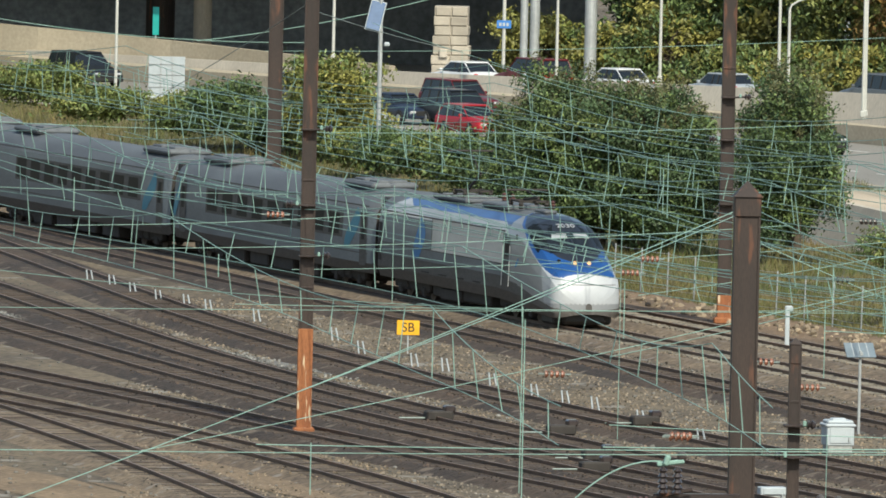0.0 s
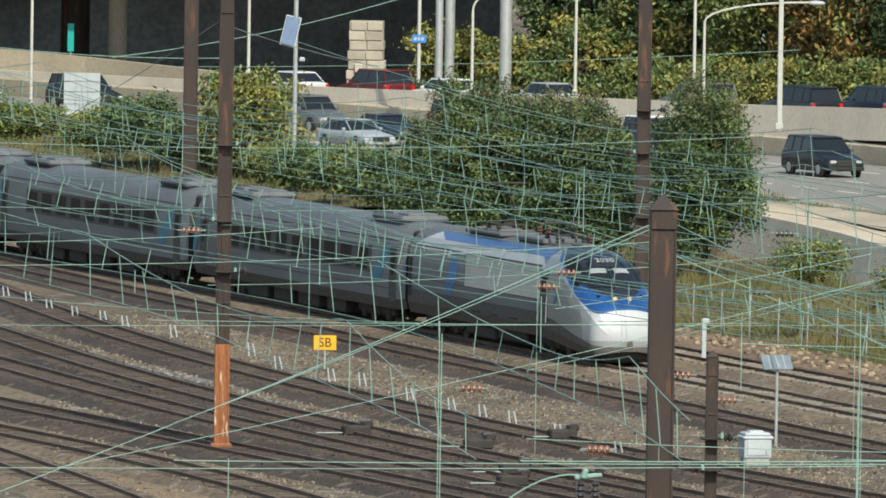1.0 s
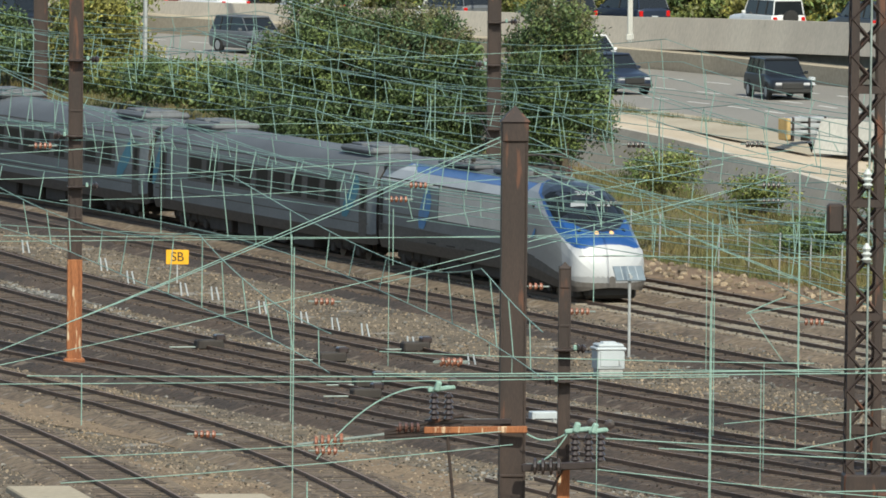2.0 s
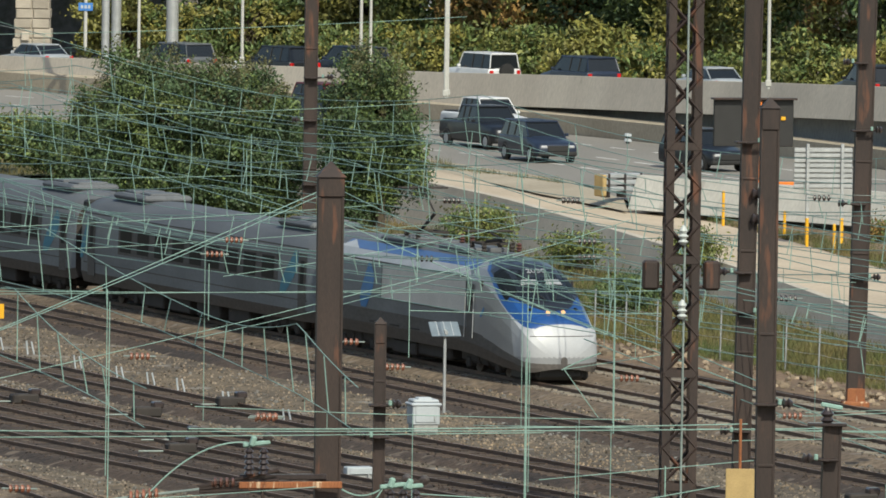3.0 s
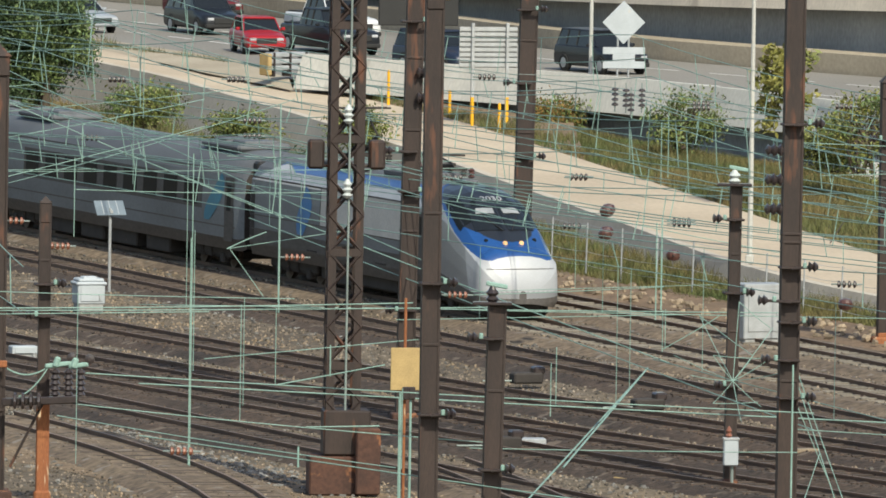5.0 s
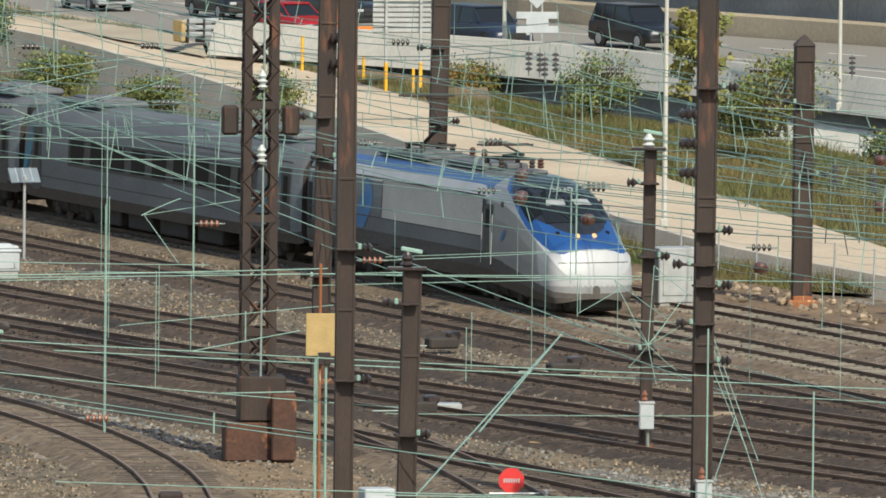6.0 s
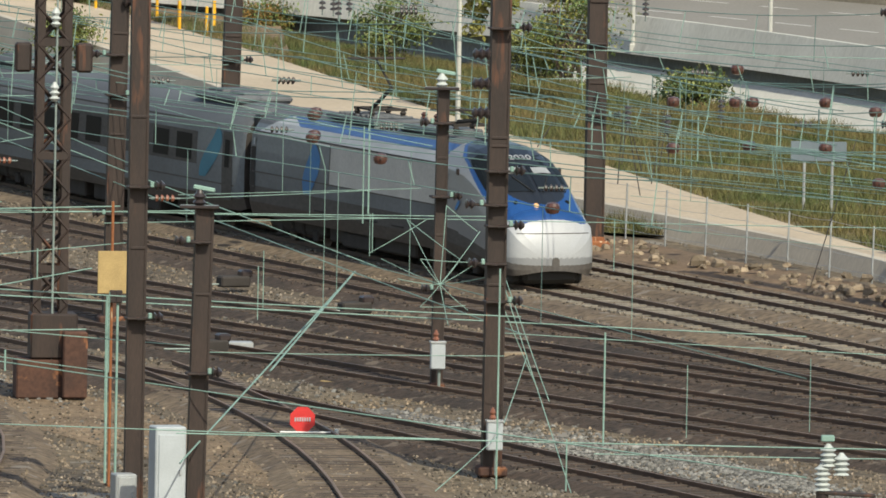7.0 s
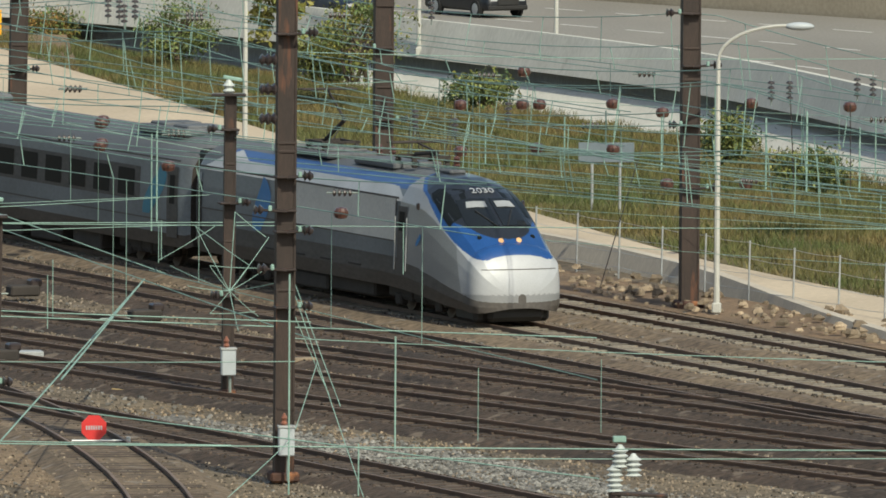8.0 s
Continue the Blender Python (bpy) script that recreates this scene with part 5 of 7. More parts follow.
for at in ((17.09, 326.00, 5.06), (18.24, 326.00, 4.81), (27.98, 326.00, 5.92), (27.44, 326.00, 5.92), (29.95, 326.00, 6.02), (30.41, 326.00, 6.02), (8.40, 335.00, 7.80), (8.88, 335.00, 7.64), (8.73, 335.00, 7.77), (9.20, 335.00, 7.78), (20.04, 330.00, 5.05), (18.30, 340.00, 7.52)):
    insulator(at, 4, 0.11, "insulator_dark", (0, 0, 1), 0.15)

# ---- steel posts ----


def post(name, at, height, width, label, lean=(0, 0), cap=True, rust=0.0, bands=()):
    """A built-up steel column with flanges, rivet bands, a cap and a rusted foot."""
    ob = thing(name, pose(at[0], at[1], 0, lean[0], lean[1], 6), label, "post", "catenary posts")
    w = width
    shaft = box((w, w * 0.86, height), (0, 0, height / 2), bevel=0.03)
    for s in (-1, 1):
        add_box(shaft, (0.05, w * 0.98, height), (s * w * 0.5, 0, height / 2))
    part("shaft", shaft, M["steel_brown"], ob)
    if rust:
        foot = box((w + 0.07, w * 0.86 + 0.08, rust), (0, 0, rust / 2), bevel=0.02)
        part("rusted_foot", foot, M["steel_rust"], ob, "orange rusted lower shaft with peeling paint")
    part("base", box((w * 1.7, w * 1.7, 0.25), (0, 0, 0.05), bevel=0.05), M["steel_rust"] if rust else M["rust_brown"], ob)
    for z in bands:
        part("band", box((w * 1.03 + 0.06, w * 1.0, 0.08), (0, 0, z), bevel=0.02), M["steel_brown"], ob)
    if cap:
        top = bmesh.new()
        add_box(top, (w * 1.12, w * 1.08, 0.5), (0, 0, height - 0.3), bevel=0.02)
        bmesh.ops.create_cone(top, segments=4, radius1=w * 0.88, radius2=0.02, depth=0.65 * w, cap_ends=True, matrix=pose(0, 0, height - 0.05 + 0.325 * w, 0, 0, 45))
        part("cap", top, M["steel_brown"], ob)
    return ob


BROWN = "tall dark brown steel catenary post in the yard"
post("catenary_post", (-24.5, 355.0), 14.3, 0.40, "tall brown steel post with orange rusted foot", (0, 0.0), True, 3.3, (4.6, 8.0))
post("catenary_post", (-8.5, 284.0), 11.2, 0.60, "thick brown steel post with a pointed cap", (0, 0), True, 0, (2.2,))
post("catenary_post", (2.3, 256.5), 14.2, 0.37, BROWN, (0, 0), True, 0, (6.0, 9.0))
post("catenary_post", (-13.4, 421.0), 16.0, 0.44, BROWN + " behind the train", (0, 0), False, 1.0, (5.0, 9.5))
post("catenary_post", (6.2, 367.0), 17.0, 0.51, BROWN + " behind the train", (0, 1.0), False, 0.6, (5.0, 8.0))
post("catenary_post", (17.02, 343.4), 8.0, 0.52, BROWN + " behind the train", (0, 0), True, 0.3, (5.0,))
post("catenary_post", (24.7, 321.0), 13.0, 0.47, BROWN + " beside the ramp", (0, 0), False, 0, (4.0, 6.5, 7.4))
post("catenary_post", (-34.0, 471.0), 16.0, 0.54, BROWN + " behind the train", (0, 0), False, 0, ())
post("catenary_post", (2.1, 311.0), 19.0, 0.43, BROWN, (0, 0.8), False, 0, (5.2, 8.0, 10.0))
post("catenary_post", (10.9, 267.0), 16.0, 0.41, BROWN, (0, 0.2), False, 0, (4.5, 7.8, 8.0))
post("catenary_post", (10.4, 290.5), 7.8, 0.25, "slim dark steel post with insulators on top", (0, 0.4), False, 0, (4.0, 6.0))
post("catenary_post", (-7.2, 284.0), 7.5, 0.25, "slim brown steel post with orange rusted foot", (0, 0), True, 2.4, (6.0,))
post("catenary_post", (3.7, 256.0), 7.0, 0.36, BROWN, (0, 1.0), False, 0, (5.0,))


def fittings(at, rows):
    """Small brackets, clamps and stub rods bolted round a post."""
    for z, reach, side in rows:
        ob = thing("post_bracket", pose(at[0], at[1], z, 0, 0, 8), "small steel bracket with clamp and insulator on a post", "bracket", "post brackets")
        part("strap", box((0.5, 0.5, 0.06), bevel=0.02), M["steel_brown"], ob)
        part("stub", rod((0, -0.3, 0), (side * reach, -0.35, 0.05), 0.035, sides=6), M["insulator_dark"], ob)
        part("disc", add_lathe(bmesh.new(), ((0.04, -0.12), (0.13, -0.09), (0.06, -0.02), (0.13, 0.03), (0.05, 0.12)), 10, pose(side * reach, -0.35, 0.05, 0, 90, 0)), M["insulator_dark"], ob)
        part("clamp", box((0.09, 0.08, 0.14), (side * reach * 0.6, -0.36, 0.08), bevel=0.02), M["verdigris"], ob)


fittings((10.9, 266.8), ((5.0, 0.6, -1), (5.9, 0.5, 1), (6.4, 0.7, -1), (7.2, 0.5, 1), (10.6, 0.6, 1), (4.1, 0.5, 1)))
fittings((2.1, 310.8), ((6.3, 0.5, 1), (7.4, 0.6, -1), (11.0, 0.6, 1), (3.0, 0.5, -1)))
fittings((6.2, 366.8), ((4.2, 0.6, 1), (6.6, 0.6, -1), (9.0, 0.6, 1), (11.2, 0.5, -1)))
fittings((24.7, 320.8), ((5.2, 0.6, -1), (6.9, 0.7, 1), (8.4, 0.7, -1), (3.4, 0.7, 1)))
fittings((-13.4, 420.8), ((4.4, 0.6, 1), (6.8, 0.6, -1), (8.4, 0.7, 1)))
fittings((-24.5, 354.8), ((5.6, 0.6, 1), (7.2, 0.6, -1), (9.6, 0.6, 1)))
fittings((10.4, 290.3), ((2.6, 0.4, -1), (5.0, 0.4, 1), (6.9, 0.5, -1)))
fittings((3.7, 255.8), ((3.2, 0.4, 1), (6.2, 0.5, -1)))
fittings((-7.2, 283.8), ((5.4, 0.4, 1), (4.6, 0.4, -1)))
fittings((2.3, 256.3), ((4.4, 0.45, 1), (7.4, 0.45, 1)))
fittings((17.02, 343.2), ((4.0, 0.6, 1), (6.2, 0.6, -1)))

# ---- lattice tower and yard equipment ----


def lattice_tower(at, height, width):
    ob = thing("lattice_tower", pose(at[0], at[1], 0, 0, 0.15, 5), "rusty brown riveted lattice steel tower", "tower")
    for sx in (-1, 1):
        for sy in (-1, 1):
            leg = bmesh.new()
            x, y = sx * width / 2, sy * width / 2
            add_box(leg, (0.20, 0.03, height), (x - sx * 0.09, y, height / 2))
            add_box(leg, (0.03, 0.20, height), (x, y - sy * 0.09, height / 2))
            part("leg", leg, M["steel_brown"], ob)
    bay, z = 0.95, 0.4
    while z + bay < height:
        for s in (-1, 1):
            for a, b in (((-1, 0), (1, 1)), ((1, 0), (-1, 1))):
                part("brace", rod((a[0] * width / 2, s * width / 2, z + a[1] * bay), (b[0] * width / 2, s * width / 2, z + b[1] * bay), 0.042, sides=4), M["steel_brown"], ob)
                part("brace", rod((s * width / 2, a[0] * width / 2, z + a[1] * bay), (s * width / 2, b[0] * width / 2, z + b[1] * bay), 0.03, sides=5), M["steel_brown"], ob)
        z += bay
    part("foot_casing", box((1.5, 1.2, 1.0), (-0.1, -0.1, 0.4), bevel=0.04), M["rust_brown"], ob, "rust-streaked casing round the tower's foot")
    part("switch_box", box((1.2, 1.0, 1.15), (0.1, -0.15, 1.5), bevel=0.04), M["steel_brown"], ob)
    part("switch_box", box((0.62, 0.6, 1.7), (0.62, -0.75, 0.8), bevel=0.04), M["rust_brown"], ob)
    for z in (3.2, 6.1, 9.0, 11.9):
        for s in (-1, 1):
            part("batten_plate", box((width + 0.04, 0.025, 0.2), (0, s * (width / 2 + 0.02), z), bevel=0.005), M["steel_brown"], ob)
    for s in (-1, 1):
        part("transformer", box((0.42, 0.42, 0.75), (s * (width / 2 + 0.35), -0.1, 8.6), bevel=0.06), M["steel_brown"], ob)
        part("bracket", rod((0, -0.1, 8.3), (s * (width / 2 + 0.5), -0.1, 8.3), 0.04), M["steel_brown"], ob)
    part("ladder_rail", rod((0.05, -width / 2 - 0.05, 0.5), (0.05, -width / 2 - 0.05, height - 1), 0.03), M["cable"], ob)
    for z in (7.5, 9.4):
        part("post_insulator", add_lathe(bmesh.new(), ((0.06, 0), (0.14, 0.08), (0.07, 0.14), (0.14, 0.22), (0.07, 0.28), (0.12, 0.36), (0.03, 0.5)), 10, pose(0, -width / 2 - 0.15, z)), M["porcelain"], ob)
    return ob


lattice_tower((0.34, 287.52, 0.00), 17.0, 0.86)


def cabinet(at, size, label, mat="white_metal", hood=True, turn=15):
    ob = thing("relay_cabinet", pose(at[0], at[1], 0, 0, 0, turn), label, "cabinet")
    w, d, h = size
    part("body", box((w, d, h * 0.8), (0, 0, h * 0.4 + 0.15), bevel=0.03), M[mat], ob)
    part("plinth", box((w * 0.9, d * 0.9, 0.3), (0, 0, 0.05), bevel=0.02), M["concrete_grey"], ob)
    if hood:
        roof = bmesh.new()
        for z, k in ((0.15 + h * 0.8, 1.12), (0.15 + h * 0.93, 0.95), (0.15 + h, 0.55)):
            add_box(roof, (w * k, d * k, h * 0.14), (0, 0, z), bevel=0.04)
        part("hood", roof, M[mat], ob)
    door = part("door", box((w * 0.8, 0.03, h * 0.62), (0, -d / 2 - 0.015, h * 0.42 + 0.15), bevel=0.01), M[mat], ob)
    part("latch", box((0.05, 0.04, 0.14), (w * 0.3, -d / 2 - 0.05, h * 0.45), bevel=0.01), M["galvanised"], door)
    return ob


cabinet((-7.57, 353.23, 0.00), (0.88, 0.8, 0.80), "white metal relay cabinet with a hood beside the track")
cabinet((3.04, 254.00, 0.43), (0.72, 0.6, 2.5), "tall white metal switch cabinet in the yard", hood=False)
cabinet((2.08, 256.00, 0.09), (0.5, 0.5, 0.9), "small grey metal box in the yard", "galvanised", False)
cabinet((13.05, 342.20, 0.00), (1.35, 0.9, 2.1), "pale blue-grey metal cabinet by the ramp wall", "galvanised", False, 22)
cabinet((-8.99, 331.20, 0.00), (0.8, 0.5, 0.30), "low white track-side box", "white_metal", False)


def panel_post(at, height, panel, label, mat="solar", tilt=35, turn=20):
    ob = thing("panel_mast", pose(at[0], at[1], 0, 0, 0, turn), label, "solar panel")
    part("mast", rod((0, 0, -0.1), (0, 0, height), 0.05), M["galvanised"], ob)
    board = part("panel", box((panel[0], panel[1], 0.05), (0, 0.05, height), (tilt, 0, 0), 0.01), M[mat], ob)
    for k in (-0.25, 0, 0.25):
        part("cell_line", box((0.02, panel[1] * 0.96, 0.012), (panel[0] * k, 0.05, height + 0.03), (tilt, 0, 0)), M["galvanised"], board)
    part("bracket", box((0.1, 0.3, 0.1), (0, 0.0, height - 0.1)), M["galvanised"], ob)


panel_post((-7.10, 362.29, 0.00), 2.6, (1.0, 0.6), "small solar panel on a galvanised mast", "panel_sky", 48)


def yard_sign(name, at, z, size, mat, label, words="", round_top=False, ink="black"):
    ob = thing(name, pose(at[0], at[1], 0, 0, 0, 4), label, "sign")
    if round_top:
        plate = bmesh.new()
        bmesh.ops.create_cone(plate, segments=8, radius1=size[0] / 2, radius2=size[0] / 2, depth=0.03, cap_ends=True, matrix=pose(0, 0, z, 90, 0, 0) @ pose(0, 0, 0, 0, 0, 22.5))
    else:
        plate = box((size[0], 0.03, size[1]), (0, 0, z), bevel=0.01)
    part("plate", plate, M[mat], ob)
    if words:
        t = text_mesh(words, size[1] * 0.88, 0.004)
        bmesh.ops.transform(t, matrix=pose(0, -0.022, z, 90, 0, 0), verts=t.verts)
        part("lettering", t, M[ink], ob)
    else:
        for k in range(7):
            part("lettering", box((0.035, 0.01, 0.10), (-0.18 + 0.06 * k, -0.022, z), bevel=0.002), M[ink], ob)
    part("stake", box((0.05, 0.05, z), (0, 0.04, z / 2), bevel=0.005), M["galvanised"], ob)
    return ob


yard_sign("yard_sign", (-23.75, 396.77, 0.00), 0.92, (0.80, 0.52), "yellow", "yellow plate lettered SB between the tracks", "SB")
derail = yard_sign("derail_sign", (6.60, 275.58, 0.00), 0.46, (0.66, 0.66), "red", "red sign with white lettering at the siding", "", True, "white_metal")
part("crossbar", rod((-0.55, 0, 0.14), (0.85, 0, 0.14), 0.03), M["galvanised"], derail)
part("end_lamp", box((0.1, 0.1, 0.14), (0.85, 0, 0.16), bevel=0.02), M["porcelain"], derail)

board = thing("notice_board", pose(*(1.79, 263.00, 5.13)[:2], 0, 0, 0, 6), "weathered yellow board on a post in the yard", "board")
part("plate", box((0.68, 0.04, 1.0), (0, 0, 4.94), bevel=0.01), M["board_yellow"], board)
part("post", rod((0, 0.06, -0.1), (0, 0.06, 6.6), 0.035), M["steel_rust"], board)
for s in (-0.1, 0.14):
    part("conduit", rod((s, 0, 0), (s, 0, 4.4), 0.03), M["verdigris"], board)
for k in range(2):
    part("pull_box", box((0.16, 0.14, 0.3), (0.02 + 0.14 * k, -0.04, 4.38), bevel=0.02), M["insulator_dark"], board)

for at, post_at in (((10.40, 289.90, 0.91), (10.4, 289.9)), ((10.94, 266.40, 0.94), (10.9, 266.4))):
    ob = thing("meter_box", pose(at[0], post_at[1] - 0.08, at[2], 0, 0, 5), "small white metal box strapped to a steel post", "box", "post boxes")
    part("case", box((0.38, 0.24, 0.68), bevel=0.03), M["white_metal"], ob)
    part("lid", box((0.42, 0.28, 0.06), (0, 0, 0.36), bevel=0.01), M["galvanised"], ob)
    part("conduit", rod((0.05, 0.05, -at[2]), (0.05, 0.05, -0.3), 0.04), M["cable"], ob)
    part("bushing", add_lathe(bmesh.new(), ((0.05, 0), (0.09, 0.06), (0.05, 0.12), (0.08, 0.18), (0.02, 0.3)), 8, pose(-0.05, 0, 0.38)), M["insulator_red"], ob)

# bracket arm with stacks of insulators on the thick post
STACK = ((0.05, 0), (0.13, 0.04), (0.07, 0.12), (0.13, 0.17), (0.07, 0.26), (0.13, 0.31), (0.07, 0.40), (0.13, 0.45), (0.07, 0.54), (0.12, 0.6), (0.03, 0.7))
arm = thing("bracket_arm", pose(-8.5, 283.4, 0), "rusty bracket arm with dark insulator stacks on a post", "bracket")
part("beam", box((2.6, 0.16, 0.17), (-0.9, 0, 3.38), (0, -1.0, 0), 0.02), M["steel_rust"], arm)
part("back_beam", box((2.2, 0.14, 0.14), (-1.1, 0.3, 3.56), (0, -1.0, 0), 0.02), M["insulator_dark"], arm)
for z0, z1 in ((3.5, 3.25), (3.3, 3.18), (3.75, 3.3)):
    part("boom", rod((-1.2, 0, z0), (-3.2, 0, z1), 0.05, sides=6), M["steel_brown"], arm)
part("boom_tip", rod((-3.2, 0, 3.24), (-5.4, 0, 2.95), 0.035, sides=6), M["cable"], arm)
for k in range(5):
    part("orange_disc", add_lathe(bmesh.new(), ((0.04, -0.05), (0.17, -0.03), (0.15, 0.03), (0.05, 0.05)), 12, pose(-4.28 - 0.16 * k, 0, 3.10 - 0.02 * k, 0, 90, 0)), M["insulator_red"], arm)
for k in range(4):
    part("disc", add_lathe(bmesh.new(), ((0.04, -0.05), (0.14, -0.03), (0.12, 0.03), (0.05, 0.05)), 10, pose(-2.35 - 0.15 * k, 0, 3.42, 0, 90, 0)), M["insulator"], arm)
part("strut", rod((-1.62, 0, 3.3), (-1.30, 0, 0.0), 0.04, sides=6), M["steel_brown"], arm)
part("strut", rod((0.5, 0, 0.8), (1.3, 0, 2.4), 0.035, sides=6), M["steel_brown"], arm)
part("crossbeam", box((1.95, 0.2, 0.2), (1.25, -0.2, 2.50), (0, -3, 0), 0.03), M["insulator_dark"], arm)
for k in range(4):
    part("disc", add_lathe(bmesh.new(), ((0.05, -0.06), (0.22, -0.03), (0.2, 0.03), (0.06, 0.06)), 12, pose(0.62 + 0.2 * k, -0.36, 2.50, 0, 90, 0)), M["insulator_dark"], arm)
for x, z in ((-1.95, 3.62), (-1.58, 3.62), (1.62, 2.62), (1.95, 2.62), (2.26, 2.62)):
    part("post_insulator", add_lathe(bmesh.new(), STACK, 10, pose(x, -0.1, z)), M["insulator_dark"], arm)
for x, z, w in ((-1.76, 4.42, 0.7), (1.75, 3.42, 0.8), (2.2, 3.40, 0.5)):
    part("clamp", box((w, 0.14, 0.12), (x, -0.1, z), (0, -8, 0), 0.03), M["verdigris"], arm)
    part("clamp", box((0.16, 0.14, 0.28), (x - 0.1, -0.15, z + 0.06), (0, 20, 0), 0.04), M["verdigris"], arm)
    part("clamp_ring", add_lathe(bmesh.new(), ((0.05, -0.06), (0.13, -0.04), (0.13, 0.04), (0.05, 0.06)), 10, pose(x + 0.28, -0.1, z + 0.16, 90, 0, 0)), M["insulator_dark"], arm)
for a, b, sag in (((-2.0, -0.1, 4.45), (-4.9, -0.1, 2.6), -0.5), ((1.5, -0.1, 3.45), (0.7, -0.2, 2.6), 0.15), ((1.5, -0.1, 3.4), (0.4, -0.1, 3.3), 0.2)):
    part("jumper_wire", tube(bmesh.new(), sagging(a, b, sag), 0.02), M["verdigris"], arm)
signal = thing("dwarf_signal", pose(-1.67, 262.0, 0), "dark hooded dwarf signal standing in the gravel", "signal")
part("case", box((0.46, 0.4, 1.15), (0, 0, 0.5), bevel=0.04), M["underframe"], signal)
part("hood", box((0.58, 0.5, 0.22), (0, -0.04, 1.2), bevel=0.06), M["steel_brown"], signal)
part("recess", box((0.3, 0.03, 0.4), (0.02, -0.21, 0.85), bevel=0.01), M["black"], signal)
part("foot", box((0.5, 0.4, 0.2), (-0.5, -0.1, 0.02), bevel=0.03), M["board_yellow"], signal)
stack = thing("bushing_bracket", pose(*(17.75, 252.00, 1.77)[:2], 0), "white porcelain bushings on a rusty bracket post", "insulator")
z0 = (17.76, 252.00, 1.07)[2]
part("post", rod((0, 0, 0), (0, 0, z0), 0.14, sides=8), M["insulator_dark"], stack)
for x, z, n_ in ((0.0, z0, 5), (0.12, z0 + 0.55, 4), (0.42, z0 + 0.35, 4)):
    rings = [(0.05, 0.0)]
    for i in range(n_):
        rings += [(0.19, 0.03 + i * 0.12), (0.10, 0.09 + i * 0.12)]
    part("bushing", add_lathe(bmesh.new(), (*rings, (0.04, 0.12 * n_ + 0.05)), 14, pose(x, 0, z)), M["porcelain"], stack)
part("shelf", box((1.3, 0.3, 0.08), (0.55, 0, z0 - 0.05), (0, 3, 0), 0.02), M["steel_brown"], stack)
part("clamp", box((0.3, 0.2, 0.14), (0.1, 0, z0 + 1.2), bevel=0.02), M["verdigris"], stack)
for post_at, z0 in (((10.4, 290.3), 7.8), ((3.7, 255.8), 7.0)):
    ob = thing("post_top_insulator", pose(post_at[0], post_at[1], z0), "porcelain insulators on top of a slim post", "insulator", "post tops")
    part("plate", box((0.9, 0.3, 0.08), (0, 0, 0), bevel=0.02), M["insulator_dark"], ob)
    part("bushing", add_lathe(bmesh.new(), ((0.08, 0), (0.16, 0.08), (0.09, 0.15), (0.16, 0.22), (0.09, 0.3), (0.05, 0.38)), 12, pose(0, 0, 0.02)), M["porcelain" if z0 > 7.4 else "insulator_dark"], ob)
    part("clamp", box((0.5, 0.12, 0.1), (0.1, 0, 0.42), (0, 10, 0), 0.02), M["verdigris"], ob)
# side insulators bolted on posts
for x, y, z0 in ((10.9, 266.6, 10.0), (2.1, 310.7, 9.6), (2.1, 310.7, 8.9), (10.9, 266.6, 9.3), (10.9, 266.6, 8.6)):
    ob = thing("side_insulator", pose(x, y, z0), "dark ribbed insulator bolted to the side of a post", "insulator", "side insulators")
    side = 1 if x < 5 else -1
    part("rib", add_lathe(bmesh.new(), ((0.05, 0.2), (0.16, 0.26), (0.08, 0.34), (0.16, 0.42), (0.08, 0.5), (0.14, 0.57), (0.03, 0.64)), 10, pose(0, 0, 0, 0, 90 * side, 0)), M["insulator_dark"], ob)

# short white stakes in pairs along the second track
for x, y in ((165, 512), (205, 520), (242, 533), (288, 545), (338, 552), (377, 560), (463, 575), (602, 605), (650, 628), (745, 648), (800, 655), (885, 680), (960, 698), (1015, 708), (1068, 718), (1258, 770), (1150, 740)):
    yaw, dip = radians(-3.2647 + (x - 784 + 0.014 * (441 - y)) * 0.002873), radians(2.996 + (y - 441) * 0.002873)
    d = 24.5 / math.tan(dip)
    ob = thing("marker_stake", pose(d * math.tan(yaw), d, 0), "short white bent marker stake in the ballast", "stake", "marker stakes")
    part("stake", rod((-0.12, 0, -0.05), (-0.17, 0, 0.42), 0.03, sides=6), M["white_metal"], ob)
    part("stake", rod((0.10, 0, -0.05), (0.0, 0, 0.40), 0.03, sides=6), M["white_metal"], ob)
white_post = thing("marker_post", pose(*(-10.60, 405.63, 0.00)), "white marker post with a small head by the track", "post")
part("shaft", box((0.16, 0.16, 1.35), (0, 0, 0.67), bevel=0.02), M["white_metal"], white_post)
part("head", box((0.3, 0.2, 0.22), (0.05, 0, 1.42), bevel=0.05), M["white_metal"], white_post)


def switch_stand(at):
    ob = thing("switch_machine", pose(at[0], at[1], 0, 0, 0, 20), "dark grey switch machine on its timbers", "switch machine", "switch machines")
    part("case", box((0.9, 0.5, 0.32), (0, 0, 0.2), bevel=0.05), M["underframe"], ob)
    part("motor", box((0.35, 0.4, 0.22), (0.35, 0, 0.42), bevel=0.05), M["insulator_dark"], ob)
    part("rod", rod((-0.4, 0, 0.12), (-1.3, 0.1, 0.12), 0.025), M["cable"], ob)


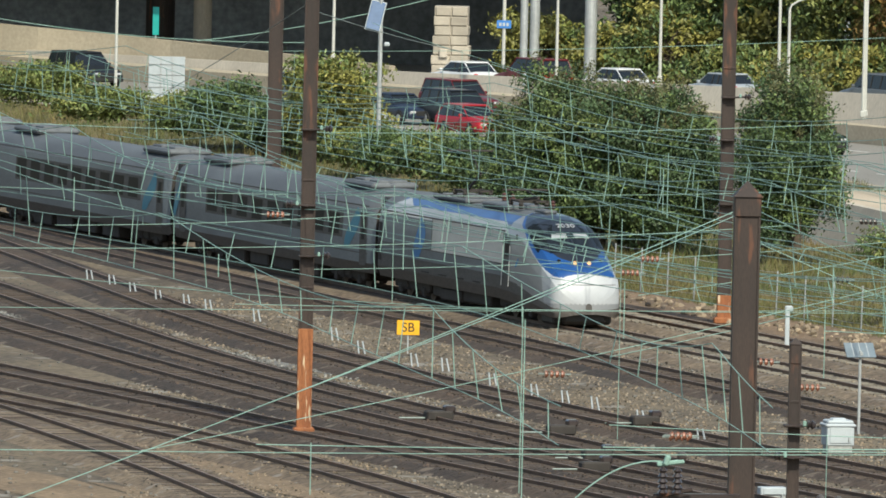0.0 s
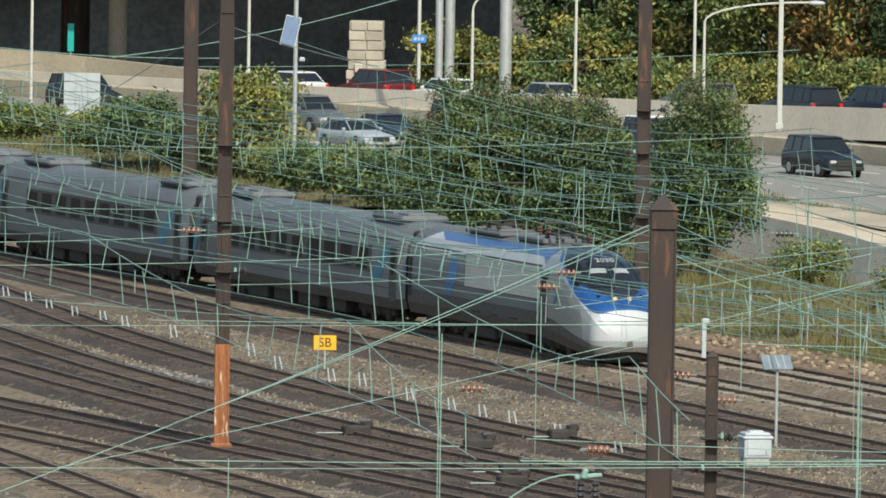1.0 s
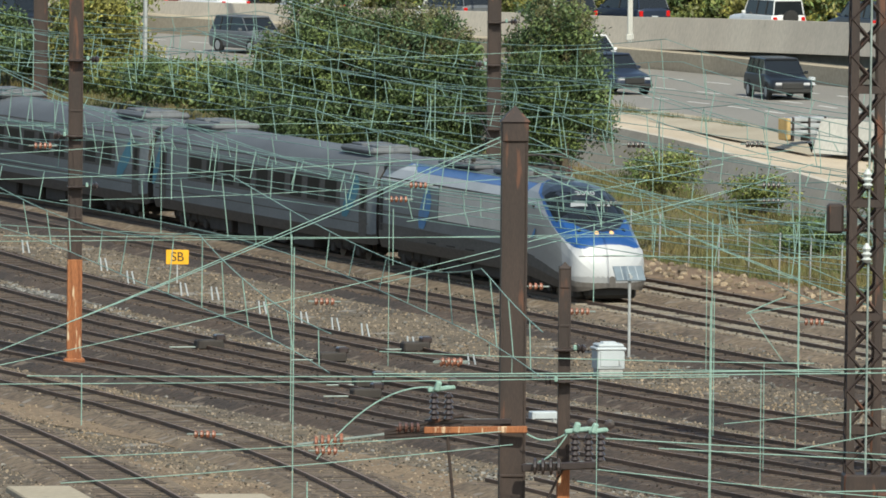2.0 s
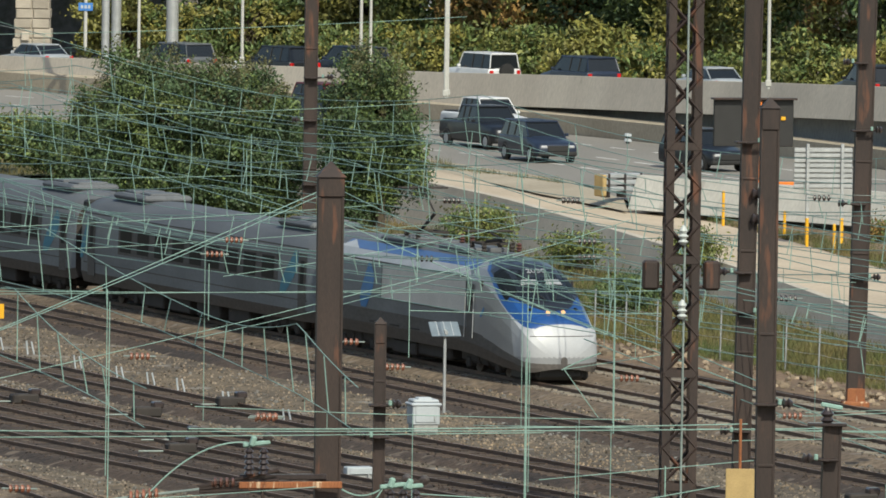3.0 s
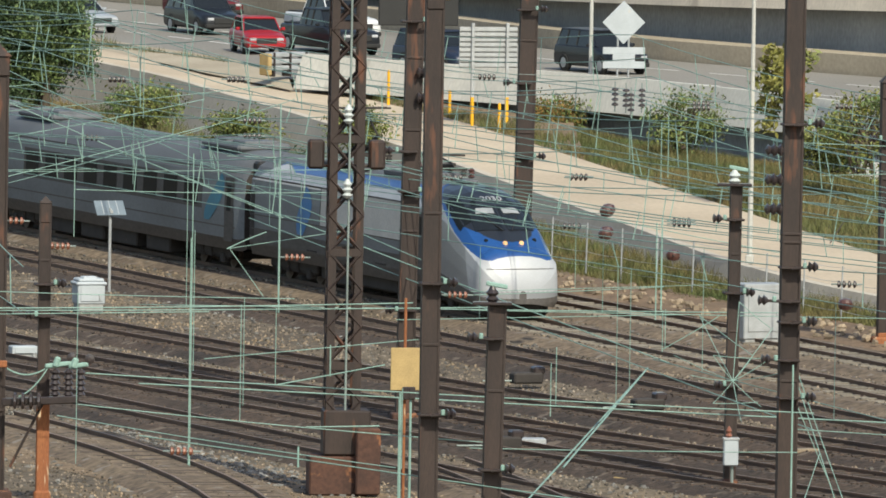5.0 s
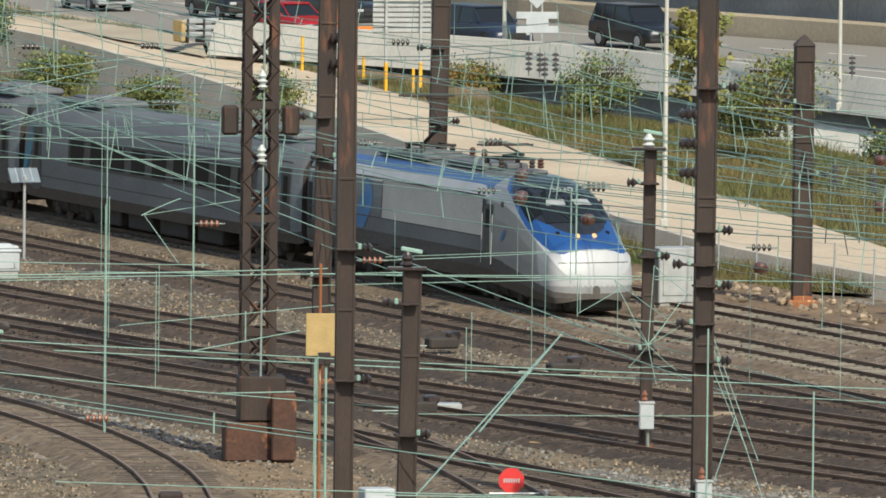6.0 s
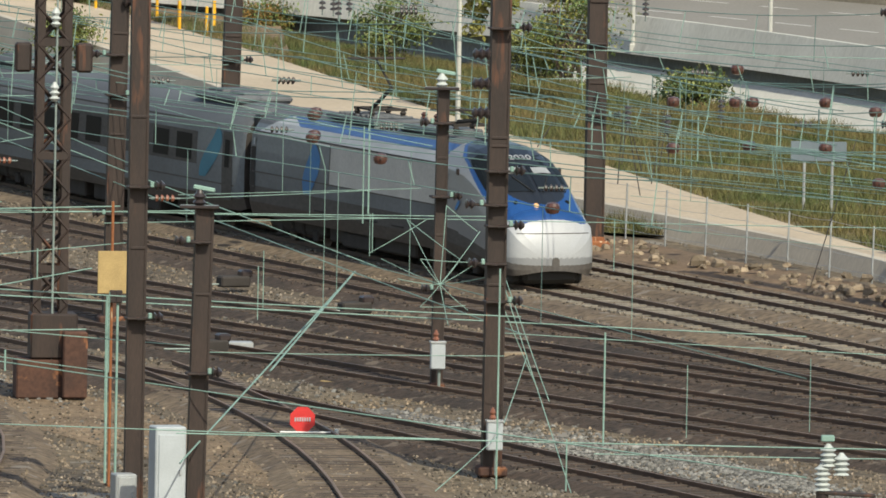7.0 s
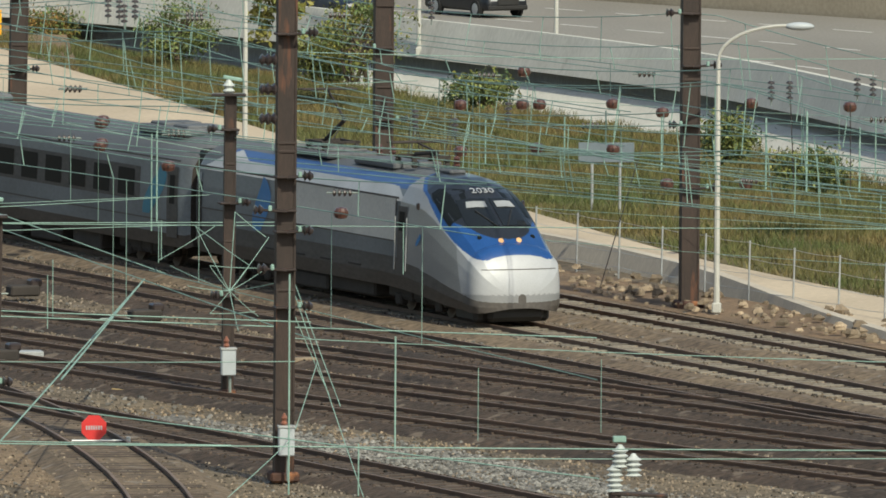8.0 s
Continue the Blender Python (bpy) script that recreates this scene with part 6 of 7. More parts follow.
for at in ((-16.41, 356.36, 0.00), (-13.97, 361.72, 0.00), (-14.78, 345.23, 0.00), (5.70, 323.99, 0.00), (4.71, 300.82, 0.00), (-20.61, 361.69, 0.00), (-14.63, 340.37, 0.00), (8.95, 314.82, 0.00)):
    switch_stand(at)
for at, size, turn, mat in (((7.99, 292.01, 0.00), (1.7, 0.14, 0.1), -55, "board_yellow"), ((5.59, 299.00, 0.00), (2.2, 0.35, 0.12), 10, "board_yellow"), ((11.80, 296.23, 0.00), (1.8, 0.2, 0.1), 12, "board_yellow"), ((5.26, 302.32, -0.00), (1.2, 0.6, 0.3), 5, "galvanised"), ((12.76, 301.44, 0.00), (0.8, 0.4, 0.2), 20, "rubble")):
    tagged(mesh_object("plank", box(size, (at[0], at[1], size[2] / 2 - 0.1), (0, 0, turn), 0.02), M[mat]), "loose weathered plank lying in the ballast", "plank", "loose planks")
for at, size in (((-19.99, 298.08, 0.00), (2.6, 16, 0.2)), ((-15.62, 297.99, 0.00), (2.2, 12, 0.2))):
    tagged(mesh_object("concrete_pad", box(size, (at[0], at[1], -0.06), (0, 0, 12), 0.04), M["shoulder"]), "tan concrete pad in the yard", "slab")

# pale crushed stone beside the tracks, and scattered larger stones
for index, (at, size, turn, mat, lift) in enumerate((((-2.89, 320.29, 0.00), (1.7, 24), 24, "grey_stone", 0.012), ((12.6, 275.0, 0.00), (3.6, 22), 22, "grey_stone", 0.012), ((-29.72, 389.86, 0.00), (1.7, 34), 24, "grey_stone", 0.012), ((-34.36, 404.98, 0.00), (1.7, 40), 24, "grey_stone", 0.012), ((-1.08, 349.44, 0.00), (1.5, 22), 22, "grey_stone", 0.012), ((17.22, 268.51, 0.00), (1.6, 16), 20, "grey_stone", 0.012),
                                  ((0.83, 282.12, 0.00), (4.6, 44), 18, "tan_earth", 0.006), ((-10.96, 307.66, 0.00), (4.2, 40), 20, "tan_earth", 0.006), ((-17.72, 308.10, 0.00), (3.6, 50), 24, "tan_earth", 0.006), ((-24.39, 336.27, 0.00), (3.4, 60), 25, "tan_earth", 0.006), ((-30.95, 331.96, 0.00), (3.4, 40), 25, "tan_earth", 0.006), ((-20.57, 328.64, 0.00), (3.0, 40), 26, "tan_earth", 0.006))):
    bm = bmesh.new()
    ring = []
    for i in range(48):
        a = 2 * math.pi * i / 48
        k = 0.5 + 0.2 * noise.noise((math.cos(a) * 2, math.sin(a) * 2, at[1])) + 0.07 * noise.noise((math.cos(a) * 9, math.sin(a) * 9, at[0]))
        ring.append(bm.verts.new((size[0] * k * math.cos(a), size[1] * k * math.sin(a), 0)))
    bm.faces.new(ring)
    ob = mesh_object("ground_patch", bm, M[mat])
    ob.matrix_basis = pose(at[0], at[1], -0.12 + lift + 0.0012 * index, 0, 0, turn)
    tagged(ob, "patch of pale grey crushed stone" if mat == "grey_stone" else "patch of bare tan earth in the yard", "gravel", kind="structure")


def scatter(name, count, place, low, high, mat, label):
    """Faceted loose stones, too many to count."""
    r = random.Random(count)
    verts, faces = [], []
    for _ in range(count):
        p, s = place(r), r.uniform(low, high) * r.uniform(0.6, 1.0)
        base = len(verts)
        spin = r.uniform(0, 6.28)
        for k, z in ((1.0, -0.3), (1.05, 0.25), (0.62, 0.72)):
            for q in range(5):
                a, u = spin + q * 1.2566 + r.uniform(-0.3, 0.3), s * k * r.uniform(0.7, 1.15)
                verts.append((p[0] + u * math.cos(a), p[1] + u * math.sin(a), p[2] + z * s * r.uniform(0.75, 1.2)))
        for row in (0, 5):
            for q in range(5):
                faces.append((base + row + q, base + row + (q + 1) % 5, base + row + 5 + (q + 1) % 5, base + row + 5 + q))
        faces.append(tuple(base + 10 + q for q in range(5)))
    data = bpy.data.meshes.new(name)
    data.from_pydata(verts, [], faces)
    data.materials.append(M[mat])
    tagged(new(name, data), label, "stones", kind="stuff")


def beside_far(r):
    y = r.uniform(285, 460)
    return line_point("far", y, r.uniform(-0.1, 0.1), r.uniform(2.6, 5.2))


def in_yard(r):
    y = r.uniform(250, 440)
    return (r.uniform(-38, 34) * y / 330, y, -0.1)


def under_ramp(r):
    y = r.uniform(296, 335)
    return line_point("far", y, r.uniform(-0.05, 0.25), r.uniform(3.0, 5.5))


def ballast_stones(count, seed):
    """Single stones of the ballast, lying thick between the tracks and thin on the oily ones."""
    r = np.random.default_rng(seed)
    y = 246 + (430 - 246) * r.uniform(0, 1, count) ** 1.2
    x = r.uniform(-0.085, 0.092, count) * y
    z, keep = np.full(count, -0.125), r.uniform(0, 1, count)
    stay, oily = np.ones(count, bool), np.zeros(count, bool)
    ys = np.linspace(225, 640, 416)
    for name in LINES:
        mid = np.interp(y, ys, [line_x(name, v) for v in ys])
        lean = np.interp(y, ys, [line_x(name, v + 0.5) - line_x(name, v - 0.5) for v in ys])
        off = np.abs(x - mid) / np.sqrt(1 + lean ** 2)
        inside = (y > LINES[name][1]) & (y < LINES[name][2])
        z = np.where(inside & (off < 1.45), 0.035, z)
        stay &= ~(inside & (off < 0.95) & (keep > (0.45 if name in ("far", "main") else 0.6)))
        if name not in LIGHT_BEDS:
            oily |= inside & (off < 1.5)
        if name == "far":
            stay &= x - mid < 4.0
    x, y, z, oily = x[stay], y[stay], z[stay], oily[stay]
    k = len(x)
    s = r.uniform(0.022, 0.055, k) * r.uniform(0.7, 1.2, k)
    spin = r.uniform(0, 6.28, k)
    verts = np.zeros((k, 7, 3))
    for i in range(4):
        a, u = spin + i * 1.571 + r.uniform(-0.4, 0.4, k), s * r.uniform(0.8, 1.3, k)
        verts[:, i] = np.stack([x + u * np.cos(a), y + u * np.sin(a), z - 0.01], 1)
    for i in range(3):
        a, u = spin + 0.5 + i * 2.094, s * r.uniform(0.4, 0.8, k)
        verts[:, 4 + i] = np.stack([x + u * np.cos(a), y + u * np.sin(a), z + s * r.uniform(0.7, 1.3, k)], 1)
    one = np.array([(0, 1, 4), (1, 5, 4), (1, 2, 5), (2, 3, 5), (3, 6, 5), (3, 0, 6), (0, 4, 6), (4, 5, 6)])
    faces = (one[None] + 7 * np.arange(k)[:, None, None]).reshape(-1, 3)
    data = bpy.data.meshes.new("ballast_stones")
    data.from_pydata(verts.reshape(-1, 3).tolist(), [], faces.tolist())
    data.materials.append(M["ballast_stones"])
    data.materials.append(M["ballast_oily"])
    data.polygons.foreach_set("material_index", np.repeat(oily.astype(np.int32), 8))
    tagged(new("ballast_stones", data), "loose tan and grey ballast stones over the yard", "stones", kind="stuff")


ballast_stones(165000, 5)
scatter("rubble", 1600, beside_far, 0.05, 0.22, "rubble", "tan broken stones beside the far track")
scatter("loose_stones", 12000, in_yard, 0.03, 0.095, "grey_stone", "loose pale stones lying over the yard")
GREY_STRIPS = ((12.6, 275.0, 1.5, 9, 22), (-2.89, 320.29, 0.8, 11, 24), (-29.72, 389.86, 0.8, 15, 24), (-34.36, 404.98, 0.8, 18, 24), (-1.08, 349.44, 0.7, 10, 22), (17.22, 268.51, 0.8, 8, 20), (6.0, 299.0, 1.3, 7, 22), (-5.0, 301.0, 1.2, 12, 22))


def on_grey(r):
    x, y, wide, long, turn = r.choice(GREY_STRIPS)
    a, b, t = r.gauss(0, 0.55) * wide, r.gauss(0, 0.55) * long, radians(turn)
    return (x + a * math.cos(t) - b * math.sin(t), y + a * math.sin(t) + b * math.cos(t), -0.11)


scatter("crushed_stones", 16000, on_grey, 0.04, 0.10, "pale_stone", "pale grey crushed stones beside the tracks")
scatter("boulders", 90, under_ramp, 0.08, 0.30, "rubble", "broken concrete lumps at the foot of the ramp")
bm = bmesh.new()
edge = [y for y in range(270, 480, 6)]
add_strip(bm, [line_point("far", y, -0.06, 2.3) for y in edge], [line_point("far", y, 0.06, 5.4 + 0.5 * noise.noise((y * 0.1, 0, 0))) for y in edge])
tagged(mesh_object("bank", bm, M["brown_soil"]), "reddish bare earth bank beside the far track", "ground", kind="structure")
# chain-link fence along the bank
fence = thing("fence", Matrix(), "wire fence on pale steel posts beside the railway", "fence")
prev = None
y = 440.0
while y > 285:
    p = line_point("far", y, 0.0, 5.7)
    part("fence_post", rod((p.x, p.y, -0.1), (p.x + 0.04, p.y, 1.75), 0.028, sides=6), M["galvanised"], fence)
    if prev is not None:
        for z in (0.35, 0.8, 1.25, 1.7):
            part("fence_wire", tube(bmesh.new(), sagging((prev.x, prev.y, z), (p.x, p.y, z), 0.04, 4), 0.008, 3), M["galvanised"], fence)
    prev = p
    y -= 2.9

# ---- beside the expressway ----


def lamp_post(at, height, reach, turn, label="pale street lamp with a curved arm", r=0.09):
    ob = thing("street_lamp", pose(*at, 0, 0, turn), label, "street lamp", "street lamps")
    part("pole", rod((0, 0, -0.2), (0, 0, height - 1.0), r, r * 0.7), M["pale_pole"], ob)
    part("base", box((0.26, 0.26, 0.3), (0, 0, 0.05), bevel=0.03), M["pale_pole"], ob)
    if reach:
        pts = [Vector((reach * (1 - math.cos(a)), 0, height - 1.0 + 1.0 * math.sin(a))) for a in [math.pi / 2 * i / 8 for i in range(9)]]
        part("arm", tube(bmesh.new(), pts, r * 0.55, 8), M["pale_pole"], ob)
        head = bmesh.new()
        bmesh.ops.create_uvsphere(head, u_segments=12, v_segments=8, radius=0.5, matrix=pose(reach + 0.3, 0, height - 0.02) @ Matrix.Diagonal((0.85, 0.36, 0.24, 1)))
        part("head", head, M["white_metal"], ob, "", True)
    return ob


lamp_post((25.3, 318.5, 0.1), 8.1, 2.0, -8)
lamp_post((13.74, 368.57, 0.80), 10.2, 3.4, -8)
for at, h, reach, turn in (((-14.21, 535.00, 4.09), 9.2 - 4.0, 5.0, 2), ((-25.84, 548.00, 3.87), 5.4, 1.6, 2)):
    lamp_post(at, h, reach, turn)
for at, h in (((-49.26, 570.00, 2.04), 12), ((-38.56, 575.00, 4.05), 12), ((-14.94, 545.00, 3.70), 12), ((-10.47, 527.00, 3.66), 12), ((10.22, 447.00, 2.11), 14), ((26.76, 412.00, 1.89), 12), ((22.14, 420.00, 1.93), 11), ((-10.44, 530.00, 3.58), 12), ((4.39, 500.00, 5.37), 12), ((-21.26, 560.00, 3.87), 10)):
    lamp_post(at, h, 0, 0, "tall pale steel light pole by the expressway", 0.085)
for at, r, mat in (((-25.85, 585.00, 2.45), 0.32, "galvanised"), ((-29.01, 590.00, 2.81), 0.26, "galvanised"), ((-29.07, 580.00, 2.58), 0.2, "galvanised"), ((-48.20, 612.00, 3.08), 0.5, "concrete"), ((-51.01, 618.00, 2.99), 0.8, "steel_brown")):
    ob = thing("bridge_column", pose(*at), "pale round column carrying the viaduct", "column", "viaduct columns")
    part("shaft", rod((0, 0, -1.5), (0, 0, 11.0), r, sides=16), M[mat], ob)
    part("collar", rod((0, 0, -0.6), (0, 0, -0.2), r * 1.25, sides=16), M["concrete_grey"], ob)
pier = thing("stone_pier", pose(*(-32.63, 577.00, 2.78)), "old pier of tan stone blocks", "pier")
for k in range(8):
    w = 1.05 - 0.03 * k
    part("core", box((1.7, 1.5, 0.5), (0, 0, 0.25 + 0.5 * k)), M["stone_block"], pier)
    for i in range(2):
        off = 0.12 if k % 2 else -0.12
        part("block", box((w - 0.06, 1.7, 0.46), ((i - 0.5) * w + off * 0.3, 0, 0.25 + 0.5 * k), bevel=0.03), M["stone_block"], pier)
part("meter_box", box((0.4, 0.2, 0.45), (-0.35, -0.92, 1.6), bevel=0.03), M["concrete"], pier)
solar = thing("solar_mast", pose(*(-31.44, 500.00, 3.28)), "tall mast with a tilted solar panel by the road", "solar panel")
part("mast", rod((0, 0, -0.2), (0, 0, 9.0), 0.10), M["galvanised"], solar)
part("panel", box((0.62, 0.06, 1.35), (-0.22, -0.25, 5.35), (-18, 12, 0), 0.02), M["solar"], solar)
part("panel_frame", box((0.70, 0.04, 1.43), (-0.22, -0.21, 5.35), (-18, 12, 0), 0.02), M["white_metal"], solar)
part("camera_head", box((0.25, 0.3, 0.2), (0.3, -0.1, 4.1), bevel=0.05), M["white_metal"], solar)


def road_sign(name, at, size, height, mat, label, posts=1, turn=0.0, back=False):
    ob = thing(name, pose(*at, 0, 0, turn), label, "sign")
    part("plate", box((size[0], 0.04, size[1]), (0, 0, height), bevel=0.01), M[mat], ob)
    for i in range(posts):
        x = (i - (posts - 1) / 2) * size[0] * 0.5
        part("post", rod((x, 0.06, -0.2), (x, 0.06, height + size[1] * 0.4), 0.045), M["galvanised"], ob)
    return ob


sign = road_sign("road_sign", (-29.07, 560.00, 4.45), (0.72, 0.40), 2.0, "blue_sign", "small blue sign on a pale pole")
part("pole", rod((0, 0.1, 0), (0, 0.1, 8.0), 0.09), M["pale_pole"], sign)
for k in range(3):
    part("lettering", box((0.12, 0.01, 0.16), (-0.18 + 0.18 * k, -0.03, 2.0)), M["white_metal"], sign)
road_sign("road_sign", (-49.76, 600.00, 3.61), (0.34, 1.5), 1.3, "teal_sign", "narrow teal green road marker")
road_sign("road_sign", (9.93, 488.00, 5.67), (0.36, 1.4), 1.2, "teal_sign", "narrow teal green road marker")
panel = road_sign("sign_back", (-44.21, 540.00, 2.85), (1.75, 1.95), 1.35, "white_metal", "white sign board with visible backing ribs", 2)
part("base", box((2.1, 0.5, 0.3), (0, 0, 0.25), bevel=0.03), M["white_metal"], panel)
for k in (-0.28, 0.28):
    part("rib", box((0.06, 0.03, 1.9), (k, -0.035, 1.35)), M["galvanised"], panel)
for k in (-0.5, 0.1, 0.6):
    part("rib", box((1.7, 0.03, 0.04), (0, -0.035, 1.35 + k)), M["galvanised"], panel)
diamond = thing("diamond_sign", pose(11.46, 445.2, 1.35, 0, 0, 10), "back of a white diamond road sign with small plates", "sign")
part("plate", box((1.22, 0.03, 1.22), (0, 0, 3.9), (0, 45, 0), 0.01), M["white_metal"], diamond)
for z, w in ((2.78, 1.7), (2.50, 0.9), (2.22, 1.7)):
    part("small_plate", box((w, 0.03, 0.28), (0.02, -0.02, z), bevel=0.01), M["white_metal"], diamond)
for x in (-0.22, 0.22):
    part("post", rod((x, 0.05, -0.3), (x, 0.05, 4.2), 0.04), M["galvanised"], diamond)
slatted = thing("louvred_sign", pose(*(6.07, 441.00, 1.53), 0, 0, 14), "back of a ribbed aluminium road sign on posts", "sign")
for k in range(8):
    part("slat", box((2.35, 0.05, 0.14), (0, 0, 2.15 + 0.2 * k), bevel=0.01), M["galvanised"], slatted)
part("sheet", box((2.33, 0.02, 1.6), (0, 0.05, 2.85)), M["concrete_grey"], slatted)
for x in (-0.65, 0.75):
    part("post", box((0.12, 0.12, 3.9), (x, -0.08, 1.85), bevel=0.01), M["galvanised"], slatted)
    part("yellow_sleeve", box((0.13, 0.13, 1.0), (x, -0.08, 0.4), bevel=0.01), M["yellow"], slatted)
for at in ((4.63, 445.00, 1.38), (2.24, 452.00, 1.80), (5.46, 440.00, 1.35), (6.48, 437.00, 1.30)):
    ob = thing("bollard", pose(*at), "yellow painted steel bollard on the gore", "bollard", "bollards")
    part("tube", rod((0, 0, -0.3), (0, 0, 1.05), 0.06), M["yellow"], ob)
    part("dome", add_lathe(bmesh.new(), ((0.06, 1.05), (0.045, 1.09), (0.02, 1.11)), 8), M["yellow"], ob)
arrow = thing("arrow_board", pose(*(3.96, 470.00, 2.19), 0, 0, 12), "orange trailer frame carrying a black message board", "message board")
part("mast", box((0.2, 0.2, 3.6), (-0.2, 0, 1.8), bevel=0.02), M["orange"], arrow)
part("mast", box((0.14, 0.14, 1.9), (-0.55, 0, 2.2), bevel=0.02), M["orange"], arrow)
part("skid", box((2.4, 0.5, 0.22), (0.3, 0, 0.15), bevel=0.03), M["orange"], arrow)
part("screen", box((3.4, 0.18, 1.95), (-0.4, 0.2, 2.7), bevel=0.03), M["black"], arrow)
part("hood", box((3.6, 0.5, 0.08), (-0.4, 0.1, 3.72), bevel=0.01), M["steel_brown"], arrow)
for x in (0.55, 0.85):
    part("lamp", box((0.2, 0.05, 0.16), (x, 0.08, 2.9), bevel=0.02), M["yellow"], arrow)
cushion = thing("crash_cushion", pose(*(-1.90, 462.00, 2.11), 0, 0, 35), "dark ribbed crash cushion before the barrier end", "crash cushion")
for k in range(3):
    part("rail", box((1.9, 0.5, 0.2), (0, 0, 0.35 + 0.27 * k), bevel=0.04), M["galvanised"], cushion)
    part("frame", box((0.1, 0.6, 1.0), (-0.8 + 0.8 * k, 0, 0.5), bevel=0.02), M["insulator_dark"], cushion)
part("nose", box((0.2, 0.7, 0.9), (-1.05, 0, 0.5), bevel=0.05), M["board_yellow"], cushion)
plate = road_sign("grey_sign", (24.46, 352.00, 0.72), (1.75, 0.62), 1.75, "panel_sky", "blank grey sign board in the grass", 2)
for at in ((-20.87, 540.00, 4.19), (-1.82, 515.00, 2.03), (-1.90, 515.00, 2.05), (-27.95, 560.00, 3.61)):
    ob = thing("delineator", pose(at[0], at[1], at[2] - 0.2), "striped white delineator post by the road", "delineator", "delineators")
    part("post", rod((0, 0, -0.6), (0, 0, 0.5), 0.05), M["black"], ob)
    for k in range(3):
        part("stripe", rod((0, 0, 0.02 + 0.24 * k), (0, 0, 0.14 + 0.24 * k), 0.14, 0.12), M["white_metal"], ob)

# ---- road vehicles ----
PAINT = {name: material(name + " car paint", colour, 0.38, metal=0.1, vary=0.1, scale=1.0, coat=0.25) for name, colour in (
    ("black", (0.012, 0.014, 0.018)), ("dark_blue", (0.02, 0.03, 0.055)), ("red", (0.35, 0.012, 0.018)), ("dark_red", (0.12, 0.012, 0.015)), ("white", (0.72, 0.73, 0.74)), ("silver", (0.36, 0.39, 0.42)), ("grey", (0.12, 0.13, 0.14)), ("purple", (0.05, 0.02, 0.06)))}
HEADLAMP = material("car headlamp", (0.45, 0.46, 0.48), 0.15, vary=0.05)
TAILLAMP = material("car tail lamp", (0.5, 0.01, 0.01), 0.25, vary=0.1)
SHAPES = {      # (length, width, belt height, roof height, bonnet share, windscreen foot, roof front, roof rear, rear foot) along the length from the front
    "suv": (4.8, 1.95, 1.12, 1.80, 0.98, 1.35, 2.0, 4.45, 4.7),
    "sedan": (4.7, 1.82, 0.95, 1.46, 0.85, 1.45, 2.15, 3.55, 4.2),
    "hatch": (4.2, 1.78, 1.0, 1.55, 0.9, 1.2, 1.9, 3.6, 4.1),
    "pickup": (5.9, 2.0, 1.2, 1.92, 1.12, 1.65, 2.3, 3.9, 4.15),
    "van": (5.4, 2.0, 1.3, 2.3, 1.2, 0.9, 1.5, 5.2, 5.35),
    "jeep": (4.4, 1.88, 1.15, 1.86, 1.1, 1.5, 1.75, 4.25, 4.32),
}


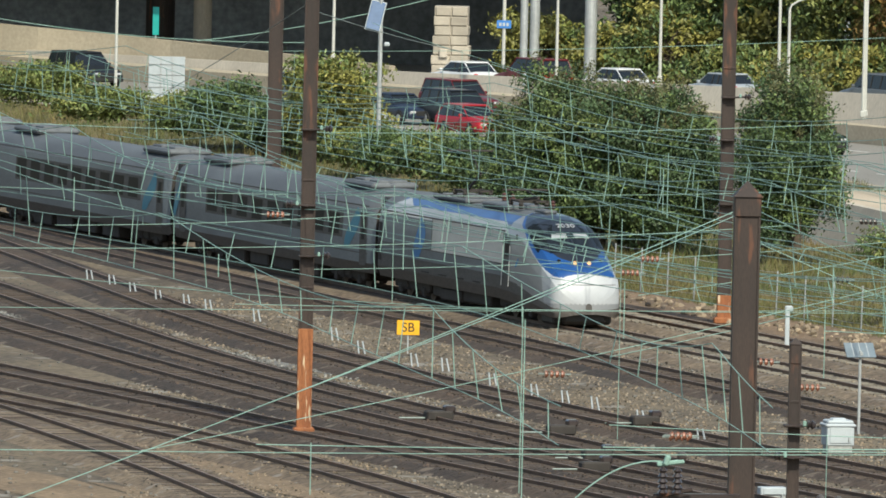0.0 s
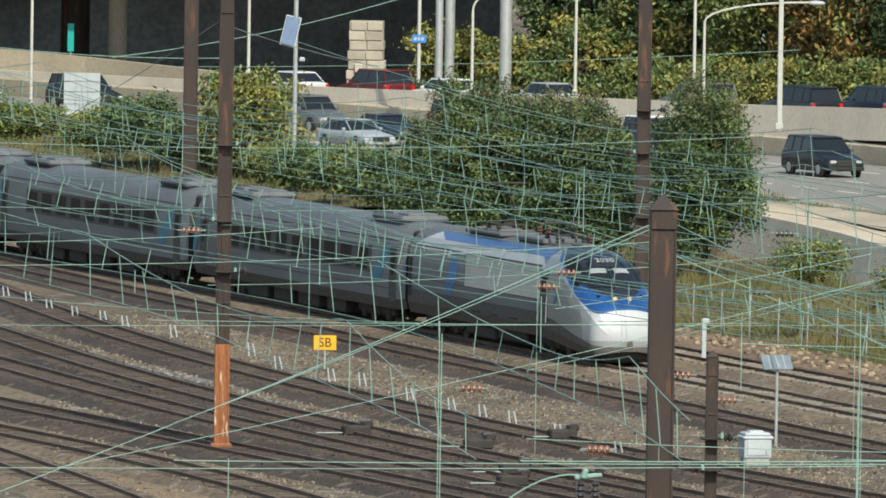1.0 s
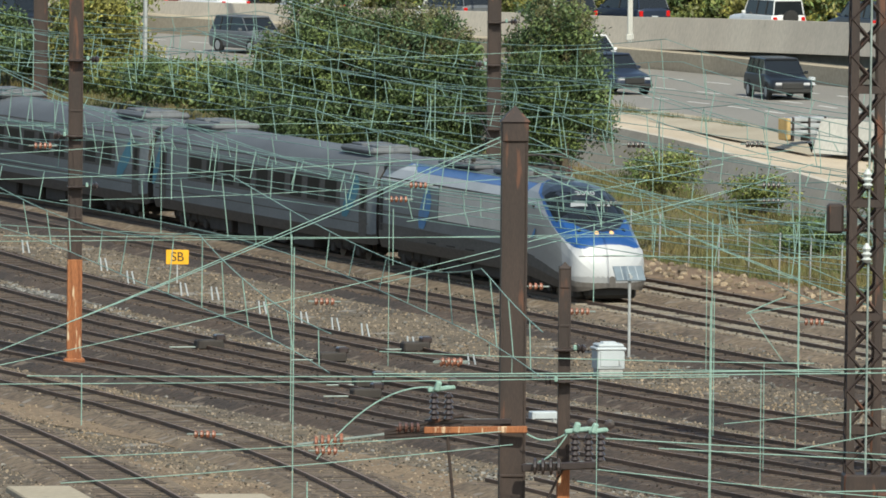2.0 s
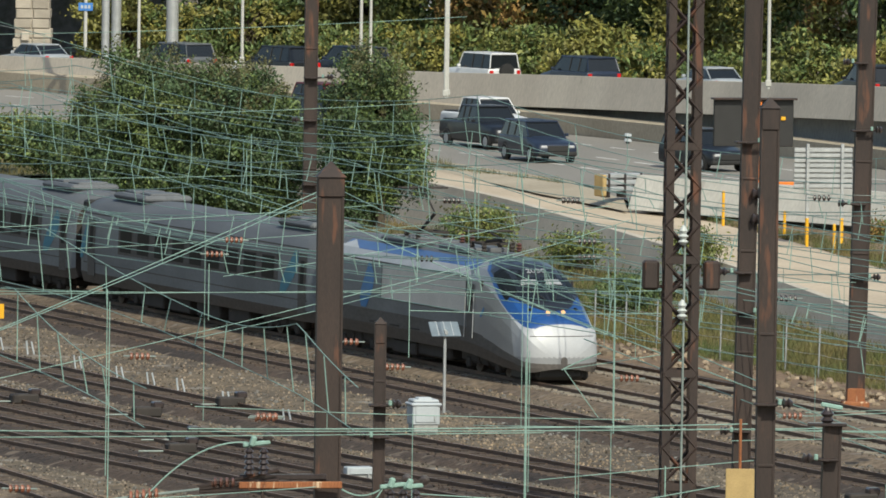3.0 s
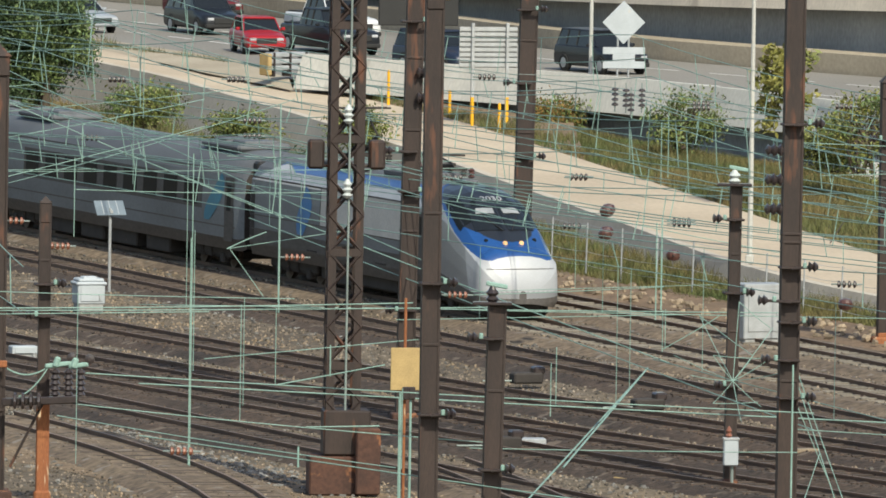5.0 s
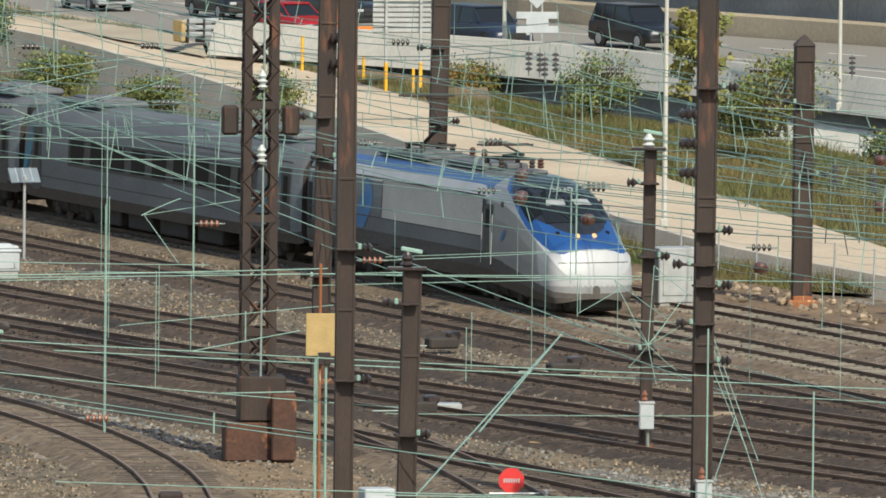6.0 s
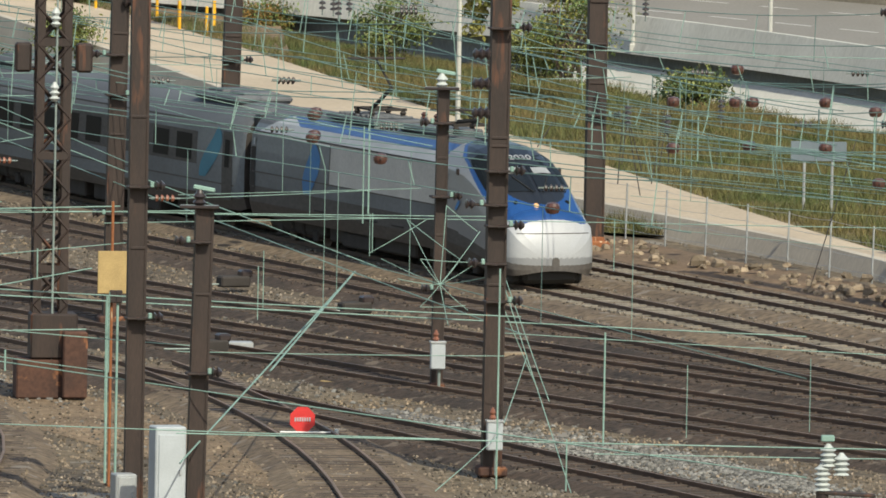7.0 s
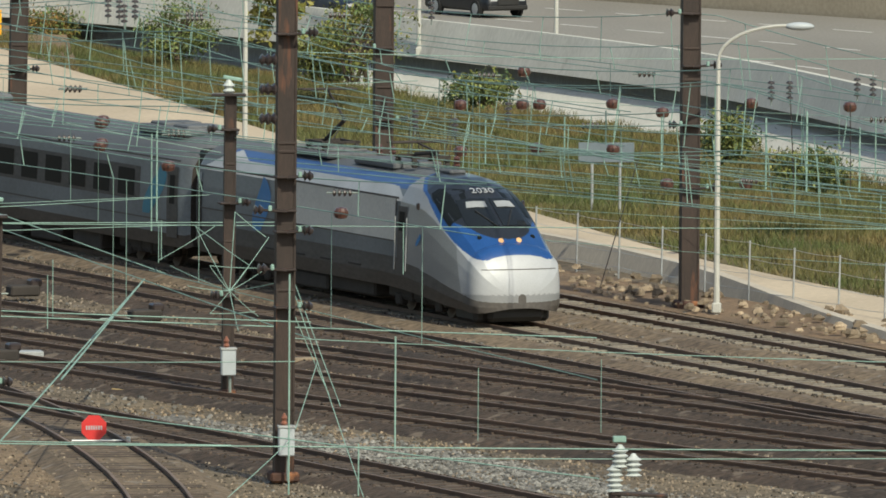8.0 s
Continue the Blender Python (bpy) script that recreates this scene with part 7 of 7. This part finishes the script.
def car(kind, paint, label):
    """A road vehicle that runs along +y; the origin lies on the road below its middle."""
    length, width, belt, roof, bonnet, foot, front, rear, back = SHAPES[kind]
    ob = thing("pickup_truck" if kind == "pickup" else "car", Matrix(), label, "truck" if kind == "pickup" else "car")
    half = width / 2

    def y(s):
        return length / 2 - s

    def loft(rows, cap=True):
        bm = bmesh.new()
        rings = [[bm.verts.new((x, yy, z)) for x, z in ring] for yy, ring in rows]
        for lo, hi in zip(rings, rings[1:]):
            for i in range(len(lo)):
                j = (i + 1) % len(lo)
                bm.faces.new((lo[i], lo[j], hi[j], hi[i]))
        for r_ in (rings[0], rings[-1]):
            bm.faces.new(r_)
        bmesh.ops.recalc_face_normals(bm, faces=bm.faces)
        return bm

    def ring(w, low, high):
        half_ring = [(w * 0.9, low), (w, low + 0.10), (w * 1.02, low + (high - low) * 0.45), (w * 1.0, low + (high - low) * 0.7), (w * 0.965, high - 0.07), (w * 0.90, high - 0.015), (w * 0.5, high + 0.03)]
        return [(-x, z) for x, z in half_ring] + half_ring[::-1]

    bed = kind == "pickup"
    rows = [(y(0), ring(half * 0.80, 0.40, bonnet * 0.70)), (y(0.05), ring(half * 0.90, 0.34, bonnet * 0.80)), (y(0.18), ring(half * 0.97, 0.30, bonnet * 0.89)), (y(0.5), ring(half, 0.28, bonnet * 0.95)), (y(foot - 0.15), ring(half, 0.26, belt - 0.05)), (y(foot), ring(half, 0.26, belt)),
            (y(back if not bed else 4.15), ring(half, 0.26, belt)), (y(length - 0.1), ring(half * 0.97, 0.32, belt * (0.98 if kind != "sedan" else 0.97))), (y(length), ring(half * 0.9, 0.42, belt * 0.88))]
    body = part("body", loft(rows), paint, ob, "", True)
    body.data.set_sharp_from_angle(angle=radians(38))
    glass = [(y(foot), [(-half * 0.9, belt - 0.03), (-half * 0.88, belt), (half * 0.88, belt), (half * 0.9, belt - 0.03)]),
             (y(front), [(-half * 0.92, belt - 0.03), (-half * 0.76, roof - 0.06), (half * 0.76, roof - 0.06), (half * 0.92, belt - 0.03)]),
             (y(rear), [(-half * 0.92, belt - 0.03), (-half * 0.76, roof - 0.06), (half * 0.76, roof - 0.06), (half * 0.92, belt - 0.03)]),
             (y(back), [(-half * 0.9, belt - 0.03), (-half * 0.86, belt), (half * 0.86, belt), (half * 0.9, belt - 0.03)])]
    part("glasshouse", loft(glass), M["car_glass"], ob)
    part("roof", box((width * 0.78, rear - front + 0.16, 0.10), (0, y((front + rear) / 2), roof - 0.05), bevel=0.045), paint, ob)
    for s in (-1, 1):
        for a, b in (((foot, belt), (front, roof - 0.06)), ((rear, roof - 0.06), (back, belt))):
            part("pillar", rod((s * half * (0.89 if a[1] == belt else 0.77), y(a[0]), a[1]), (s * half * (0.77 if a[1] == belt else 0.87), y(b[0]), b[1]), 0.03, sides=5), paint, ob)
        for k in (0.5,) if front + 1.2 > rear else (0.4, 0.75):
            m = front + (rear - front) * k
            part("pillar", rod((s * half * 0.925, y(m), belt), (s * half * 0.775, y(m), roof - 0.06), 0.028, sides=5), M["black"], ob)
        part("headlamp", box((0.30, 0.14, 0.13), (s * half * 0.66, y(0.05), bonnet * 0.74), bevel=0.03), HEADLAMP, ob)
        part("tail_lamp", box((0.22, 0.1, 0.3), (s * half * 0.80, y(length - 0.03), belt * 0.78), bevel=0.03), TAILLAMP, ob)
        part("mirror", box((0.18, 0.12, 0.14), (s * (half + 0.1), y(foot + 0.35), belt + 0.06), bevel=0.03), paint, ob)
        for yy in (y(0.85), y(length - 0.95)):
            r = 0.36 if kind in ("suv", "pickup", "jeep", "van") else 0.32
            part("wheel_arch", add_lathe(bmesh.new(), ((0.02, -0.1), (r * 1.2, -0.1), (r * 1.2, 0.0), (0.02, 0.0)), 18, pose(s * (half * 1.012 + 0.002), yy, r + 0.03, 0, 90 * s, 0)), M["black"], ob)
            tyre = part("wheel", add_lathe(bmesh.new(), ((r * 0.6, -0.11), (r * 0.95, -0.11), (r, -0.06), (r, 0.06), (r * 0.95, 0.11), (r * 0.6, 0.11)), 18, pose(s * (half - 0.06), yy, r, 0, 90, 0)), M["rubber"], ob)
            part("rim", add_lathe(bmesh.new(), ((0.05, 0.08), (r * 0.58, 0.10), (r * 0.62, 0.115), (r * 0.2, 0.125)), 12, pose(s * (half - 0.06), yy, r, 0, 90 * s, 0)), M["galvanised"], tyre)
    part("grille", box((width * 0.5, 0.06, 0.26), (0, y(-0.01), bonnet * 0.66), bevel=0.02), M["black"], ob)
    part("bumper", box((width * 0.94, 0.18, 0.2), (0, y(0.05), 0.42), bevel=0.05), M["black"] if kind in ("suv", "jeep", "pickup") else paint, ob)
    part("number_plate", box((0.34, 0.02, 0.16), (0, y(length + 0.01), belt * 0.62)), M["white_metal"], ob)
    if bed:
        part("bed_liner", box((width * 0.84, 1.5, 0.05), (0, y(4.95), belt + 0.01)), M["black"], ob)
    if kind == "jeep":
        part("spare_wheel", add_lathe(bmesh.new(), ((0.2, -0.1), (0.36, -0.1), (0.38, 0.1), (0.2, 0.12)), 16, pose(0, y(length + 0.12), 1.0, 90, 0, 0)), M["rubber"], ob)
    return ob


def lane_point(x, share):
    """A point of the lower road at that x; share 0 is the near edge, 1 the far one."""
    yn = float(np.interp(x, [p.x for p in road_near], [p.y for p in road_near]))
    yf = float(np.interp(x, [p.x for p in road_far], [p.y for p in road_far]))
    return Vector((x, yn * (1 - share) + yf * share, ROAD_Z))


def upper_point(x, back):
    i = min(range(len(upper)), key=lambda k: abs(upper[k].x - x))
    line = aside(upper, -back, -0.95)
    yy = float(np.interp(x, [p.x for p in line], [p.y for p in line]))
    return Vector((x, yy, float(np.interp(x, [p.x for p in line], [p.z for p in line]))))


TRAFFIC = []


def drive(ob, place, x0, speed, **kw):
    rows = []
    for i in range(17):
        t = i * 0.5
        x = x0 + speed * t
        p = place(x)
        way = (place(x + 1.2) - place(x - 1.2)) * (1 if speed > 0 else -1)
        flat = Vector((way.x, way.y, 0))
        m = Matrix.Translation(p) @ flat.to_track_quat("Y", "Z").to_matrix().to_4x4()
        rows.append((t, m))
    TRAFFIC.append((ob, rows))


for kind, paint, x0, speed, share, label in (
        ("suv", "black", -13.0, 4.85, 0.62, "black sport utility car on the expressway"), ("suv", "dark_blue", -21.2, 5.15, 0.32, "dark blue sport utility car on the expressway"), ("pickup", "black", -20.4, 4.05, 0.49, "black pickup truck with an open bed"),
        ("pickup", "white", -20.8, 4.15, 0.70, "white pickup truck on the expressway"), ("hatch", "red", -29.0, 5.15, 0.22, "bright red hatchback on the expressway"), ("suv", "black", -30.3, 4.9, 0.47, "black sport utility car following in traffic"),
        ("sedan", "silver", -35.4, 4.8, 0.20, "silver sedan on the expressway"), ("sedan", "dark_blue", -33.3, 3.9, 0.42, "dark blue sedan on the expressway"), ("suv", "grey", -38.8, 4.8, 0.60, "grey sport utility car on the expressway"),
        ("suv", "black", -52.0, 5.0, 0.72, "black sport utility car far down the expressway"), ("van", "white", -58.0, 5.0, 0.35, "white van far down the expressway"), ("suv", "dark_red", -31.0, 5.0, 0.80, "dark red car on the expressway")):
    drive(car(kind, PAINT[paint], label), lambda x, s=share: lane_point(x, s), x0, speed)
for kind, paint, x0, speed, back, label in (
        ("sedan", "white", -31.8, -4.9, 4.0, "white sedan on the upper road"), ("suv", "dark_red", -28.0, -4.0, 4.0, "dark red car on the upper road"), ("sedan", "white", -23.6, -4.6, 4.2, "white sedan in the queue on the upper road"), ("sedan", "silver", -18.0, -4.8, 4.0, "silver sedan on the upper road"), ("suv", "grey", -10.0, -4.9, 3.6, "grey sport utility car on the upper road"),
        ("suv", "black", -4.9, -4.8, 3.8, "black sport utility car on the upper road"), ("suv", "dark_blue", -1.4, -4.8, 7.0, "dark blue car on the upper road"), ("jeep", "white", 5.8, -4.95, 3.6, "white boxy jeep with a spare wheel on the upper road"), ("suv", "dark_blue", 10.3, -4.85, 3.8, "dark blue car with a tail lamp lit on the upper road"),
        ("sedan", "silver", 15.6, -4.6, 4.0, "silver sedan on the upper road"), ("suv", "black", 22.0, -4.3, 3.6, "black sport utility car on the upper road"), ("suv", "purple", 26.0, -3.7, 3.8, "dark purple car on the upper road")):
    drive(car(kind, PAINT[paint], label), lambda x, b=back: upper_point(x, b), x0, speed)


def motions():
    walk(engine, train_rows(10.6, 19.9))
    for i, car in enumerate(coaches):
        walk(car, train_rows(21.0 + 13.5 + i * 27.0, 26.6))
    for ob, rows in TRAFFIC:
        walk(ob, rows)


motions()
